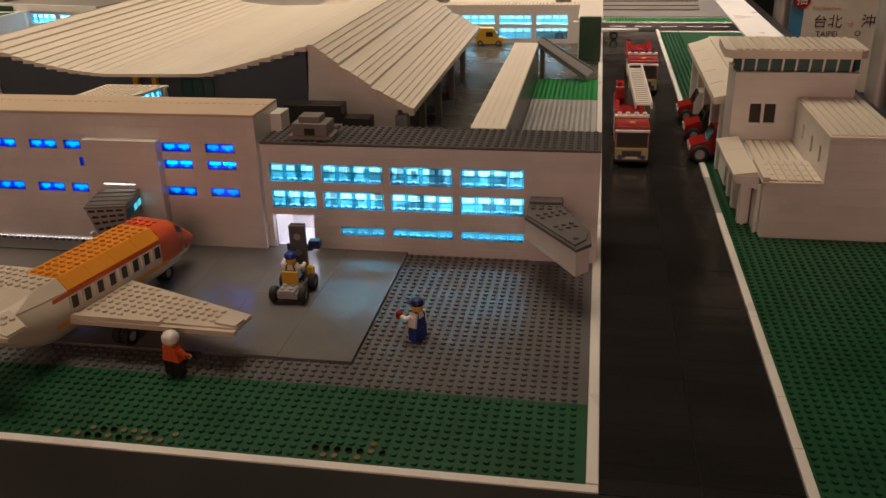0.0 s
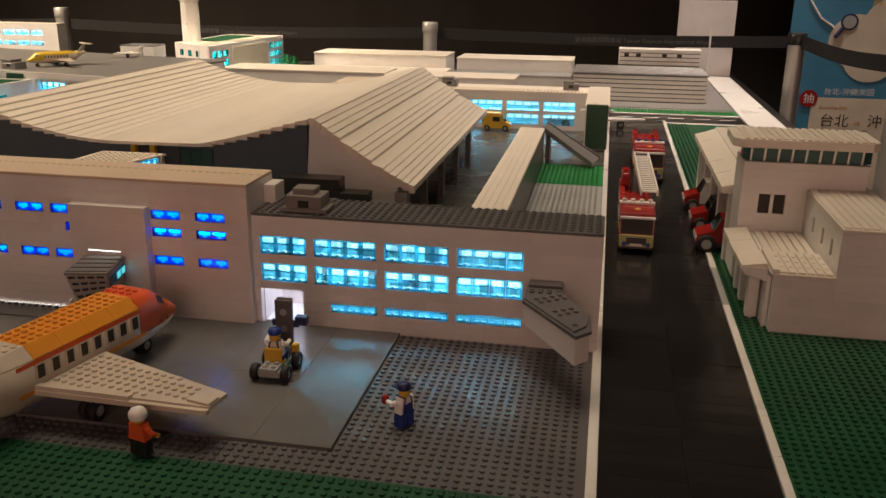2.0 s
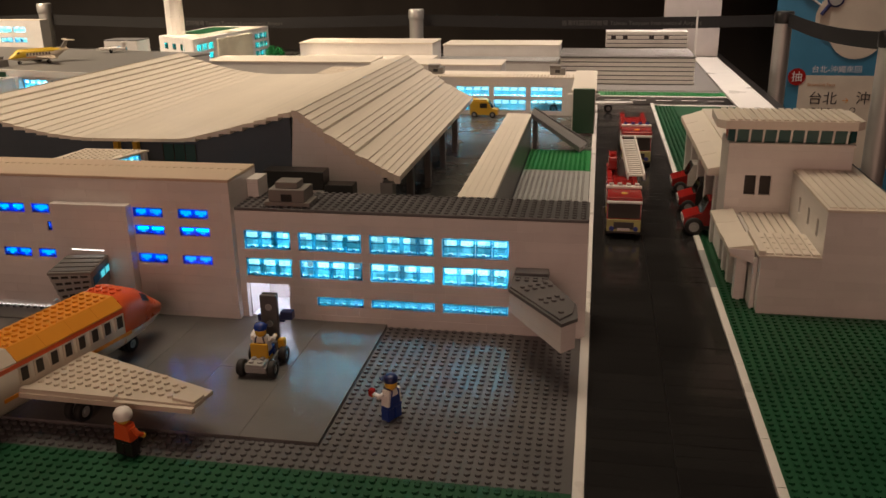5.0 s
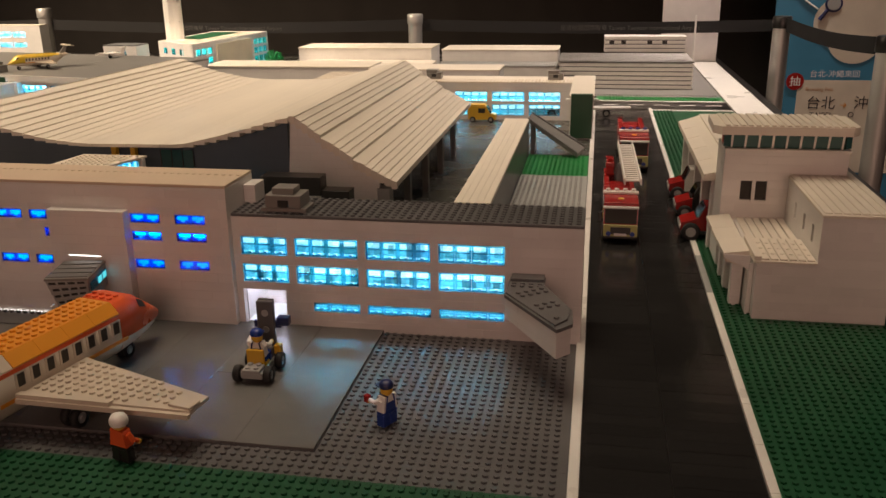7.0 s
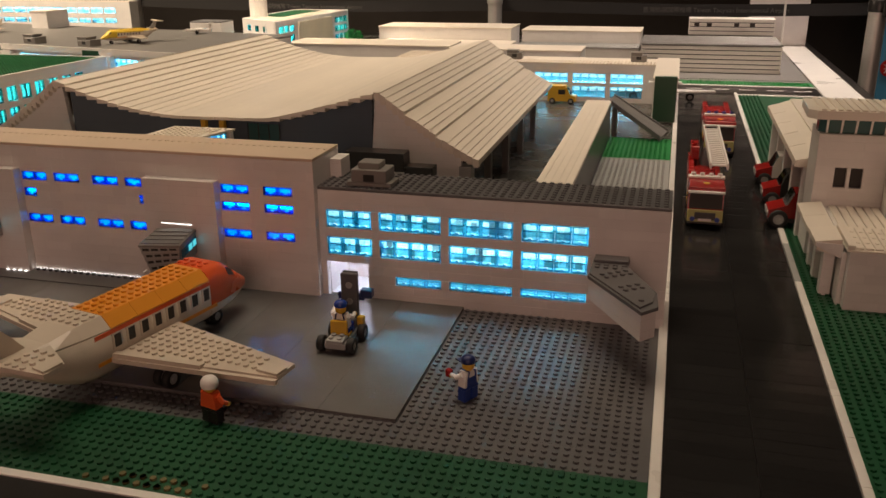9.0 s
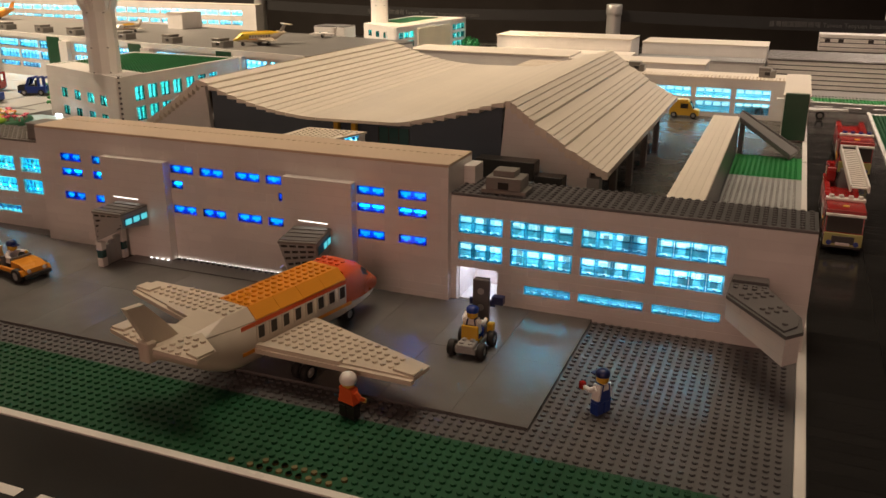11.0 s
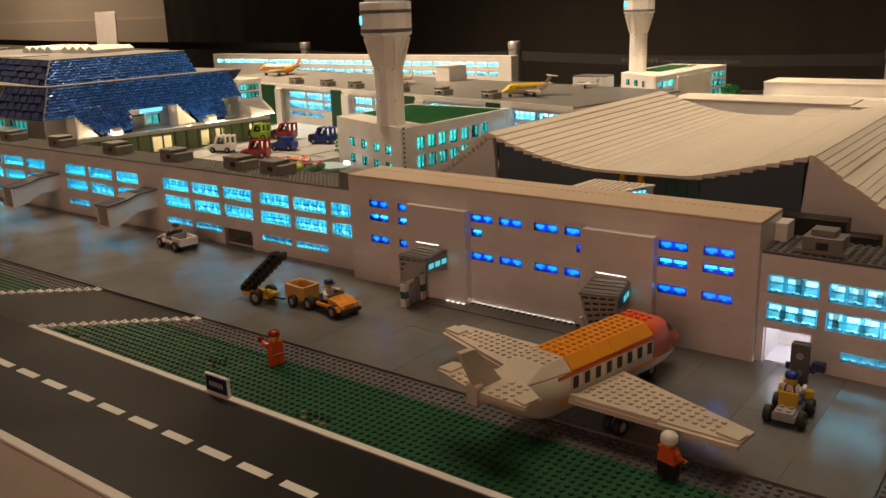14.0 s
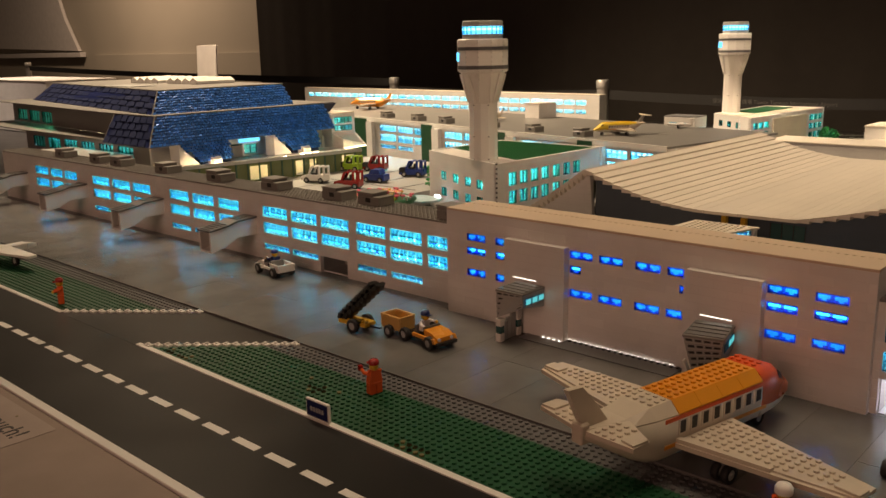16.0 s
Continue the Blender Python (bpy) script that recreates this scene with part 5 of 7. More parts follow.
bh = {0: [(u, u + 3.2, z, z + 2.5) for u in (7.3, 14.2, 21.0, 27.4) for z in (4.0, 8.5)],
      1: [(u, u + 3.2, z, z + 3.4) for u in (4.9, 9.4, 13.9, 18.5, 23.5, 28.2, 32.8) for z in (5.1, 9.9)]}
poly_block("tower_block", "white block with aqua lit windows and green studded roof", [(-175.5, 73), (-140.3, 60), (-139, 106), (-175, 106)], 16.0, bh, lmat=LEDBLOCK, group="tower blocks")
structure("tower_forecourt", Shape().prism([(-174.0, 73.6), (-141.2, 61.4), (-141.0, 69.5), (-173.5, 81.0)], 15.2, 15.95), WHITE_PLAIN, "white smooth plates round the tower foot")
corner = thing("corner_strip", "column of small dark pin holes down the block's corner", "trim strip", -140.2, 59.95, 0)
for k in range(12):
    part("pin_hole", Shape(pose(0, 0, 0, 0, 0, 34)).box(-0.25, -0.1, 2.6 + 1.2 * k, 0.25, 0.1, 3.1 + 1.2 * k, 0, 0.03), GREY, corner)
tower(-149.7, 66.4, 15.96)
bh2 = {0: [(4 + 6.4 * k, 7.0 + 6.4 * k, z, z + 2.3) for k in range(3) for z in (4.6, 8.2, 11.8)],
       1: [(u, u + 3.6, z, z + 2.4) for u in (2.5, 7.0, 11.5, 52.0, 56.4, 60.8) for z in (4.6, 8.2, 11.8)]}
far_block = poly_block("tower_block", "white block with lit windows and green roof under the far tower", [(-161, 226), (-139, 210), (-135, 276), (-160, 276)], 16.4, bh2, roof=ROOFWHITE, group="tower blocks")
part("roof_lawn", Shape().prism([(-158, 240), (-147, 233), (-146, 270), (-158, 270)], 16.12, 16.5), GREEN, far_block, "green studded lawn", far_block.matrix_basis.inverted())
part("recess_panel", Shape().prism([(-138.0, 228), (-137.4, 228), (-135.4, 258), (-136.2, 258)], 0, 15), CREAM, far_block, "pale cream panel", far_block.matrix_basis.inverted())
tower(-157.5, 234, 15.62, 0.95, 1.4)
hollow("gate_annex", "small white annex with a dark roof and lit window", "building", (-169.5, -156.5, 200.5), 210.0, 16.6, [(-167.5, -160.5, 11.2, 14.6)], leds=(16.2,), studs=False, led_at=2.4)

# ---------------------------------------------------------------- rear concourse, far pier
MIDA, MIDB = Vector((-331.3, 148.6)), Vector((-118.5, 107.4))
mw = thing("rear_concourse", "long white rear concourse with lit windows and green panels", "building", -218, 127)
mhs = []
for u0, cols in ((71.5, ((0, 11.6), (12.8, 23.2), (24.4, 29.6))), (115.2, ((0, 10.3), (11.4, 21.3), (22.5, 28.0))), (156.6, ((0, 8.9), (10, 18.5), (20.4, 26.2))), (194.2, ((0, 8.2), (9.3, 17.4)))):
    for a, b in cols:
        mhs += [(u0 + a, u0 + b, 12.2, 14.7), (u0 + a, u0 + b, 8.3, 11.0)]
        if a < 20:
            mhs += [(u0 + a, u0 + b, 5.4, 7.1)]
green = [(51.0, 12.0), (101.8, 7.0), (144.2, 6.0), (183.3, 6.2)]
part("front_wall", Shape().wall(MIDA, MIDB, 0, 16.4, mhs), WHITE, mw)
w = (MIDB - MIDA).normalized()
inn = Vector((-w.y, w.x))
back = [MIDA + inn * 51, MIDB + inn * 51]
part("back_wall", Shape().wall(back[1], back[0], 0, 16.4), WHITE, mw)
part("end_wall", Shape().wall(MIDB, back[1], 0, 16.4), WHITE, mw)
part("end_wall", Shape().wall(back[0], MIDA, 0, 16.4), WHITE, mw)
# mid grey instead of light grey: shade on the deck put into its colour
part("roof", Shape().prism([tuple(MIDA - inn * 0.3), tuple(MIDB - inn * 0.3), tuple(MIDB + inn * 52), tuple(MIDA + inn * 52)], 16.41, 17.0), MIDGREY, mw)
part("roof_edge", Shape().wall(MIDA - inn * 0.9, MIDB - inn * 0.9, 15.6, 17.2, (), 0.55), WHITE_PLAIN, mw)
for h in mhs:
    glaze(mw, MIDA, MIDB, h, "cyan", 2.0)
for u, gw in green:
    p, q = MIDA + w * u - inn * 1.0, MIDA + w * (u + gw) - inn * 1.0
    part("green_panel", Shape().wall(p, q, 1.0, 16.6, (), 0.95), PANELGREEN, mw, "dark green wall panel")
    p, q = q + w * 0.4 - inn * 0.6, q + w * 4.6 - inn * 0.6
    part("pier", Shape().wall(p, q, 0, 15.4, (), 1.5), WHITE, mw)
p, q = MIDA + inn * 4, MIDB + inn * 4
for z in (15.9, 10.2):
    led_strip(mw, p.x, p.y, q.x, q.y, z, None, 0.8)
p, q = MIDA + inn * 6, MIDB + inn * 6
part("partition", Shape().wall(p, q, 0, 16.3, (), 0.4), INNER, mw)
settle(mw, -218, 127)
for u in (70, 92, 110, 136, 158, 180):
    p = MIDA + w * u + inn * 5
    roof_unit(p.x, p.y, 17.0, 5, 4, 2.6, -11)
fh = []
for k in range(31):
    x = -486 + 7.4 * k
    fh += [(x, x + 6.4, 13.2, 15.8)] + ([(x, x + 6.4, 8.6, 10.8)] if k > 5 else [])
hollow("far_pier", "long white far pier building with two rows of lit windows", "building", (-490, -249.5, 281.0), 288, 18.5, fh, roof_mat=ROOFWHITE, leds=(18.0, 12.6), unit=3.2, studs=False)
ph = thing("stair_house", "white stair house with lit side window on the rear deck", "stair house", -207, 170, 17.0, -11)
ph.scale = (0.66,) * 3
part("block", Shape().box(-6, -6, 0.02, 6, 8, 8.4, 0, 0.06), WHITE, ph)
part("roof", Shape().box(-6.3, -6.3, 8.41, 6.3, 8.3, 8.9, 0, 0.06).box(-10, -2, 8.0, -6.31, 8, 8.6, 0, 0.06), ROOFWHITE, ph)
part("side_wing", Shape().box(-9.6, -1.6, 0.02, -6.02, 7.6, 7.98, 0, 0.05), WHITE, ph)
for z_ in (1.4, 4.4):
    part("window", Shape().box(-9.2, -1.72, z_, -6.4, -1.61, z_ + 2.2, 0, 0), LEDCYAN, ph, "lit cyan window")

# ---------------------------------------------------------------- first terminal with its blue shingled roof
tb = thing("terminal_one", "terminal with metallic blue shingled sloping roofs on lit white feet", "building", -285, 60)
XW = -345.0
LEDBASE = glow("soft_cool_led", (0.80, 0.95, 1.0), 9.0)
LEDFOOT = glow("warm_foot_led", (1.0, 0.74, 0.42), 40.0)
UB = [(-386, 50.5), (-250.5, 29.5), (-250.5, 84), (-386, 96)]          # foot and head of the upper slopes
UT = [(-377, 56), (-256.5, 35.5), (-256.5, 84), (-377, 94)]
LB = [(-268, 21.5), (-239.5, 21.5), (-239.5, 93), (-268, 93)]      # foot and head of the lower slopes
LT = [(-270, 27.5), (-245.5, 27.5), (-245.5, 93), (-270, 93)]


def frustum(lo, hi, z0, z1):
    s = Shape()
    s.add([(x, y, z0) for x, y in lo] + [(x, y, z1) for x, y in hi], [(3, 2, 1, 0), (4, 5, 6, 7)] + [(i, (i + 1) % 4, 4 + (i + 1) % 4, 4 + i) for i in range(4)])
    return s


part("upper_core", frustum(UB, UT, 26.05, 33.0), NAVY, tb)
part("lower_core", frustum(LB, LT, 17.6, 26.0), NAVY, tb)
part("mid_deck", Shape().prism([(-396, 38.5), (-270, 27.4), (-245.4, 27.4), (-245.4, 98), (-396, 103)], 26.01, 26.3), MIDGREY, tb)
part("top_deck", Shape().prism([(-376.5, 56.5), (-257, 36), (-257, 84), (-376.5, 93.5)], 33.01, 33.35), MIDGREY, tb)
for (xa, ya), (xb, yb) in ((UT[0], UT[1]), (UT[1], UT[2]), (LT[0], LT[1]), (LT[1], LT[2])):
    z_ = 33.2 if (xa, ya) in UT else 26.2
    part("edge_trim", Shape().rod((xa, ya, z_), (xb, yb, z_), 0.25, 6), MIDGREY, tb)
for (lo, hi, z0_, z1_) in ((UB[1], UT[1], 26.2, 33.1), (LB[1], LT[1], 17.6, 26.1), (LB[0], LT[0], 17.6, 26.1)):
    part("hip_trim", Shape().rod((*lo, z0_), (*hi, z1_), 0.25, 6), MIDGREY, tb)


def blue_slope(a0, a1, b0, b1, rows_, cols, keep=None, mat=ROOFBLUE):
    """A sloping field of small overlapping plates from the lower edge a0-a1 to the upper edge b0-b1."""
    a0, a1, b0, b1 = map(Vector, (a0, a1, b0, b1))
    nrm = (a1 - a0).cross(b0 - a0).normalized()
    s = Shape()
    pt = lambda u, v: a0.lerp(a1, u).lerp(b0.lerp(b1, u), v)
    for j in range(rows_):
        for i in range(cols):
            fu0, fu1 = (i + 0.08 + 0.5 * (j % 2)) / (cols + 0.5), (i + 0.92 + 0.5 * (j % 2)) / (cols + 0.5)
            fv0, fv1 = (j + 0.04) / rows_, (j + 0.98) / rows_
            if keep and not keep((fu0 + fu1) / 2, (fv0 + fv1) / 2):
                continue
            t, t2_ = 0.42 + random.uniform(-0.06, 0.1), 0.16 + random.uniform(-0.05, 0.05)
            k = [pt(fu0, fv0) + nrm * (t + random.uniform(-0.1, 0.1)), pt(fu1, fv0) + nrm * (t + random.uniform(-0.1, 0.1)), pt(fu1, fv1) + nrm * t2_, pt(fu0, fv1) + nrm * t2_]
            lo = [pt(fu0, fv0), pt(fu1, fv0), pt(fu1, fv1) - nrm * 0.05, pt(fu0, fv1) - nrm * 0.05]
            s.add([tuple(p) for p in k + lo], [(0, 1, 2, 3), (4, 5, 1, 0), (5, 6, 2, 1), (7, 4, 0, 3), (6, 7, 3, 2), (7, 6, 5, 4)])
    return tagged(part("roof_slope", s, mat, tb, "metallic blue shingles" if mat is ROOFBLUE else "blue plates with the front's shade in their navy colour"), kind="stuff")


at3 = lambda p, z: (p[0], p[1], z)
blue_slope(at3(UB[1], 26.1), at3(UB[2], 26.1), at3(UT[1], 33), at3(UT[2], 33), 9, 36)
blue_slope(at3(UB[0], 26.1), at3(UB[1], 26.1), at3(UT[0], 33), at3(UT[1], 33), 4, 16, None, BLUESHADED)
blue_slope(at3(LB[1], 17.6), at3(LB[2], 17.6), at3(LT[1], 26), at3(LT[2], 26), 10, 52)
blue_slope(at3(LB[0], 17.6), at3(LB[1], 17.6), at3(LT[0], 26), at3(LT[1], 26), 4, 6, None, BLUESHADED)
WA, WB_ = Vector((-394, 45)), Vector((-268.4, 33))
wh_ = [(6 + 15 * k, 18 + 15 * k, 18.6, 23.0) for k in range(3)]
part("deck_wall", Shape().wall(WA, WB_, 17.9, 25.98, wh_), MIDGREY, tb)
for h in wh_:
    glaze(tb, WA, WB_, h, "aqua", 3.0)
part("low_roof", Shape().prism([(-394, 30), (-340, 26.5), (-248, 25.4), (-248, 33), (-268, 33), (-394, 45)], 17.45, 17.85), MIDGREY, tb)
led_strip(tb, -390, 50, -275, 40, 25.0, LEDWARM, 1.0)
# two stepped tongues that run down to the terrace
for ya, yb in ((31.6, 49.2), (66.8, 85.0)):
    blue_slope((-238.0, ya, 11.9), (-238.0, yb, 11.9), (-239.5, ya, 17.6), (-239.5, yb, 17.6), 7, int((yb - ya) * 0.75), lambda u, v: v > 0.98 - 3.2 * u)
    part("white_foot", Shape().prism([(-243, ya - 1.5), (-239.6, ya - 0.5), (-238.8, ya + 5.5), (-243, ya + 6)], 10.82, [17.5, 17.4, 11.6, 11.6]), WHITE_PLAIN, tb, "lit white sloping foot")
    part("white_foot", Shape().prism([(-239.8, ya + 8.8), (-236.6, ya + 9.4), (-236.6, ya + 12.4), (-239.8, ya + 13.4)], 10.82, [14.0, 12.4, 12.4, 14.0]), WHITE_PLAIN, tb, "lit white sloping foot")
    part("tongue_core", Shape().prism([(-243.5, ya + 7), (-239.2, ya + 7), (-239.2, yb - 0.3), (-243.5, yb - 0.3)], 10.82, [17.0, 15.5, 15.5, 17.0]), NAVY, tb)
BH = [(33.4, 38.6, 11.4, 14.6), (62.0, 65.5, 11.4, 15.6)]
part("base_wall", Shape().wall((-247, 26), (-247, 94), 0, 17.4, BH), WHITE, tb)
for h in BH:
    glaze(tb, (-247, 26), (-247, 94), h, "aqua", 2.6)
for y_, w_ in ((54.5, 4.0), (68.4, 6.0)):
    part("recess_panel", Shape().box(-246.98, y_, 11.0, -246.6, y_ + w_, 14.4, 0, 0.05).box(-246.98, y_, 14.5, -246.5, y_ + w_, 15.1, 1, 0.05), [LIGHTGREY, TEALPANE], tb, "grey panel under a teal sill")
part("blue_light", Shape().box(-246.95, 57.5, 15.5, -246.5, 65.5, 16.5, 0, 0.05), LEDCYAN, tb, "lit blue strip")
for y_ in (55.0, 91.5):
    part("lit_jamb", Shape().box(-246.0, y_ + 19 if y_ < 60 else y_, 10.82, -245.4, y_ + 20.2 if y_ < 60 else y_ + 1.2, 14.6, 0, 0.05), WHITE_PLAIN, tb)
# glazed corner hall beyond the slope, on a white foot
CA, CB = Vector((-241.5, 93.6)), Vector((-240.5, 103.0))
CH = [(0.6, 8.4, 16.3, 18.4), (0.6, 8.4, 19.0, 21.2)]
part("corner_wall", Shape().wall(CA, CB, 10.82, 22.4, CH), WHITE, tb)
for h in CH:
    glaze(tb, CA, CB, h, "aqua", 1.6)
part("corner_roof", Shape().box(-252, 93.4, 22.41, -240.4, 103.2, 22.9, 0, 0.05), ROOFWHITE, tb)
part("corner_back", Shape().box(-252, 93.6, 10.82, -247.5, 103.0, 22.4, 0, 0.05), INNER, tb)
led_strip(tb, -244.5, 94.5, -244.0, 102.0, 22.0, LED, 0.7)
led_strip(tb, -244.5, 94.5, -244.0, 102.0, 18.6, LED, 0.5)
part("corner_slope", Shape().across([(89.5, 25.9), (100.0, 25.9), (96.5, 22.95), (95.0, 22.95)], -247.2, -246.4), BLUESHADED, tb, "corner slope in the shaded navy blue")
part("white_foot", Shape().prism([(-241.4, 93.0), (-236.8, 94.0), (-236.0, 104.0), (-241.4, 104.0)], 10.82, [15.6, 14.0, 11.4, 15.2]), WHITE_PLAIN, tb, "lit white sloping foot")
part("corner_side", Shape().box(-247.4, 93.05, 10.82, -241.5, 93.55, 22.4, 0, 0.03), WHITE, tb)
for ya, yb in ((65.4, 81.0), (93.0, 103.0)):
    led_strip(tb, -234.8, ya, -234.8, yb, 10.82, LEDFOOT if ya < 90 else LEDWARM, 0.16)
part("base_wall", Shape().wall((XW + 6, 27), (-247.9, 26), 0, 17.4, [(6 + 13 * k, 16 + 13 * k, 12.2, 16.2) for k in range(6)]), MIDGREY, tb)
for k in range(6):
    glaze(tb, (XW + 6, 27), (-247.9, 26), (6 + 13 * k, 16 + 13 * k, 12.2, 16.2), "aqua", 2.5)
led_strip(tb, XW + 10, 30.5, -252, 30.5, 17.0, LEDBASE, 1.0)
led_strip(tb, -250.5, 30, -250.5, 92, 17.0, LEDBASE, 1.0)
part("partition", Shape().box(XW + 10, 34, 0, -254, 92, 17.3, 0, 0), INNER, tb)
for k in range(8):
    x0 = -330 + 5.2 * k if k < 4 else -303 + 5.2 * (k - 4)
    part("skylight", Shape().side([(x0, 33.36), (x0 + 5, 33.36), (x0 + 5, 34.5), (x0 + 2.5, 35.7), (x0, 34.5)], 66, 82), WHITE_PLAIN, tb)
part("roof_panel", Shape().box(-312, 44, 33.36, -290, 54, 33.6, 0), LIGHTGREY, tb)
settle(tb, -285, 60)
tagged(part("white_board", Shape(pose(-409, 150, 0, -3, 0, 0)).box(-9, -0.4, 0, 9, 0.4, 48, 0, 0.1), PAPER), "upright white display board behind the terminal", "board")
plain_block("side_hall", "white side hall beyond the blue roof", -620, 108, -505, 150, 30, studs=False)
plain_block("low_hall", "low light grey hall with flat roof", -300, 14, -258, 26, 13.5, roof=LIGHTGREY)
# terrace and car park
slab("car_park", [[(-250, 26), (-176.5, 26), (-176.5, 110), (-250, 110)], [(-250, 110.1), (-192, 110.1), (-206, 118), (-250, 124)]], LIGHTGREY, "light grey car park deck with dark lane lines", 0.02, 4.15)
ln = Shape()
for i in range(5):
    ln.box(-240 + 13.3 * i, 50, 4.16, -239.2 + 13.3 * i, 98, 4.21, 0, 0)
ln.box(-240, 71, 4.16, -180, 71.8, 4.22, 0, 0)
structure("parking_lines", ln, GREY, "dark lane lines of the car park")
tr = thing("terrace", "olive green glazed terrace wall with lit alcoves", "terrace", -238, 62, 4.15)
TA, TB = Vector((-237.8, 30)), Vector((-227.0, 93.5))
hol = [(22.5, 29.0, 4.6, 9.2), (38.8, 42.0, 4.6, 9.4), (44.0, 47.0, 4.6, 9.4), (56.5, 62.0, 4.6, 9.6)]
part("terrace_wall", Shape().wall(TA, TB, 4.17, 10.2, hol), OLIVE, tr)
tw = (TB - TA).normalized()
ti = Vector((-tw.y, tw.x))
for k in range(16):
    p_ = TA + tw * (1.5 + 4.0 * k) - ti * 0.25
    q_ = p_ + tw * 0.5
    part("wall_mullion", Shape().wall(p_, q_, 4.17, 10.2, (), 0.3), PANELGREEN, tr)
part("terrace_top", Shape().prism([tuple(TA - ti * 0.6), tuple(TB - ti * 0.6), tuple(TB + ti * 16), tuple(TA + ti * 16)], 10.22, 10.8), LIGHTGREY, tr)
part("terrace_kerb", Shape().wall(TA - ti * 0.55, TB - ti * 0.55, 10.81, 11.3, (), 0.5), LIGHTGREY, tr)
for k in range(9):
    p_ = TA + tw * (2 + 7 * k) + ti * 1.2
    part("planter", Shape().wall(p_, p_ + tw * 5.0, 10.81, 11.2, (), 1.6), GREY, tr)
part("terrace_back", Shape().wall(TA + ti * 6, TB + ti * 6, 4.17, 10.2, (), 0.6), CREAM, tr)
p_, q_ = TA + ti * 3 + tw * 2, TB + ti * 3 - tw * 2
led_strip(tr, p_.x, p_.y, q_.x, q_.y, 9.9, LEDWARM, 0.6)
p_, q_ = TA + ti * 0.45 + tw * 2, TB + ti * 0.45 - tw * 2
led_strip(tr, p_.x, p_.y, q_.x, q_.y, 10.82, LEDFOOT, 0.3)
settle(tr, -238, 62, 4.15)

# ---------------------------------------------------------------- barrier posts, belts and posters
def barrier_post(x, y, top=22.0):
    b = thing("barrier_post", "polished steel crowd barrier post with black belt head", "barrier post", x, y, -95, 0, "barrier posts")
    part("tube", Shape().lathe(0, 0, [(3.2, 2.1), (3.2, 95 + top - 4.5)], 24, 0), STEEL, b)
    part("head", Shape().lathe(0, 0, [(3.5, 95 + top - 4.49), (3.6, 95 + top - 4.0), (3.6, 95 + top - 0.4), (3.2, 95 + top)], 24, 0), STEEL if y > 280 else BLACK, b)
    part("foot_disc", Shape().lathe(0, 0, [(20, 0), (20, 1.0), (8, 2.09)], 32, 0), BLACK, b)
    return b


def belt(x0, y0, x1, y1, z, h=5.0, rise=0.0):
    d = Vector((x1 - x0, y1 - y0))
    m = place(x0, y0, z, math.degrees(math.atan2(d.y, d.x)))
    n = 24
    s = Shape()
    top = [(d.length * i / n, rise * i / n - 1.6 * math.sin(math.pi * i / n)) for i in range(n + 1)]
    v = [(u, k * 0.2, z_ + q) for k in (0, 1) for q in (0, h) for u, z_ in top]
    m1 = n + 1
    f4 = []
    for i in range(n):
        f4 += [(i, i + 1, m1 + i + 1, m1 + i), (2 * m1 + i + 1, 2 * m1 + i, 3 * m1 + i, 3 * m1 + i + 1), (m1 + i, m1 + i + 1, 3 * m1 + i + 1, 3 * m1 + i), (i + 1, i, 2 * m1 + i, 2 * m1 + i + 1)]
    s.add(v, f4)
    b = tagged(part("barrier_belt", s, BELT, None, "", m), "black barrier belt with faded grey airport lettering", "barrier belt", "barrier belts")
    return b


def lettering(text, size, mat, m, parent=None, name="lettering", thick=0.0):
    """Raised lettering in the built-in font, lying in the plane of the pose m; size in studs."""
    c = bpy.data.curves.new(name, "FONT")
    c.body, c.size, c.extrude = text, size * S, 0.0002
    c.align_x = "CENTER"
    tmp = bpy.data.objects.new(name, c)
    me = bpy.data.meshes.new_from_object(tmp)
    bpy.data.objects.remove(tmp)
    me.materials.clear()
    me.materials.append(mat)
    ob = new(name, me)
    ob.parent = parent
    ob.matrix_basis = m
    return ob


posts = [(-432, 312), (-267, 312), (-74, 305), (120, 312)]
for x, y in posts:
    barrier_post(x, y, 25.0 if x < -200 else 22.0)
barrier_post(-1030, 316, 36.5)
belt(-435.6, 312, -1026.4, 316, 19.5, 5.0, 8.0)
for (xa, ya), (xb, yb) in zip(posts, posts[1:]):
    b = belt(xa + 3.6, ya, xb - 3.6, yb, 14.5)
    ln = math.hypot(xb - xa, yb - ya) - 7
    k = max(1, int(ln // 95))
    for i in range(k):
        lettering("臺灣桃園國際機場 Taiwan Taoyuan International Airport", 2.6, BELTTEXT, pose(ln * (i + 0.5) / k * S, -0.0006, (1.6 - 1.6 * math.sin(math.pi * (i + 0.5) / k)) * S, 90, 0, 0), b)
barrier_post(79, 262, 23)
barrier_post(90, 168, 23)
belt(80, 258.5, 89.5, 171.5, 17.4, 5.0)

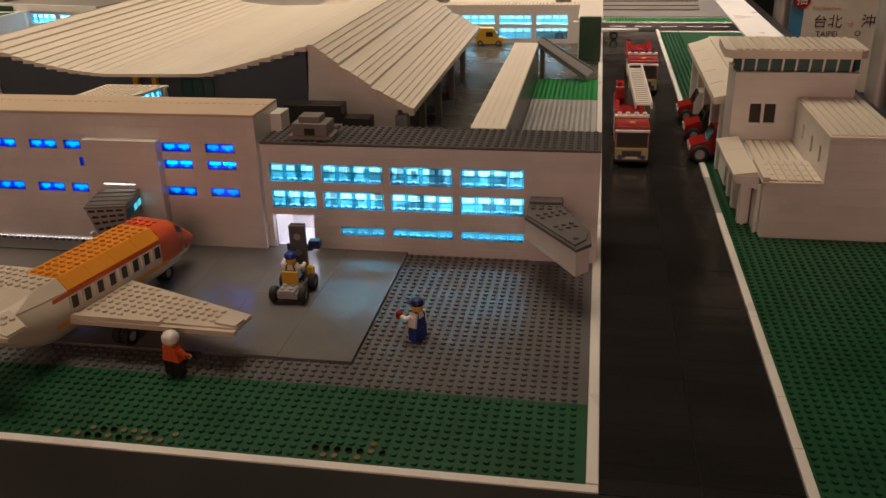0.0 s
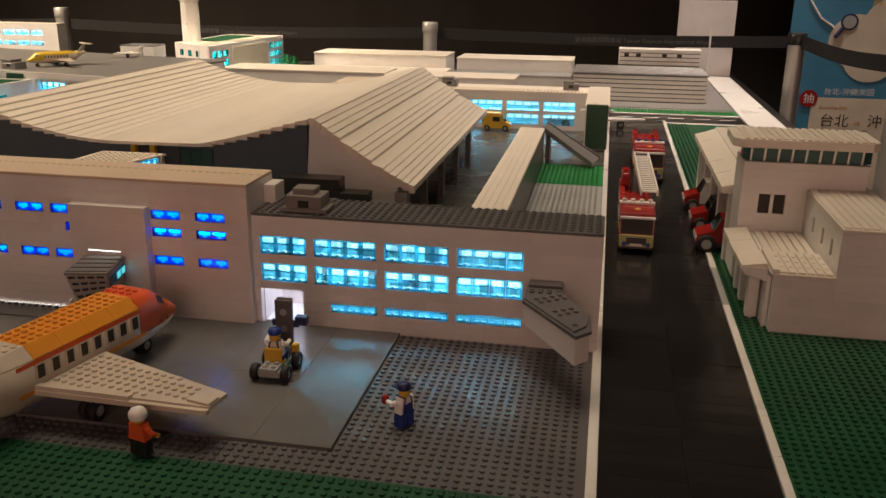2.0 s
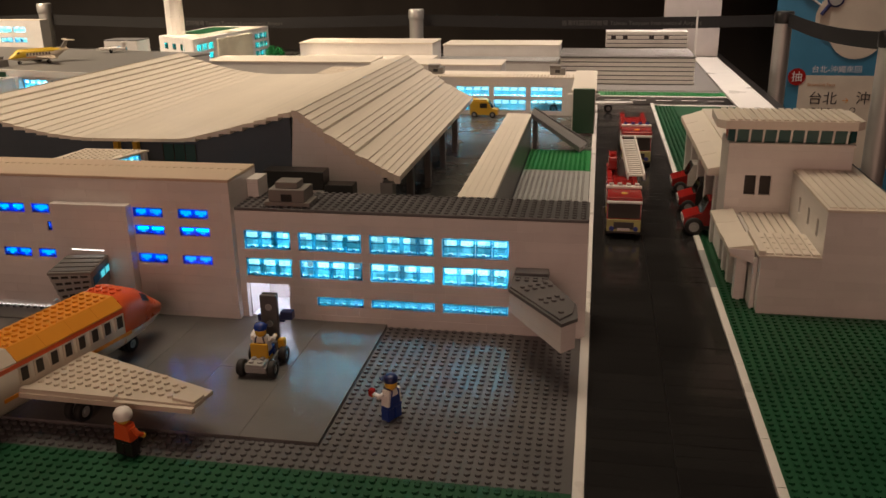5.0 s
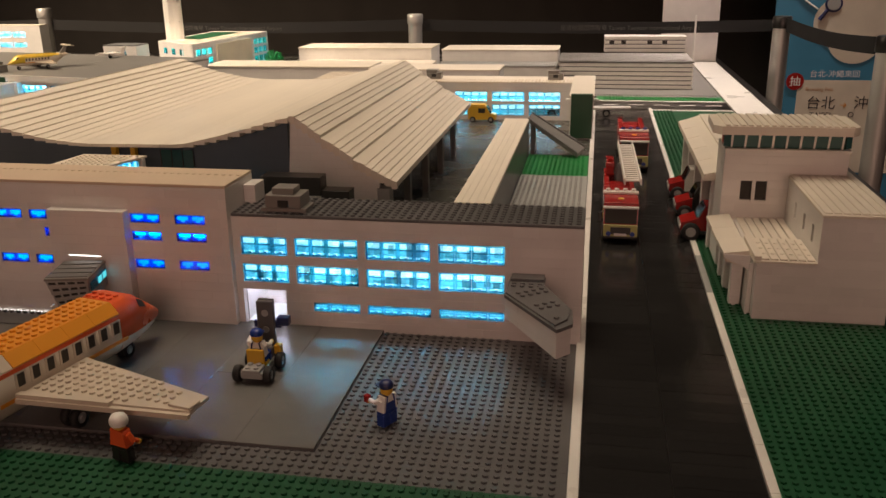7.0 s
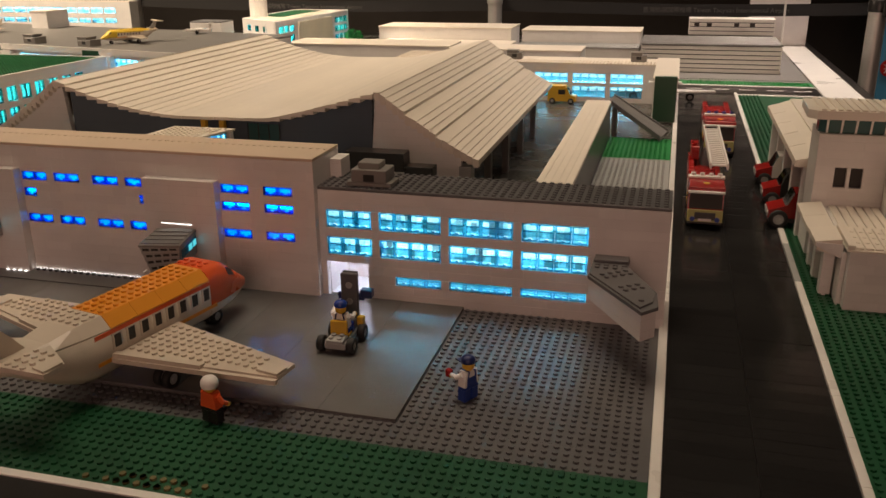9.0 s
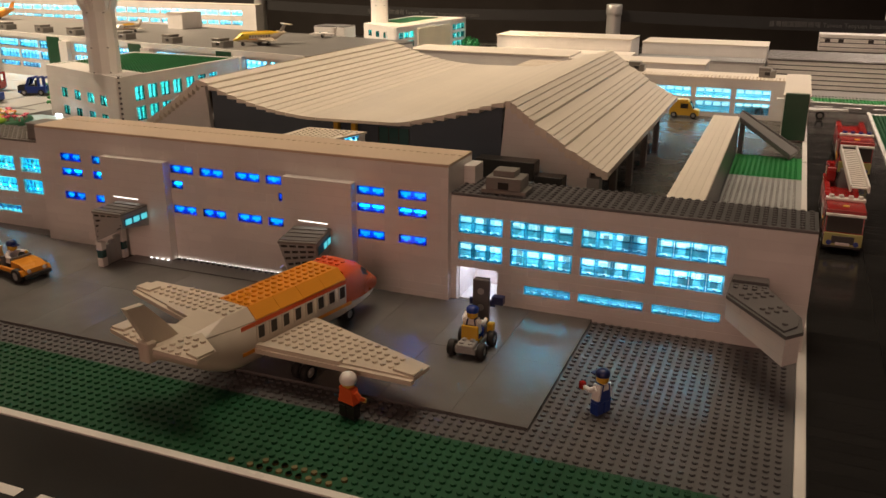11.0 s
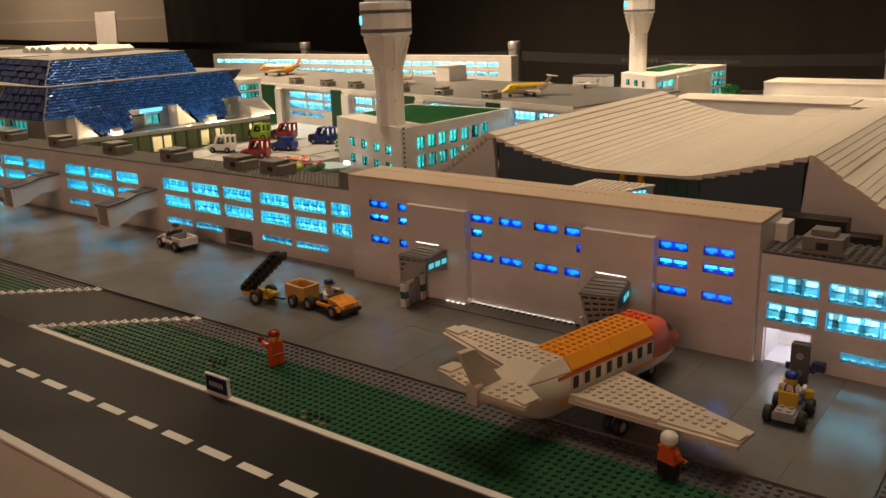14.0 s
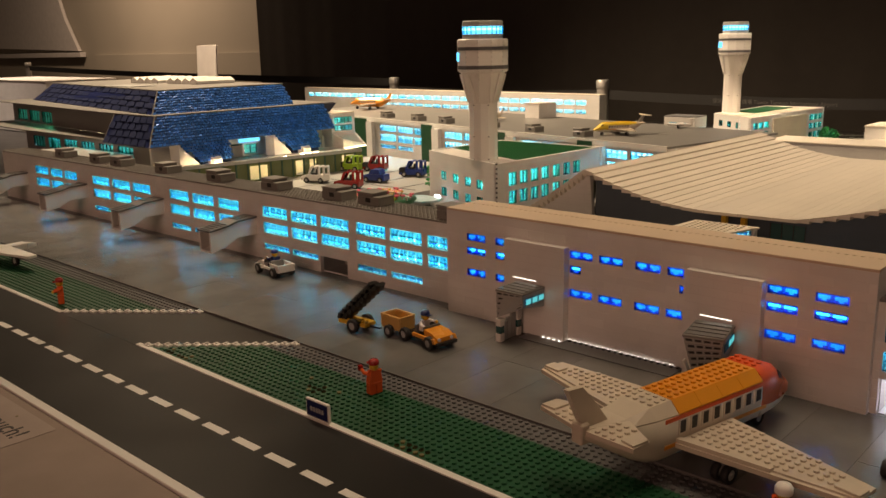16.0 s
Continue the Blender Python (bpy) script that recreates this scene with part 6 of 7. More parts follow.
TANPRINT = material("faded_orange_print", (0.55, 0.30, 0.15), 0.5, bump=0)
ps = thing("poster_stand", "tall blue printed travel poster on a stand", "poster", 112, 292, -95)
part("panel", Shape().box(81.6, 291, -92, 148, 292, 75, 0, 0.1), POSTERBLUE, ps)
part("foot_bar", Shape().box(84, 285, -95, 146, 298, -92, 0, 0.3), STEEL, ps)
face = lambda x, z, y=290.6: pose(x * S, y * S, z * S, 90, 0, 0)
part("card", Shape().box(93.5, 290.7, -44, 146, 290.98, -4.8, 0, 0), POSTERCREAM, ps, "cream ticket-shaped print")
for x_, z_, r_ in ((107.5, 18.6, 10.6), (121, 24, 12), (114, 13, 11), (132, 16, 13)):
    part("cloud", Shape(pose(x_, 290.96, z_, 90, 0, 0)).lathe(0, 0, [(r_, 0), (r_, 0.1 + 0.01 * r_)], 40, 0), POSTERCREAM, ps, "cream cloud shape")
part("badge", Shape(pose(92.2, 290.75, -5.4, 90, 0, 0)).lathe(0, 0, [(3.6, 0), (3.6, 0.2)], 32, 0), RED, ps, "red round badge")
part("lens_ring", Shape(pose(103.9, 290.65, 26.1, 90, 0, 0)).lathe(0, 0, [(3.4, 0), (3.4, 0.2)], 28, 0), NAVY, ps, "printed magnifying glass")
part("lens_glass", Shape(pose(103.9, 290.4, 26.1, 90, 0, 0)).lathe(0, 0, [(2.6, 0), (2.6, 0.1)], 28, 0), LIGHTGREY, ps)
part("lens_handle", Shape().rod((101.6, 290.5, 23.6), (98.9, 290.5, 19.8), 0.8, 8), NAVY, ps)
part("stroke", Shape().rod((85.0, 290.8, 46), (86.0, 290.8, 39.5), 0.4).rod((86.0, 290.8, 39.5), (88.1, 290.8, 34.2), 0.4).rod((88.1, 290.8, 34.2), (92.8, 290.8, 27.5), 0.4).rod((92.8, 290.8, 27.5), (98.0, 290.8, 24.0), 0.4), PAPER, ps, "printed white curve")
lettering("# 在桃園機場", 4.3, YELLOW, face(106.4, 36.9), ps)
lettering("與", 4.0, YELLOW, face(113.6, 33.0), ps)
lettering("台北-沖繩來回", 3.15, PAPER, face(107.7, -3.3), ps)
lettering("抽", 4.6, PAPER, face(92.2, -7.0, 290.45), ps)
lettering("台北", 5.9, INK, face(103.5, -16.4), ps)
lettering("沖", 5.9, INK, face(119.5, -16.2), ps)
lettering("TAIPEI", 3.2, INK, face(103.7, -20.5), ps)
lettering("O", 3.2, INK, face(116.0, -20.2), ps)
lettering("→", 3.4, ORANGE, face(112.6, -16.2), ps)
lettering("Boarding Pass", 2.0, TANPRINT, face(102.3, -9.2), ps)
settle(ps, 112, 292, -95)

# ---------------------------------------------------------------- vehicles
WHEELS = {}


def wheel(parent, x, y, r, w=1.0, hub=LIGHTGREY, turn=0.0):
    """A tyre with its rim, turning about the local y axis."""
    key = (r, w, hub.name)
    if key not in WHEELS:
        t = Shape()
        n = 20
        prof = [(r * 0.55, -w / 2), (r * 0.9, -w / 2), (r, -w / 2 + 0.14), (r, w / 2 - 0.14), (r * 0.9, w / 2), (r * 0.55, w / 2)]
        v = [(a * math.cos(2 * math.pi * i / n), b, a * math.sin(2 * math.pi * i / n)) for a, b in prof for i in range(n)]
        f_ = [(k * n + i, (k + 1) * n + i, (k + 1) * n + (i + 1) % n, k * n + (i + 1) % n) for k in range(len(prof) - 1) for i in range(n)]
        t.add(v, f_, 0, True)
        h = Shape().rod((0, -w / 2 + 0.08, 0), (0, w / 2 - 0.08, 0), r * 0.56, 16).rod((0, -w / 2 - 0.02, 0), (0, w / 2 + 0.02, 0), r * 0.2, 10)
        WHEELS[key] = (t.mesh("tyre", TYRE), h.mesh("rim", hub))
    ty = part("tyre", WHEELS[key][0], None, parent, "", place(x, y, r, turn))
    part("rim", WHEELS[key][1], None, ty)


def loft(sections, mat=0, smooth=True):
    """A skin over cross-sections of equal length, closed at both ends."""
    m = len(sections[0])
    s = Shape()
    s.add([p for sec in sections for p in sec], [(m * k + i, m * k + (i + 1) % m, m * k + m + (i + 1) % m, m * k + m + i) for k in range(len(sections) - 1) for i in range(m)], mat, smooth)
    s.add(list(sections[0]), [tuple(range(m - 1, -1, -1))], mat)
    return s.add(list(sections[-1]), [tuple(range(m))], mat)


def passenger_plane(label, x, y, z, turn, roof, nose, scale=1.0, hull_mat=None, high_tail=False):
    """A brick-built airliner with its nose along local +x."""
    p = thing("passenger_plane", label, "plane", x, y, z, turn)
    p.scale = (scale,) * 3
    W = 3.2
    white = hull_mat or AGEDWHITE
    # lower hull: sections of (x, half width, bottom, top), rounded below
    secs = []
    for rx, hw, b, t in [(-16.0, 0.7, 6.4, 7.1), (-14.5, 1.5, 5.7, 7.1), (-12.5, 2.2, 4.4, 7.05), (-10.2, 2.7, 3.0, 7.0), (-8.2, 3.05, 2.1, 6.97), (-6.6, W, 1.75, 6.95), (9.6, W, 1.9, 6.95)]:
        h = t - b
        secs.append([(rx, -hw * 0.55, b), (rx, hw * 0.55, b), (rx, hw * 0.86, b + min(0.16 * h, 0.7)), (rx, hw, b + min(0.4 * h, 1.6)), (rx, hw, t), (rx, -hw, t), (rx, -hw, b + min(0.4 * h, 1.6)), (rx, -hw * 0.86, b + min(0.16 * h, 0.7))])
    hull = part("hull", loft(secs), white, p)
    secs = []
    for rx, hw, b, t in [(9.61, W - 0.02, 1.92, 3.9), (12.5, 2.85, 2.1, 3.85), (15.0, 2.3, 2.5, 3.7), (17.0, 1.5, 2.85, 3.5), (18.6, 0.6, 3.1, 3.3)]:
        secs.append([(rx, -hw * 0.6, b), (rx, hw * 0.6, b), (rx, hw, b + (t - b) * 0.5), (rx, hw, t), (rx, -hw, t), (rx, -hw, b + (t - b) * 0.5)])
    part("chin", loft(secs), AGEDWHITE, p)
    for sg in (-1, 1):
        part("stripe", Shape().box(-6.9, sg * W, 3.65, 10.5, sg * (W + 0.06), 4.05, 0, 0), ORANGE, hull, "orange stripe")
        part("upper_stripe", Shape().box(-6.9, sg * W, 6.5, 9.6, sg * (W + 0.07), 6.95, 0, 0), nose, hull)
        for i in range(8):
            x0 = -4.6 + 1.86 * i
            fr = part("window_frame", Shape().box(x0 - 0.28, sg * (W - 0.02), 4.75, x0 + 1.13, sg * (W + 0.10), 6.48, 0, 0.06), AGEDWHITE, hull)
            part("pane", Shape().box(x0, sg * (W + 0.06), 4.95, x0 + 0.85, sg * (W + 0.13), 6.32, 0, 0.03), BROWNPANE, fr, "dark window")
    # roof: sloped edge bricks and a studded flat top
    rf = part("roof", Shape().across([(-W - 0.02, 6.97), (W + 0.02, 6.97), (W + 0.02, 7.1), (2.05, 8.3), (-2.05, 8.3), (-W - 0.02, 7.1)], -4.8, 9.58), roof, p)
    tagged(part("studs", Shape().studs([-4.3 + i for i in range(14)], [-1.5, -0.5, 0.5, 1.5], 8.3, 0, 10), roof, rf), kind="stuff")
    for sg in (-1, 1):
        for i in range(4):
            a, b = -4.78 + 3.6 * i, -4.82 + 3.6 * (i + 1)
            part("roof_slope", Shape().add([(a, sg * (W + 0.06), 7.12), (b, sg * (W + 0.06), 7.12), (b, sg * 2.08, 8.33), (a, sg * 2.08, 8.33), (a, sg * (W - 0.2), 7.0), (b, sg * (W - 0.2), 7.0), (b, sg * 1.9, 8.2), (a, sg * 1.9, 8.2)],
                                           [(0, 1, 2, 3), (7, 6, 5, 4), (0, 4, 5, 1), (1, 5, 6, 2), (2, 6, 7, 3), (3, 7, 4, 0)]), roof, rf)
    secs = []
    for rx, hw, b, m_, t in [(9.6, W + 0.02, 3.92, 7.0, 8.3), (12.2, W - 0.1, 3.9, 6.9, 8.3), (13.2, 2.95, 3.87, 6.5, 7.9), (14.5, 2.6, 3.8, 5.8, 6.9), (15.8, 2.2, 3.7, 5.2, 5.9), (17.2, 1.6, 3.5, 4.5, 4.95), (18.3, 0.9, 3.4, 3.9, 4.15), (18.9, 0.4, 3.35, 3.55, 3.65)]:
        secs.append([(rx, -hw, b), (rx, hw, b), (rx, hw, m_), (rx, hw * 0.86, m_ + (t - m_) * 0.62), (rx, hw * 0.6, t), (rx, -hw * 0.6, t), (rx, -hw * 0.86, m_ + (t - m_) * 0.62), (rx, -hw, m_)])
    nz = part("nose", loft(secs), nose, p, "rounded nose of one colour")
    tagged(part("studs", Shape().studs([10.2, 11.2], [-1.5, -0.5, 0.5, 1.5], 8.3, 0, 10), nose, nz), kind="stuff")
    for sg in (-1, 1):
        n2 = Shape().add([(13.1, sg * 3.0, 6.55), (14.55, sg * 2.62, 5.95), (14.35, sg * 2.34, 6.72), (13.15, sg * 2.66, 7.45), (13.1, sg * 2.5, 6.55), (14.55, sg * 2.2, 5.95), (14.35, sg * 1.9, 6.6), (13.15, sg * 2.2, 7.3)],
               [(0, 1, 2, 3), (7, 6, 5, 4), (0, 4, 5, 1), (1, 5, 6, 2), (2, 6, 7, 3), (3, 7, 4, 0)])
        part("cockpit_window", n2, BROWNPANE, nz, "dark windscreen")
    secs = []
    for rx, hw, b, t in [(-4.82, W, 6.96, 8.28), (-8.0, 3.0, 7.0, 8.2), (-11.0, 2.55, 7.05, 7.75), (-13.5, 1.9, 7.1, 7.62), (-15.8, 1.1, 7.1, 7.6)]:
        secs.append([(rx, -hw, b), (rx, hw, b), (rx, hw, b + 0.12), (rx, hw * 0.64, t), (rx, -hw * 0.64, t), (rx, -hw, b + 0.12)])
    tc = part("tail_top", loft(secs, 0, False), roof if high_tail else white, p)
    tagged(part("studs", Shape().studs([-5.4, -6.4, -7.4], [-1.5, -0.5, 0.5, 1.5], 8.2, 0, 8), roof if high_tail else white, tc), kind="stuff")
    for sg in (-1, 1):
        w = Shape().prism([(4.2, sg * W), (1.5, sg * 20.8), (-1.5, sg * 21.0), (-4.6, sg * W)][::sg if sg > 0 else -1], 3.8, 4.2)
        w.box(-1.5, sg * 18.4, 4.21, 0.2, sg * 20.9, 4.5, 0, 0.05)
        wing = part("wing", w, AGEDWHITE, p)
        tagged(part("studs", Shape().studs([-4.0 + i for i in range(8)], [sg * (W + 0.6 + k) for k in range(15)], 4.2, 0, 8,
                                           lambda a, b: -4.2 + 3.1 * (abs(b) - W) / 17.6 < a - 0.3 and a + 0.3 < 4.1 - 2.7 * (abs(b) - W) / 17.6), AGEDWHITE, wing), kind="stuff")
        part("flap", Shape().prism([(-4.65, sg * W), (-1.55, sg * 21.0), (-2.0, sg * 21.0), (-5.3, sg * W)][::1 if sg > 0 else -1], 3.5, 4.0), AGEDWHITE, wing)
        part("wing_step", Shape().prism([(-4.4, sg * W), (-2.6, sg * 13.0), (-3.3, sg * 13.0), (-5.1, sg * W)][::1 if sg > 0 else -1], 4.01, 4.45), AGEDWHITE, wing)
        stb = part("tailplane", Shape().prism([(-10.4, sg * 1.0), (-12.9, sg * 6.3), (-15.3, sg * 6.4), (-16.0, sg * 1.0)][::1 if sg > 0 else -1], 7.15, 7.6).prism([(-12.4, sg * 4.6), (-13.1, sg * 6.3), (-15.2, sg * 6.3), (-15.0, sg * 4.6)][::1 if sg > 0 else -1], 7.61, 7.85), AGEDWHITE, p)
        tagged(part("studs", Shape().studs([-15.3, -14.3, -13.3, -12.3], [sg * (1.8 + k) for k in range(3)], 7.6, 0, 8, lambda a, b: a < -11.0 - 0.45 * (abs(b) - 1.2)), AGEDWHITE, stb), kind="stuff")
        part("strut", Shape().rod((-1.8, sg * 6.8, 0.9), (-1.8, sg * 6.8, 3.8), 0.25), GREY, p)
        wheel(p, -1.8, sg * 6.8 - 0.6, 1.05, 0.8)
        wheel(p, -1.8, sg * 6.8 + 0.6, 1.05, 0.8)
    part("fin", Shape().side([(-15.4, 7.5), (-12.3, 7.6), (-13.6, 9.3), (-15.9, 12.0), (-17.9, 12.1), (-16.2, 8.5)][::-1], -0.35, 0.35), MIDGREY if high_tail else white, p)
    part("tail_stub", Shape().box(-16.4, -0.75, 6.0, -15.2, 0.75, 8.2, 0, 0.15), white, p)
    if high_tail:
        part("top_tailplane", Shape().prism([(-15.6, 0), (-17.0, -7.5), (-19.0, -7.5), (-18.4, 0), (-19.0, 7.5), (-17.0, 7.5)][::-1], 12.11, 12.6), AGEDWHITE, p)
    part("strut", Shape().rod((12.8, 0, 0.9), (12.8, 0, 2.6), 0.3), GREY, p)
    wheel(p, 12.8, -0.6, 0.95, 0.8)
    wheel(p, 12.8, 0.6, 0.95, 0.8)
    return p


passenger_plane("white brick-built airliner with orange roof and red-orange nose", -46.28, -24.22, 0.4, 78.0, ORANGE, REDORANGE)
passenger_plane("small yellow and white airliner parked on the rear deck", -146.9, 129.7, 17.05, 236, LEMON, LEMON, 0.47, None, True)
passenger_plane("small orange and white airliner parked on the rear deck", -305, 172, 17.05, 200, ORANGE, ORANGE, 0.6, ORANGE)
passenger_plane("small white and yellow airliner parked on the rear deck", -214, 149, 17.05, 262, YELLOW, WHITE_PLAIN, 0.34)


def light_plane(x, y, z, turn, span=15.0):
    p = thing("light_plane", "small white aeroplane with straight wings", "plane", x, y, z, turn)
    part("body", Shape().box(-9, -1.1, 1.4, 7, 1.1, 3.2, 0, 0.3).prism([(7, -1.1), (9.5, -0.4), (9.5, 0.4), (7, 1.1)], 1.7, [3.0, 2.4, 2.4, 3.0]), WHITE_PLAIN, p)
    for sg in (-1, 1):
        part("wing", Shape().prism([(2.9, sg * 1.1), (1.3, sg * span), (-0.7, sg * span), (-2.6, sg * 1.1)][::1 if sg > 0 else -1], 2.6, 3.1), WHITE_PLAIN, p)
        wheel(p, 0.2, sg * (span - 7), 1.2, 0.7, LIGHTGREY, 90)
        part("strut", Shape().rod((0.2, sg * (span - 7), 1.2), (0.2, sg * (span - 7), 2.6), 0.2), GREY, p)
    part("fin", Shape().side([(-6, 3.2), (-8.6, 6.4), (-10, 6.4), (-9, 3.2)], -0.3, 0.3), WHITE_PLAIN, p)
    part("tailplane", Shape().prism([(-7.5, -4.5), (-7.0, 0), (-7.5, 4.5), (-9.4, 4.5), (-9.4, -4.5)][::-1], 6.41, 6.8), WHITE_PLAIN, p)
    return p


light_plane(5.0, 160.5, 0.02, 96)
light_plane(-206, -36.5, 0.22, 97)
lp = light_plane(-141, 157, 17.02, 190, 8)
lp.scale = (0.5,) * 3


def figure(label, x, y, z, turn, legs, torso, hat, arm=None, sit=False, vest=None, brim=True, lift=25, held=None):
    """A toy figure as one plain mesh: legs, torso, arms, head and hat; it faces local +x."""
    s = Shape()
    if sit:
        for sg in (-1, 1):
            s.box(-0.4, sg * 0.52 - 0.45, 0.0, 1.5, sg * 0.52 + 0.45, 0.75, 0, 0.08)
            s.box(0.95, sg * 0.52 - 0.45, -0.6, 1.7, sg * 0.52 + 0.45, 0.05, 0, 0.08)
        b = 0.7
    else:
        for sg in (-1, 1):
            s.box(-0.45, sg * 0.52 - 0.47, 0, 0.55, sg * 0.52 + 0.47, 1.35, 0, 0.08)
        s.box(-0.5, -1.0, 1.3, 0.5, 1.0, 1.65, 0, 0.08)
        b = 1.66
    s.across([(-1.0, b), (1.0, b), (0.72, b + 1.6), (-0.72, b + 1.6)], -0.48, 0.48, 1)
    if vest is not None:
        s.across([(-0.72, b + 0.01), (0.72, b + 0.01), (0.6, b + 0.95), (-0.6, b + 0.95)], -0.52, 0.52, 4)
        for sg in (-1, 1):
            s.add([(q, sg * 0.55 - 0.1, b + 0.9) for q in (-0.53, 0.53)] + [(q, sg * 0.4 - 0.1, b + 1.61) for q in (-0.53, 0.53)] + [(q, sg * 0.55 + 0.1, b + 0.9) for q in (-0.53, 0.53)] + [(q, sg * 0.4 + 0.1, b + 1.61) for q in (-0.53, 0.53)],
                  [(0, 2, 6, 4), (1, 5, 7, 3), (2, 3, 7, 6), (0, 4, 5, 1)], 4)
    for sg in (-1, 1):
        a = radians(lift + (20 if sg > 0 else 0))
        sh = (0, sg * 0.92, b + 1.3)
        el = (0.55 * math.sin(a), sg * 1.2, b + 1.3 - 0.75 * math.cos(a))
        ha = (el[0] + 0.75 * math.sin(a + 0.5), sg * 1.15, el[2] - 0.7 * math.cos(a + 0.5))
        s.rod(sh, el, 0.28, 10, 5, 0.26)
        s.rod(el, ha, 0.26, 10, 5, 0.22)
        s.rod(ha, (ha[0] + 0.2, ha[1], ha[2] - 0.2), 0.24, 10, 2)
        if held is not None and sg > 0:
            s.box(ha[0], ha[1] - 0.3, ha[2] - 0.3, ha[0] + 0.6, ha[1] + 0.3, ha[2] + 0.5, 6, 0.1)
    s.lathe(0, 0, [(0.34, b + 1.6), (0.34, b + 1.72), (0.58, b + 1.8), (0.63, b + 1.95), (0.63, b + 2.45), (0.55, b + 2.6)], 16, 2)
    if brim:
        s.lathe(0, 0, [(0.70, b + 2.4), (0.74, b + 2.55), (0.72, b + 2.85), (0.5, b + 3.1), (0.15, b + 3.15)], 16, 3)
        s.prism([(0.45, -0.62), (1.15, -0.45), (1.15, 0.45), (0.45, 0.62)], b + 2.42, b + 2.52, 3)
    else:
        s.lathe(0, 0, [(0.80, b + 2.1), (0.86, b + 2.3), (0.84, b + 2.7), (0.62, b + 3.05), (0.2, b + 3.2)], 16, 3)
    skin = YELLOW
    ob = part("toy_figure", s, [legs, torso, skin, hat, vest or torso, arm or torso, held or torso], None, "", place(x, y, z, turn))
    return tagged(ob, label, "toy figure", "toy figures")


figure("toy figure in blue cap, white shirt and blue overalls", -9.3, -22.0, 0.2, 150, BLUE, WHITE_PLAIN, NAVY, WHITE_PLAIN, vest=BLUE, held=RED, lift=45)
figure("toy figure in white helmet and orange jacket by the grass", -32.1, -32.2, 0.2, 75, BLACK, REDORANGE, WHITE_PLAIN, REDORANGE, brim=False)
figure("toy figure in orange overalls and red cap on the grass", -85.6, -34.0, 0.2, 170, REDORANGE, REDORANGE, RED, REDORANGE, held=RED, lift=70)
figure("toy figure in orange overalls and red cap on the grass", -161.6, -41.8, 0.2, 250, REDORANGE, REDORANGE, RED, REDORANGE, lift=40)


def forklift(x, y, turn):
    v = thing("forklift", "small yellow and grey forklift truck with tall dark mast", "forklift", x, y, 0.4, turn)
    part("chassis", Shape().box(-2.6, -1.2, 0.6, 2.2, 1.2, 1.3, 0, 0.08).box(-2.8, -1.0, 1.3, -0.9, 1.0, 1.75, 0, 0.08).studs([-2.3, -1.4], [-0.5, 0.5], 1.75, 0, 10), LIGHTGREY, v)
    part("seat", Shape().box(-0.9, -1.0, 1.3, 0.6, 1.0, 1.65, 0, 0.08).box(-1.1, -1.0, 1.65, -0.75, 1.0, 3.4, 0, 0.1), YELLOW, v, "yellow seat")
    part("dashboard", Shape().box(1.5, -1.0, 1.3, 2.2, 1.0, 2.5, 0, 0.1), GREY, v)
    part("steering_wheel", Shape(pose(1.2, 0, 2.7, 0, 50, 0)).lathe(0, 0, [(0.55, 0), (0.6, 0.08), (0.55, 0.16)], 16, 0), BLACK, v)
    for sg in (-1, 1):
        part("front_arm", Shape().box(1.9, sg * 1.45 - 0.4, 1.6, 2.7, sg * 1.45 + 0.4, 2.7, 0, 0.1), YELLOW, v)
        wheel(v, -1.9, sg * 1.75, 0.95, 0.8)
        wheel(v, 1.8, sg * 1.75, 0.95, 0.8)
    part("mast", Shape().box(2.75, -1.0, 0.5, 3.3, 1.0, 7.6, 0, 0.08).box(3.31, -0.9, 6.9, 3.6, 0.9, 7.7, 0, 0.05), GREY, v, "tall dark grey mast")
    for k in range(3):
        part("mast_boss", Shape().rod((2.68, 0, 2.2 + 2 * k), (2.78, 0, 2.2 + 2 * k), 0.4, 14), LIGHTGREY, v)
    part("carriage", Shape().box(3.31, -1.6, 4.2, 3.7, 1.6, 5.0, 0, 0.06).box(3.0, -2.6, 4.6, 4.0, -1.2, 5.6, 0, 0.08), NAVY, v, "dark blue load carriage")
    for sg in (-1, 1):
        part("fork", Shape().box(3.7, sg * 0.8 - 0.2, 4.2, 6.0, sg * 0.8 + 0.2, 4.4, 0, 0.03), GREY, v)
    return v


forklift(-25.9, -13.8, 91)
figure("toy driver in blue cap, white shirt and dark overalls", -25.9, -13.9, 2.1, 91, BLUE, WHITE_PLAIN, BLUE, WHITE_PLAIN, sit=True, vest=NAVY, lift=70)


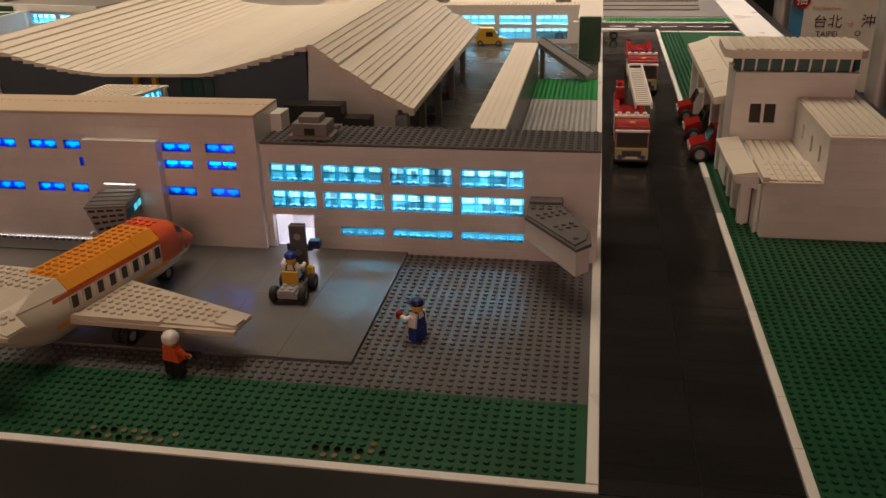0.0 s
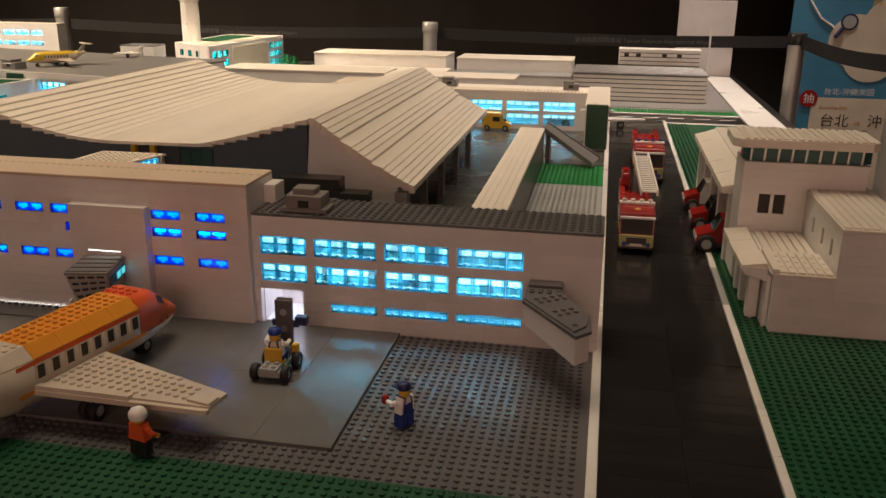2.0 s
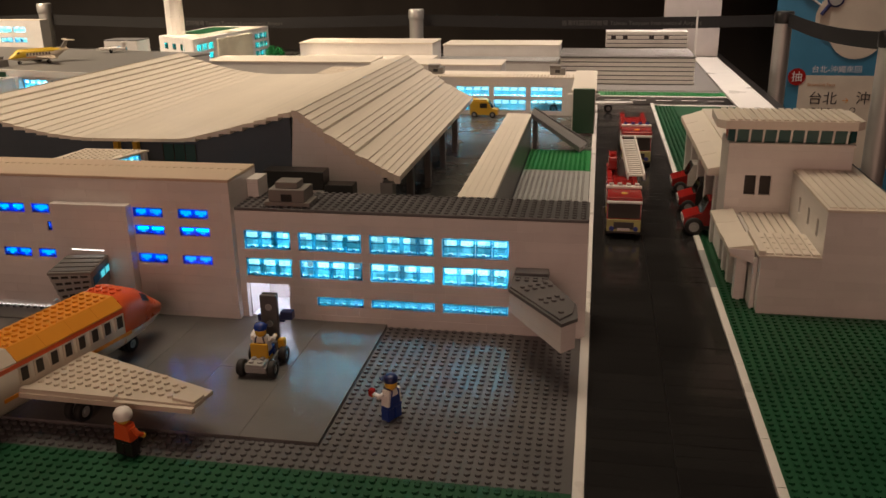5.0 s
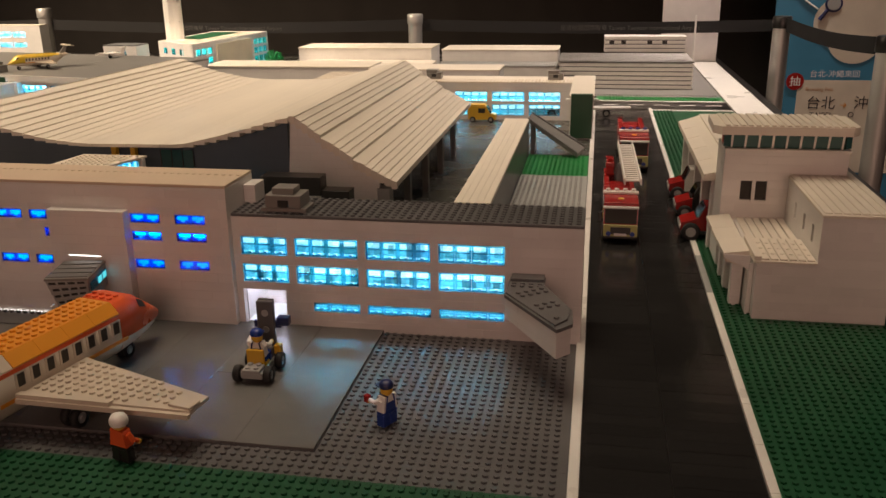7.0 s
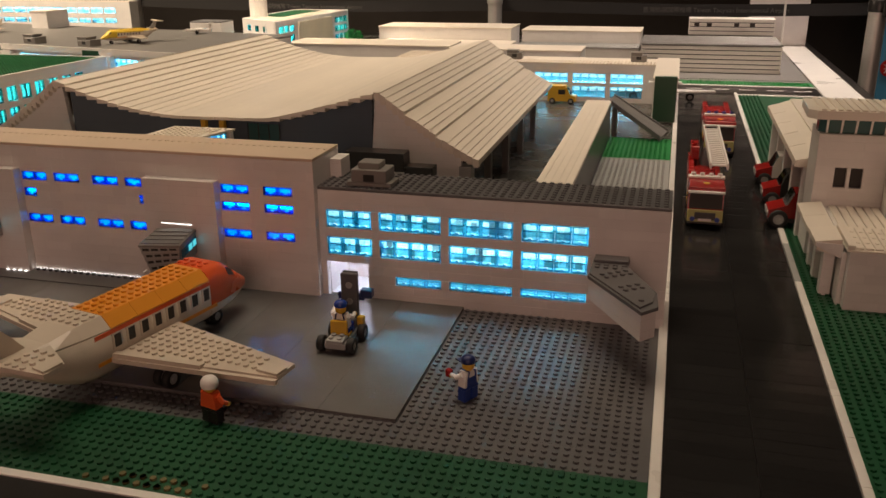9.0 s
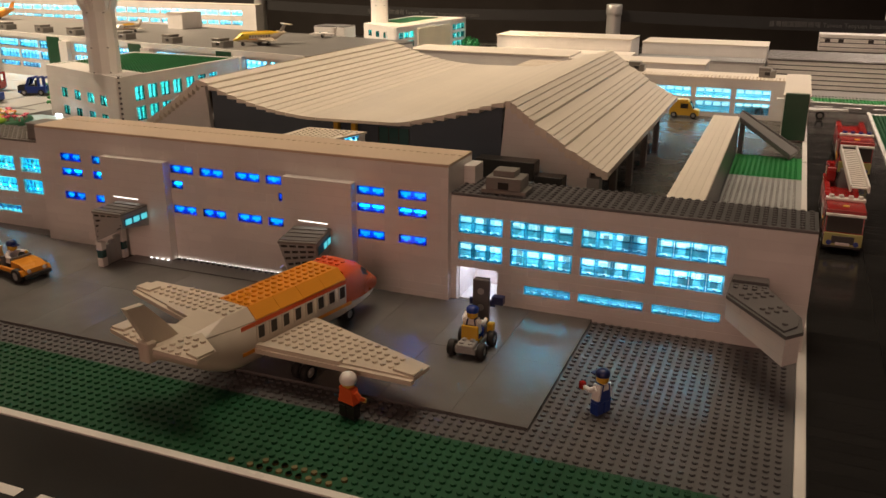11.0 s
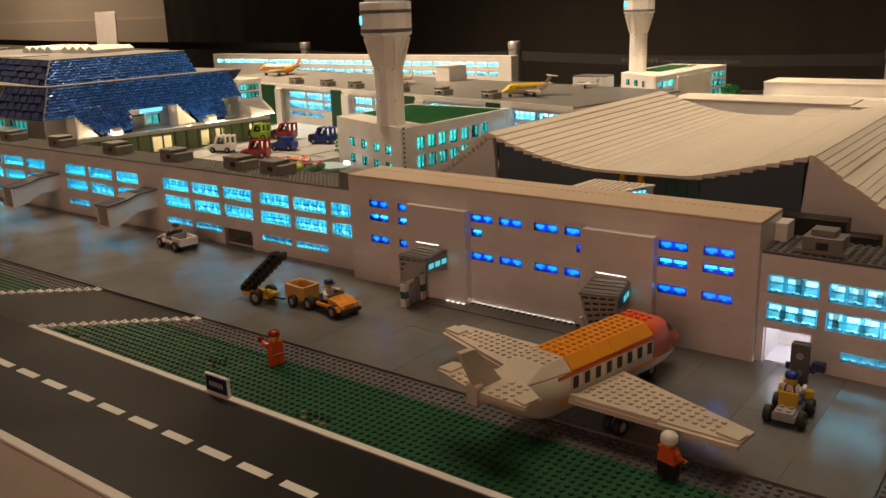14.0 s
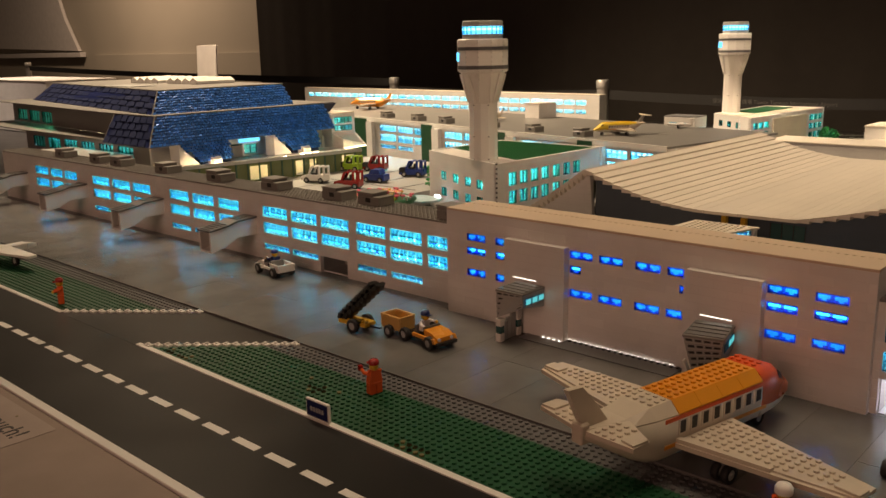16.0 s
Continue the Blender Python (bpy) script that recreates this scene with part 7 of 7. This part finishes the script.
def buggy(name, label, x, y, turn, body, bed=True):
    """An open four-wheeled toy truck, front along local +x."""
    v = thing(name, label, "toy truck", x, y, 0.4, turn)
    part("chassis", Shape().box(-4.6, -1.5, 0.7, 4.4, 1.5, 1.2, 0, 0.08), BLACK, v)
    part("bonnet", Shape().side([(1.4, 1.21), (4.4, 1.21), (4.4, 2.0), (3.2, 2.55), (1.4, 2.75)], -1.7, 1.7), body, v)
    for sg in (-1, 1):
        part("front_wing", Shape().side([(1.6, 1.21), (1.8, 1.9), (4.2, 1.9), (4.5, 1.3), (4.5, 1.21)], sg * 1.71, sg * 2.2), body, v)
        part("sill", Shape().box(-1.3, sg * 1.5, 1.21, 1.39, sg * 1.95, 1.75, 0, 0.06), body, v)
        wheel(v, 3.0, sg * 2.0, 1.05, 0.9)
        wheel(v, -3.0, sg * 2.0, 1.05, 0.9)
        part("headlight", Shape().rod((4.4, sg * 1.2, 1.7), (4.52, sg * 1.2, 1.7), 0.28, 12), PAPER, v)
    part("bumper", Shape().box(4.4, -2.0, 0.8, 4.9, 2.0, 1.35, 0, 0.08), BLACK, v)
    part("dashboard", Shape().box(1.1, -1.6, 2.4, 1.38, 1.6, 3.1, 0, 0.06), GREY, v)
    part("steering_wheel", Shape(pose(0.8, 0.5, 2.9, 0, 55, 0)).lathe(0, 0, [(0.5, 0), (0.55, 0.07), (0.5, 0.14)], 14, 0), BLACK, v)
    part("seat", Shape().box(-1.2, -1.5, 1.21, -0.7, 1.5, 3.0, 0, 0.08), GREY, v)
    if bed:
        part("bed", Shape().box(-4.8, -1.9, 1.21, -1.25, 1.9, 1.6, 0, 0.05).box(-4.8, -1.9, 1.6, -1.25, -1.6, 2.7, 0, 0.05).box(-4.8, 1.6, 1.6, -1.25, 1.9, 2.7, 0, 0.05).box(-4.8, -1.6, 1.6, -4.5, 1.6, 2.7, 0, 0.05), body, v)
    return v


buggy("buggy", "orange open toy truck with black bumper pulling a trailer", -93.6, -15.3, -8, ORANGE, False)
figure("toy driver in blue cap with pale shirt", -93.9, -15.3, 1.7, -8, BLACK, PAPER, NAVY, PAPER, sit=True, lift=60)
tr = thing("trailer", "tan-yellow box trailer on two wheels", "trailer", -99.9, -15.3, 0.4, -4)
tr.scale = (0.88, 0.9, 0.9)
TANORANGE = material("tan_orange_plastic", (0.60, 0.36, 0.11), 0.3)
part("box", Shape().box(-2.6, -1.8, 1.3, 2.6, 1.8, 1.65, 0, 0.05).box(-2.6, -1.8, 1.65, 2.6, -1.45, 3.6, 0, 0.06).box(-2.6, 1.45, 1.65, 2.6, 1.8, 3.6, 0, 0.06).box(-2.6, -1.44, 1.65, -2.25, 1.44, 3.6, 0, 0.06).box(2.25, -1.44, 1.65, 2.6, 1.44, 3.6, 0, 0.06), TANORANGE, tr)
part("rim", Shape().box(-2.7, -1.9, 3.61, 2.7, -1.45, 3.8, 0, 0.05).box(-2.7, 1.45, 3.61, 2.7, 1.9, 3.8, 0, 0.05).box(-2.7, -1.44, 3.61, -2.3, 1.44, 3.8, 0, 0.05).box(2.3, -1.44, 3.61, 2.7, 1.44, 3.8, 0, 0.05), TANORANGE, tr)
for sg in (-1, 1):
    wheel(tr, 0, sg * 2.2, 1.1, 0.8)
part("axle", Shape().rod((0, -2.2, 1.1), (0, 2.2, 1.1), 0.22), BLACK, tr)
part("drawbar", Shape().box(2.7, -0.3, 1.2, 4.0, 0.3, 1.5, 0, 0.05), BLACK, tr)
cv = thing("belt_loader", "yellow cart with a raised black stepped conveyor belt", "belt loader", -106.6, -17.8, 0.4, 6)
part("deck", Shape().box(-3.2, -1.3, 1.0, 2.6, 1.3, 1.6, 0, 0.06).studs([-2.5, -1.5, 0.5, 1.5], [-0.6, 0.6], 1.6, 0, 8), YELLOW, cv)
part("hitch", Shape().box(2.6, -0.25, 0.9, 4.8, 0.25, 1.2, 0, 0.04), BLACK, cv)
for sg in (-1, 1):
    wheel(cv, 0.4, sg * 1.75, 1.15, 0.8)
beltm = pose(-2.6, 0, 1.7, 0, -41, 0)
bl_ = part("conveyor", Shape(beltm).box(-0.6, -0.9, -0.2, 9.4, 0.9, 0.3, 0, 0.1), BLACK, cv, "black conveyor belt")
link_ = Shape().across([(-1.1, -0.1), (1.1, -0.1), (1.1, 0.45), (0.5, 0.75), (-0.5, 0.75), (-1.1, 0.45)], 0.0, 0.95)
link_m = link_.mesh("track_link", BLACK)
for i in range(8):
    k = beltm.copy()
    k.translation = k.translation * S
    part("track_link", link_m, None, bl_, "", k @ pose((-0.5 + 1.25 * i) * S, 0, 0.3 * S, 0, -30, 0))
    part("track_link", link_m, None, bl_, "", k @ pose((0.4 + 1.25 * i) * S, 0, -0.2 * S, 180, -30, 0))
buggy("pickup", "white open toy pickup parked by the terminal wing", -146.6, -4.4, 172, WHITE_PLAIN)
figure("toy driver in blue cap in the white pickup", -146.4, -4.4, 1.7, 172, BLACK, NAVY, BLUE, NAVY, sit=True, lift=60)


def fire_engine(x, y, turn, ladder=True):
    """A toy fire engine, its cab facing local +x."""
    v = thing("fire_engine", "red toy fire engine with " + ("white roof ladder and trim" if ladder else "white trim and blue lights"), "fire engine", x, y, 0.02, turn, "fire engines")
    part("chassis", Shape().box(-27, -2.6, 0.9, 3.6, 2.6, 1.6, 0, 0.1), BLACK, v)
    cab = part("cab", Shape().side([(-3.2, 1.61), (3.4, 1.61), (3.4, 3.4), (3.0, 3.5), (2.6, 6.2), (-3.2, 6.2)], -2.7, 2.7), RED, v)
    part("windscreen", Shape().side([(3.02, 3.5), (2.62, 6.1), (2.85, 6.15), (3.45, 3.45)], -2.5, 2.5), BROWNPANE, cab, "dark wide windscreen")
    part("front_panel", Shape().box(3.41, -2.7, 1.3, 3.75, 2.7, 3.3, 0, 0.08), PALEYELLOW, cab, "yellow-green front panel")
    part("grille", Shape().box(3.76, -1.6, 1.7, 3.86, 1.6, 2.9, 0, 0.03), BLACK, cab)
    part("plate_bar", Shape().box(3.87, -1.0, 1.5, 3.93, 1.0, 1.9, 0, 0), PAPER, cab)
    for sg in (-1, 1):
        part("headlight", Shape().rod((3.76, sg * 1.9, 1.8), (3.92, sg * 1.9, 1.8), 0.4, 12), BLUE, cab)
        part("side_glass", Shape().box(-0.6, sg * 2.71, 3.6, 2.2, sg * 2.78, 5.8, 0, 0), SMOKE, cab)
    part("cab_roof", Shape().box(-3.3, -2.8, 6.21, 3.2, 2.8, 6.9, 0, 0.12), RED, v)
    part("roof_crest", Shape().rod((0.8, 0, 6.9), (0.8, 0, 6.98), 0.5, 16), YELLOW, v)
    part("visor", Shape().box(2.7, -2.8, 5.9, 3.6, 2.8, 6.3, 0, 0.08), WHITE_PLAIN, v)
    lb_ = part("light_bar", Shape().box(-3.0, -2.9, 6.91, -2.0, 2.9, 7.4, 0, 0.1), WHITE_PLAIN, v, "white roof bar")
    for k in range(4):
        part("lamp", Shape().rod((-2.5, -2.1 + 1.4 * k, 7.4), (-2.5, -2.1 + 1.4 * k, 7.8), 0.38, 12), WHITE_PLAIN if ladder else BLUE, lb_)
    part("body", Shape().box(-27, -2.7, 1.61, -3.4, 2.7, 4.6, 0, 0.1).box(-27, -2.7, 4.6, -3.8, -1.7, 5.6, 0, 0.1).box(-27, 1.7, 4.6, -3.8, 2.7, 5.6, 0, 0.1), RED, v)
    for sg in (-1, 1):
        part("locker", Shape().box(-12.6, sg * 2.71, 2.1, -8.0, sg * 2.8, 4.2, 0, 0.02), LIGHTGREY, v)
        part("trim", Shape().box(-7.6, sg * 2.71, 2.1, -3.8, sg * 2.8, 3.0, 0, 0.02), YELLOW, v)
        for xx in (1.2, -17.0, -22.4):
            wheel(v, xx, sg * 2.4, 1.3, 1.0)
    if ladder:
        m = pose(-32.5, 1.3, 8.6, 0, 2.0, 1.5)
        part("crane_arm", Shape().box(-27, -2.4, 5.61, -21, -0.9, 8.0, 0, 0.15).rod((-22, -1.65, 8.0), (-22, -1.65, 8.6), 0.45, 12), RED, v)
        part("cab_mirror", Shape().rod((3.2, -2.8, 5.6), (3.8, -3.3, 5.2), 0.12).box(3.6, -3.6, 3.9, 3.85, -3.15, 5.3, 0, 0.05), BLACK, cab)
        part("turntable", Shape().lathe(-22, 1.0, [(1.8, 4.61), (1.8, 5.4), (1.2, 7.7)], 18, 0), GREY, v)
        ld = part("ladder", Shape(m).box(-1, -1.5, 0, 27, -1.2, 1.2, 0, 0.06).box(-1, 1.2, 0, 27, 1.5, 1.2, 0, 0.06), WHITE_PLAIN, v, "white ladder")
        for k in range(20):
            part("rung", Shape(m).box(-0.6 + 1.35 * k, -1.19, 0.2, -0.0 + 1.35 * k, 1.19, 0.5, 0, 0.05), WHITE_PLAIN, ld)
    else:
        part("rear_bar", Shape().box(-7.5, -2.9, 5.61, -6.5, 2.9, 6.2, 0, 0.1), RED, v)
    return v


fire_engine(14.6, 43.6, -90)
fe = fire_engine(18.4, 95, -90, False)
fe.scale = (1.12,) * 3


def nose_truck(x, y, turn, style):
    """A small red emergency truck backed into the station."""
    v = thing("rescue_truck", ["red toy rescue truck with big wheels", "red and black toy truck with open hood", "red and white toy truck with striped flank"][style], "toy truck", x, y, 0.02, turn, "station trucks")
    part("chassis", Shape().box(-2.1, -2.3, 0.9, 3.0, 2.3, 1.6, 0, 0.08), BLACK, v)
    part("bonnet", Shape().side([(0.4, 1.61), (3.2, 1.61), (3.2, 2.9), (0.4, 3.8)], -2.3, 2.3), RED, v)
    part("cabin", Shape().side([(-2.1, 1.61), (0.38, 1.61), (0.38, 3.7), (-0.6, 5.8), (-2.1, 5.8)], -2.2, 2.2), [RED, BLACK, WHITE_PLAIN][style], v)
    part("windscreen", Shape().side([(0.40, 3.75), (-0.58, 5.7), (-0.3, 5.8), (0.75, 3.7)], -2.0, 2.0), SMOKE, v)
    part("grille", Shape().box(3.21, -1.6, 1.7, 3.35, 1.6, 2.7, 0, 0.03), LIGHTGREY, v)
    for sg in (-1, 1):
        wheel(v, 1.6, sg * 2.3, 1.5 if style == 0 else 1.25, 1.1)
        part("headlight", Shape().rod((3.2, sg * 1.9, 2.4), (3.36, sg * 1.9, 2.4), 0.3, 10), PAPER, v)
    return v


nose_truck(27.6, 46.0, 180, 0)
nose_truck(27.8, 58.6, 180, 1)
nose_truck(27.6, 72.0, 180, 2)
yc = thing("yellow_van", "yellow toy van with dark windows on the rear forecourt", "toy van", -22.5, 151, 0.02, 0)
yc.scale = (0.66,) * 3
part("body", Shape().side([(-6, 1.2), (6.2, 1.2), (6.2, 3.4), (3.6, 4.0), (2.0, 7.0), (-6, 7.0)], -2.6, 2.6), YELLOW, yc)
for sg in (-1, 1):
    part("side_window", Shape().box(-1.5, sg * 2.61, 4.2, 1.6, sg * 2.68, 6.2, 0, 0), BLACK, yc)
    wheel(yc, 4, sg * 2.3, 1.3, 1.0)
    wheel(yc, -4, sg * 2.3, 1.3, 1.0)
part("roof_box", Shape().box(-5.6, -2.4, 7.01, 1.5, 2.4, 7.8, 0, 0.15), YELLOW, yc)
part("windscreen", Shape().side([(3.62, 4.02), (2.02, 6.98), (2.3, 7.0), (3.95, 4.02)], -2.3, 2.3), SMOKE, yc)


def toy_car(label, x, y, turn, mat, tall=True, dark=False):
    v = thing("toy_car", label, "toy car", x, y, 4.17, turn, "cars in the car park")
    v.scale = (0.78,) * 3
    part("body", Shape().side([(-5, 1.0), (5.4, 1.0), (5.4, 2.8), (2.6, 3.4), (-5, 3.4)], -2.3, 2.3), mat, v)
    if tall:
        prof = [(1.9, 3.41), (2.6, 3.41), (1.3, 6.5), (0.4, 6.85), (-0.6, 6.85), (-0.6, 6.2), (0.5, 6.1)]
        part("cabin_frame", Shape().side(prof, -2.2, -1.6).side(prof, 1.6, 2.2).box(-0.6, -1.59, 6.2, 0.4, 1.59, 6.85, 0, 0.1), mat, v)
        part("seat", Shape().box(-1.2, -1.7, 3.41, 1.2, 1.7, 4.0, 0, 0.1).box(-1.4, -1.6, 3.41, -0.8, 1.6, 5.6, 0, 0.15), BLACK, v, "black seat")
        for xx in (-2.4, -4.6):
            part("roll_bar", Shape().box(xx - 0.5, -2.2, 3.41, xx + 0.3, -1.5, 6.8, 0, 0.1).box(xx - 0.5, 1.5, 3.41, xx + 0.3, 2.2, 6.8, 0, 0.1).box(xx - 0.5, -2.2, 6.2, xx + 0.3, 2.2, 6.85, 0, 0.1), mat, v)
    else:
        part("cabin", Shape().side([(-3.2, 3.41), (2.2, 3.41), (0.8, 5.3), (-2.6, 5.3)], -2.0, 2.0), mat, v)
    part("windscreen", Shape().side([(2.42, 3.42), (1.22, 6.2), (1.5, 6.2), (2.75, 3.42)] if tall else [(2.22, 3.42), (0.82, 5.2), (1.1, 5.2), (2.55, 3.42)], -1.9, 1.9), SMOKE, v)
    if dark:
        part("bonnet", Shape().side([(2.7, 2.4), (5.45, 1.6), (5.45, 3.5), (4.6, 4.0), (2.7, 4.1)], -2.34, 2.34), BLACK, v, "dark bonnet")
    part("front_grille", Shape().box(5.41, -2.1, 0.9, 5.7, 2.1, 2.2, 0, 0.08), BLACK, v, "dark front bumper")
    part("chassis", Shape().box(-4.6, -1.9, 0.5, 5.0, 1.9, 0.99, 0, 0.05), BLACK, v)
    for sg in (-1, 1):
        part("headlight", Shape().box(5.41, sg * 1.5 - 0.4, 2.25, 5.55, sg * 1.5 + 0.4, 2.7, 0, 0.04), PAPER, v, "pale headlight")
        wheel(v, 3.2, sg * 2.1, 1.15, 0.9)
        wheel(v, -3.2, sg * 2.1, 1.15, 0.9)
    return v


toy_car("white toy jeep in the car park", -215.9, 64.0, 200, WHITE_PLAIN)
toy_car("red toy jeep in the car park", -198.4, 62.2, 205, RED)
toy_car("lime green toy jeep in the car park", -226.4, 87.8, 200, LIME, True, True)
toy_car("red toy jeep with dark front in the car park", -218.8, 92.5, 200, RED, True, True)
toy_car("blue toy saloon car in the car park", -200.8, 75.4, 195, BLUE, False)
toy_car("dark blue toy jeep in the car park", -199.3, 90.6, 200, BLUE, True, True)

# ---------------------------------------------------------------- small things
pond = thing("pond", "pale blue plastic pond beside the flower bed", "pond", -167.0, 60.0, 4.17)
part("water", Shape().prism([(-6.5, -1.5), (-3.0, -4.0), (3.5, -3.5), (6.0, 0.5), (4.5, 4.5), (-3.5, 5.0), (-6.8, 2.0)], 0.0, 0.45), material("pale_blue_plastic", (0.50, 0.68, 0.74), 0.12, bump=0.05), pond)
# glowing box added for light that leaks out at the tower block's foot
part("foot_light", Shape().box(0.5, 5.2, 0, 2.6, 5.5, 0.9, 0, 0.1), LEDSOFT, pond, "cool white glow of light leaking at the block's foot")
gd = thing("flower_bed", "flower bed with pink and yellow flowers round a green lawn", "flower bed", -174.5, 53.0, 4.17)
part("lawn", Shape().lathe(0, 0, [(9.5, 0), (9.3, 0.8), (8.0, 1.1)], 28, 0), GREEN, gd)
part("lime_bush", Shape().lathe(3.5, -3.5, [(3.6, 1.1), (3.9, 1.6), (3.0, 2.2), (1.0, 2.5)], 18, 0), LIME, gd)
fl = random.Random(3)
for k, m_ in enumerate((material("pink_flower", (0.75, 0.12, 0.2), 0.4), YELLOW, PAPER)):
    s = Shape()
    for i in range((60, 26, 16)[k]):
        a, r_ = fl.uniform(0, 6.28), fl.uniform(2.5, 9.6)
        x_, y_ = r_ * math.cos(a), r_ * math.sin(a)
        for j in range(5):
            s.rod((x_, y_, 1.9), (x_ + 0.6 * math.cos(1.256 * j), y_ + 0.6 * math.sin(1.256 * j), 2.2), 0.26, 5, 0, 0.2)
        s.rod((x_, y_, 1.0), (x_, y_, 2.0), 0.12, 5)
    tagged(part("flower_cluster", s, m_, gd), kind="stuff")
hd = thing("hedge", "clumpy green plastic plants along the block", "plants", -180, 89.7, 4.17)
s = Shape()
for i in range(90):
    x_, y_, z_ = fl.uniform(-26, 3), fl.uniform(8, 14), 0
    for j in range(4):
        a = fl.uniform(0, 6.28)
        s.rod((x_, y_, 0), (x_ + 0.8 * math.cos(a), y_ + 0.8 * math.sin(a), fl.uniform(0.8, 2.2)), 0.12, 4, 0, 0.3)
tagged(part("leaf_clumps", s, LEAF, hd), kind="stuff")


def pine(x, y, z, h):
    t = thing("toy_pine", "dark green plastic toy pine tree", "tree", x, y, z, 0, "toy trees")
    part("trunk", Shape().rod((0, 0, 0), (0, 0, h * 0.9), 0.35, 8, 0, 0.15), TAN, t)
    s = Shape()
    for k in range(7):
        zz, r_ = h * (0.12 + 0.125 * k), h * 0.26 * (1 - k / 7.6)
        for j in range(9):
            a = 0.7 * j + 0.35 * k
            s.rod((0, 0, zz + 0.5), (r_ * math.cos(a), r_ * math.sin(a), zz), 0.18, 5, 0, 0.34)
    part("crown", s, LEAF, t)
    return t


pine(-178.6, 78, 4.17, 10)
pine(-178.6, 90, 4.17, 7.5)
bush = thing("bush", "green plastic bush at the far block's corner", "plants", -131, 272, 0.02)
s = Shape()
for i in range(60):
    a, b = fl.uniform(0, 6.28), fl.uniform(0.2, 1.2)
    s.rod((fl.uniform(-4, 4), fl.uniform(-3, 3), 0), (5 * math.cos(a) * math.cos(b), 4 * math.sin(a) * math.cos(b), 9 * math.sin(b)), 0.2, 5, 0, 0.5)
tagged(part("leaf_clump", s, LEAF, bush), kind="stuff")

sg = thing("street_sign", "small dark blue sign board with white frame on the kerb", "sign", -84.9, -44.2, 0.14, 0)
part("board", Shape().box(-2.15, -0.2, 0.1, 2.15, 0.2, 2.5, 0, 0.05), WHITE_PLAIN, sg, "white frame")
part("face", Shape().box(-1.95, -0.26, 0.3, 1.95, -0.19, 2.3, 0, 0), NAVY, sg, "dark blue face")
for i in range(5):
    part("print_bar", Shape().box(-1.3 + 0.54 * i, -0.29, 1.0, -0.9 + 0.54 * i, -0.255, 1.6, 0, 0), LIGHTGREY, sg)

nt = thing("notice", "white notice sheet lying on the table ledge", "notice", -118, -76, -0.28)
part("sheet", Shape().box(-30, -14, 0, 9.5, 9.5, 0.06, 0, 0.01), material("worn_notice_paper", (0.36, 0.29, 0.26), 0.7, dirt=0.06), nt)
lettering("touch!", 3.6, INK, pose(3.3 * S, 4.6 * S, 0.08 * S, 0, 0, 0), nt)
for i in range(10):
    part("blot", Shape().lathe(fl.uniform(-4, 8), fl.uniform(-4, 8), [(0.2, 0.07), (0.2, 0.1)], 8, 0), TAN, nt)

# wear: dull tan stains on the grass plates
for x_, y_, w_, d_ in ((-93, -38, 3.0, 1.2), (-122, -43, 3.4, 0.8), (-71, -42.4, 3.0, 0.8), (-34, -42.6, 5, 0.9), (-12, -42.4, 3.5, 0.7)):
    s = Shape()
    for i in range(int(w_ * 7)):
        xx, yy = round(x_ + fl.gauss(0, w_ / 2)) + 0.5, max(-42.9, round(y_ + fl.gauss(0, d_ / 2)) + 0.1)
        s.studs([xx], [yy], 0, 0, 8, None, 0.315, 0.222)
    tagged(part("stained_studs", s, STAIN), "tan discoloured studs on the green plate", "stain", kind="stuff")

# ---------------------------------------------------------------- bricks of the nearest walls
def laid(building, wall, a, b, z0, z1, holes, seed):
    """Lays bricks as parts of a building's wall."""
    target = [c for c in building.children if c.name.split(".")[0] == wall][0]
    brick_face(target, a, b, z0, z1, holes, seed, (building.matrix_basis @ target.matrix_basis).inverted())


laid(east, "front_wall", (-34, 0.0), (9.2, 0.0), 0.0, 14.5, [(h[0] + 34, h[1] + 34, h[2], h[3]) for h in holes_east], 5)
laid(mainb, "front_wall", (-102, -1.0), (-34, -1.0), 0.0, 18.2, [(h[0] + 102, h[1] + 102, h[2], h[3]) for h in mh] + [(13.3, 25.0, 0, 15.2), (44.4, 55.0, 0, 15.2)], 6)
laid(lw, "front_wall", (-204, 3.0), (-102.1, 3.0), 0.0, 14.6, [(h[0] + 204, h[1] + 204, h[2], h[3]) for h in lh if h[0] > -204], 7)
laid(f, "low_front", (30.6, 11.2), (37.75, 11.2), 0.0, 7.6, (), 8)
laid(f, "side_block_front", (37.75, 11.2), (46.6, 11.2), 0.0, 13.7, (), 9)
laid(f, "tower_front", (28.6, 32.0), (45.6, 32.0), 7.2, 17.9, [(2.6, 4.2, 10.2, 13.1), (4.7, 6.3, 10.2, 13.1), (9.2, 17.0, 0, 14.2)], 10)
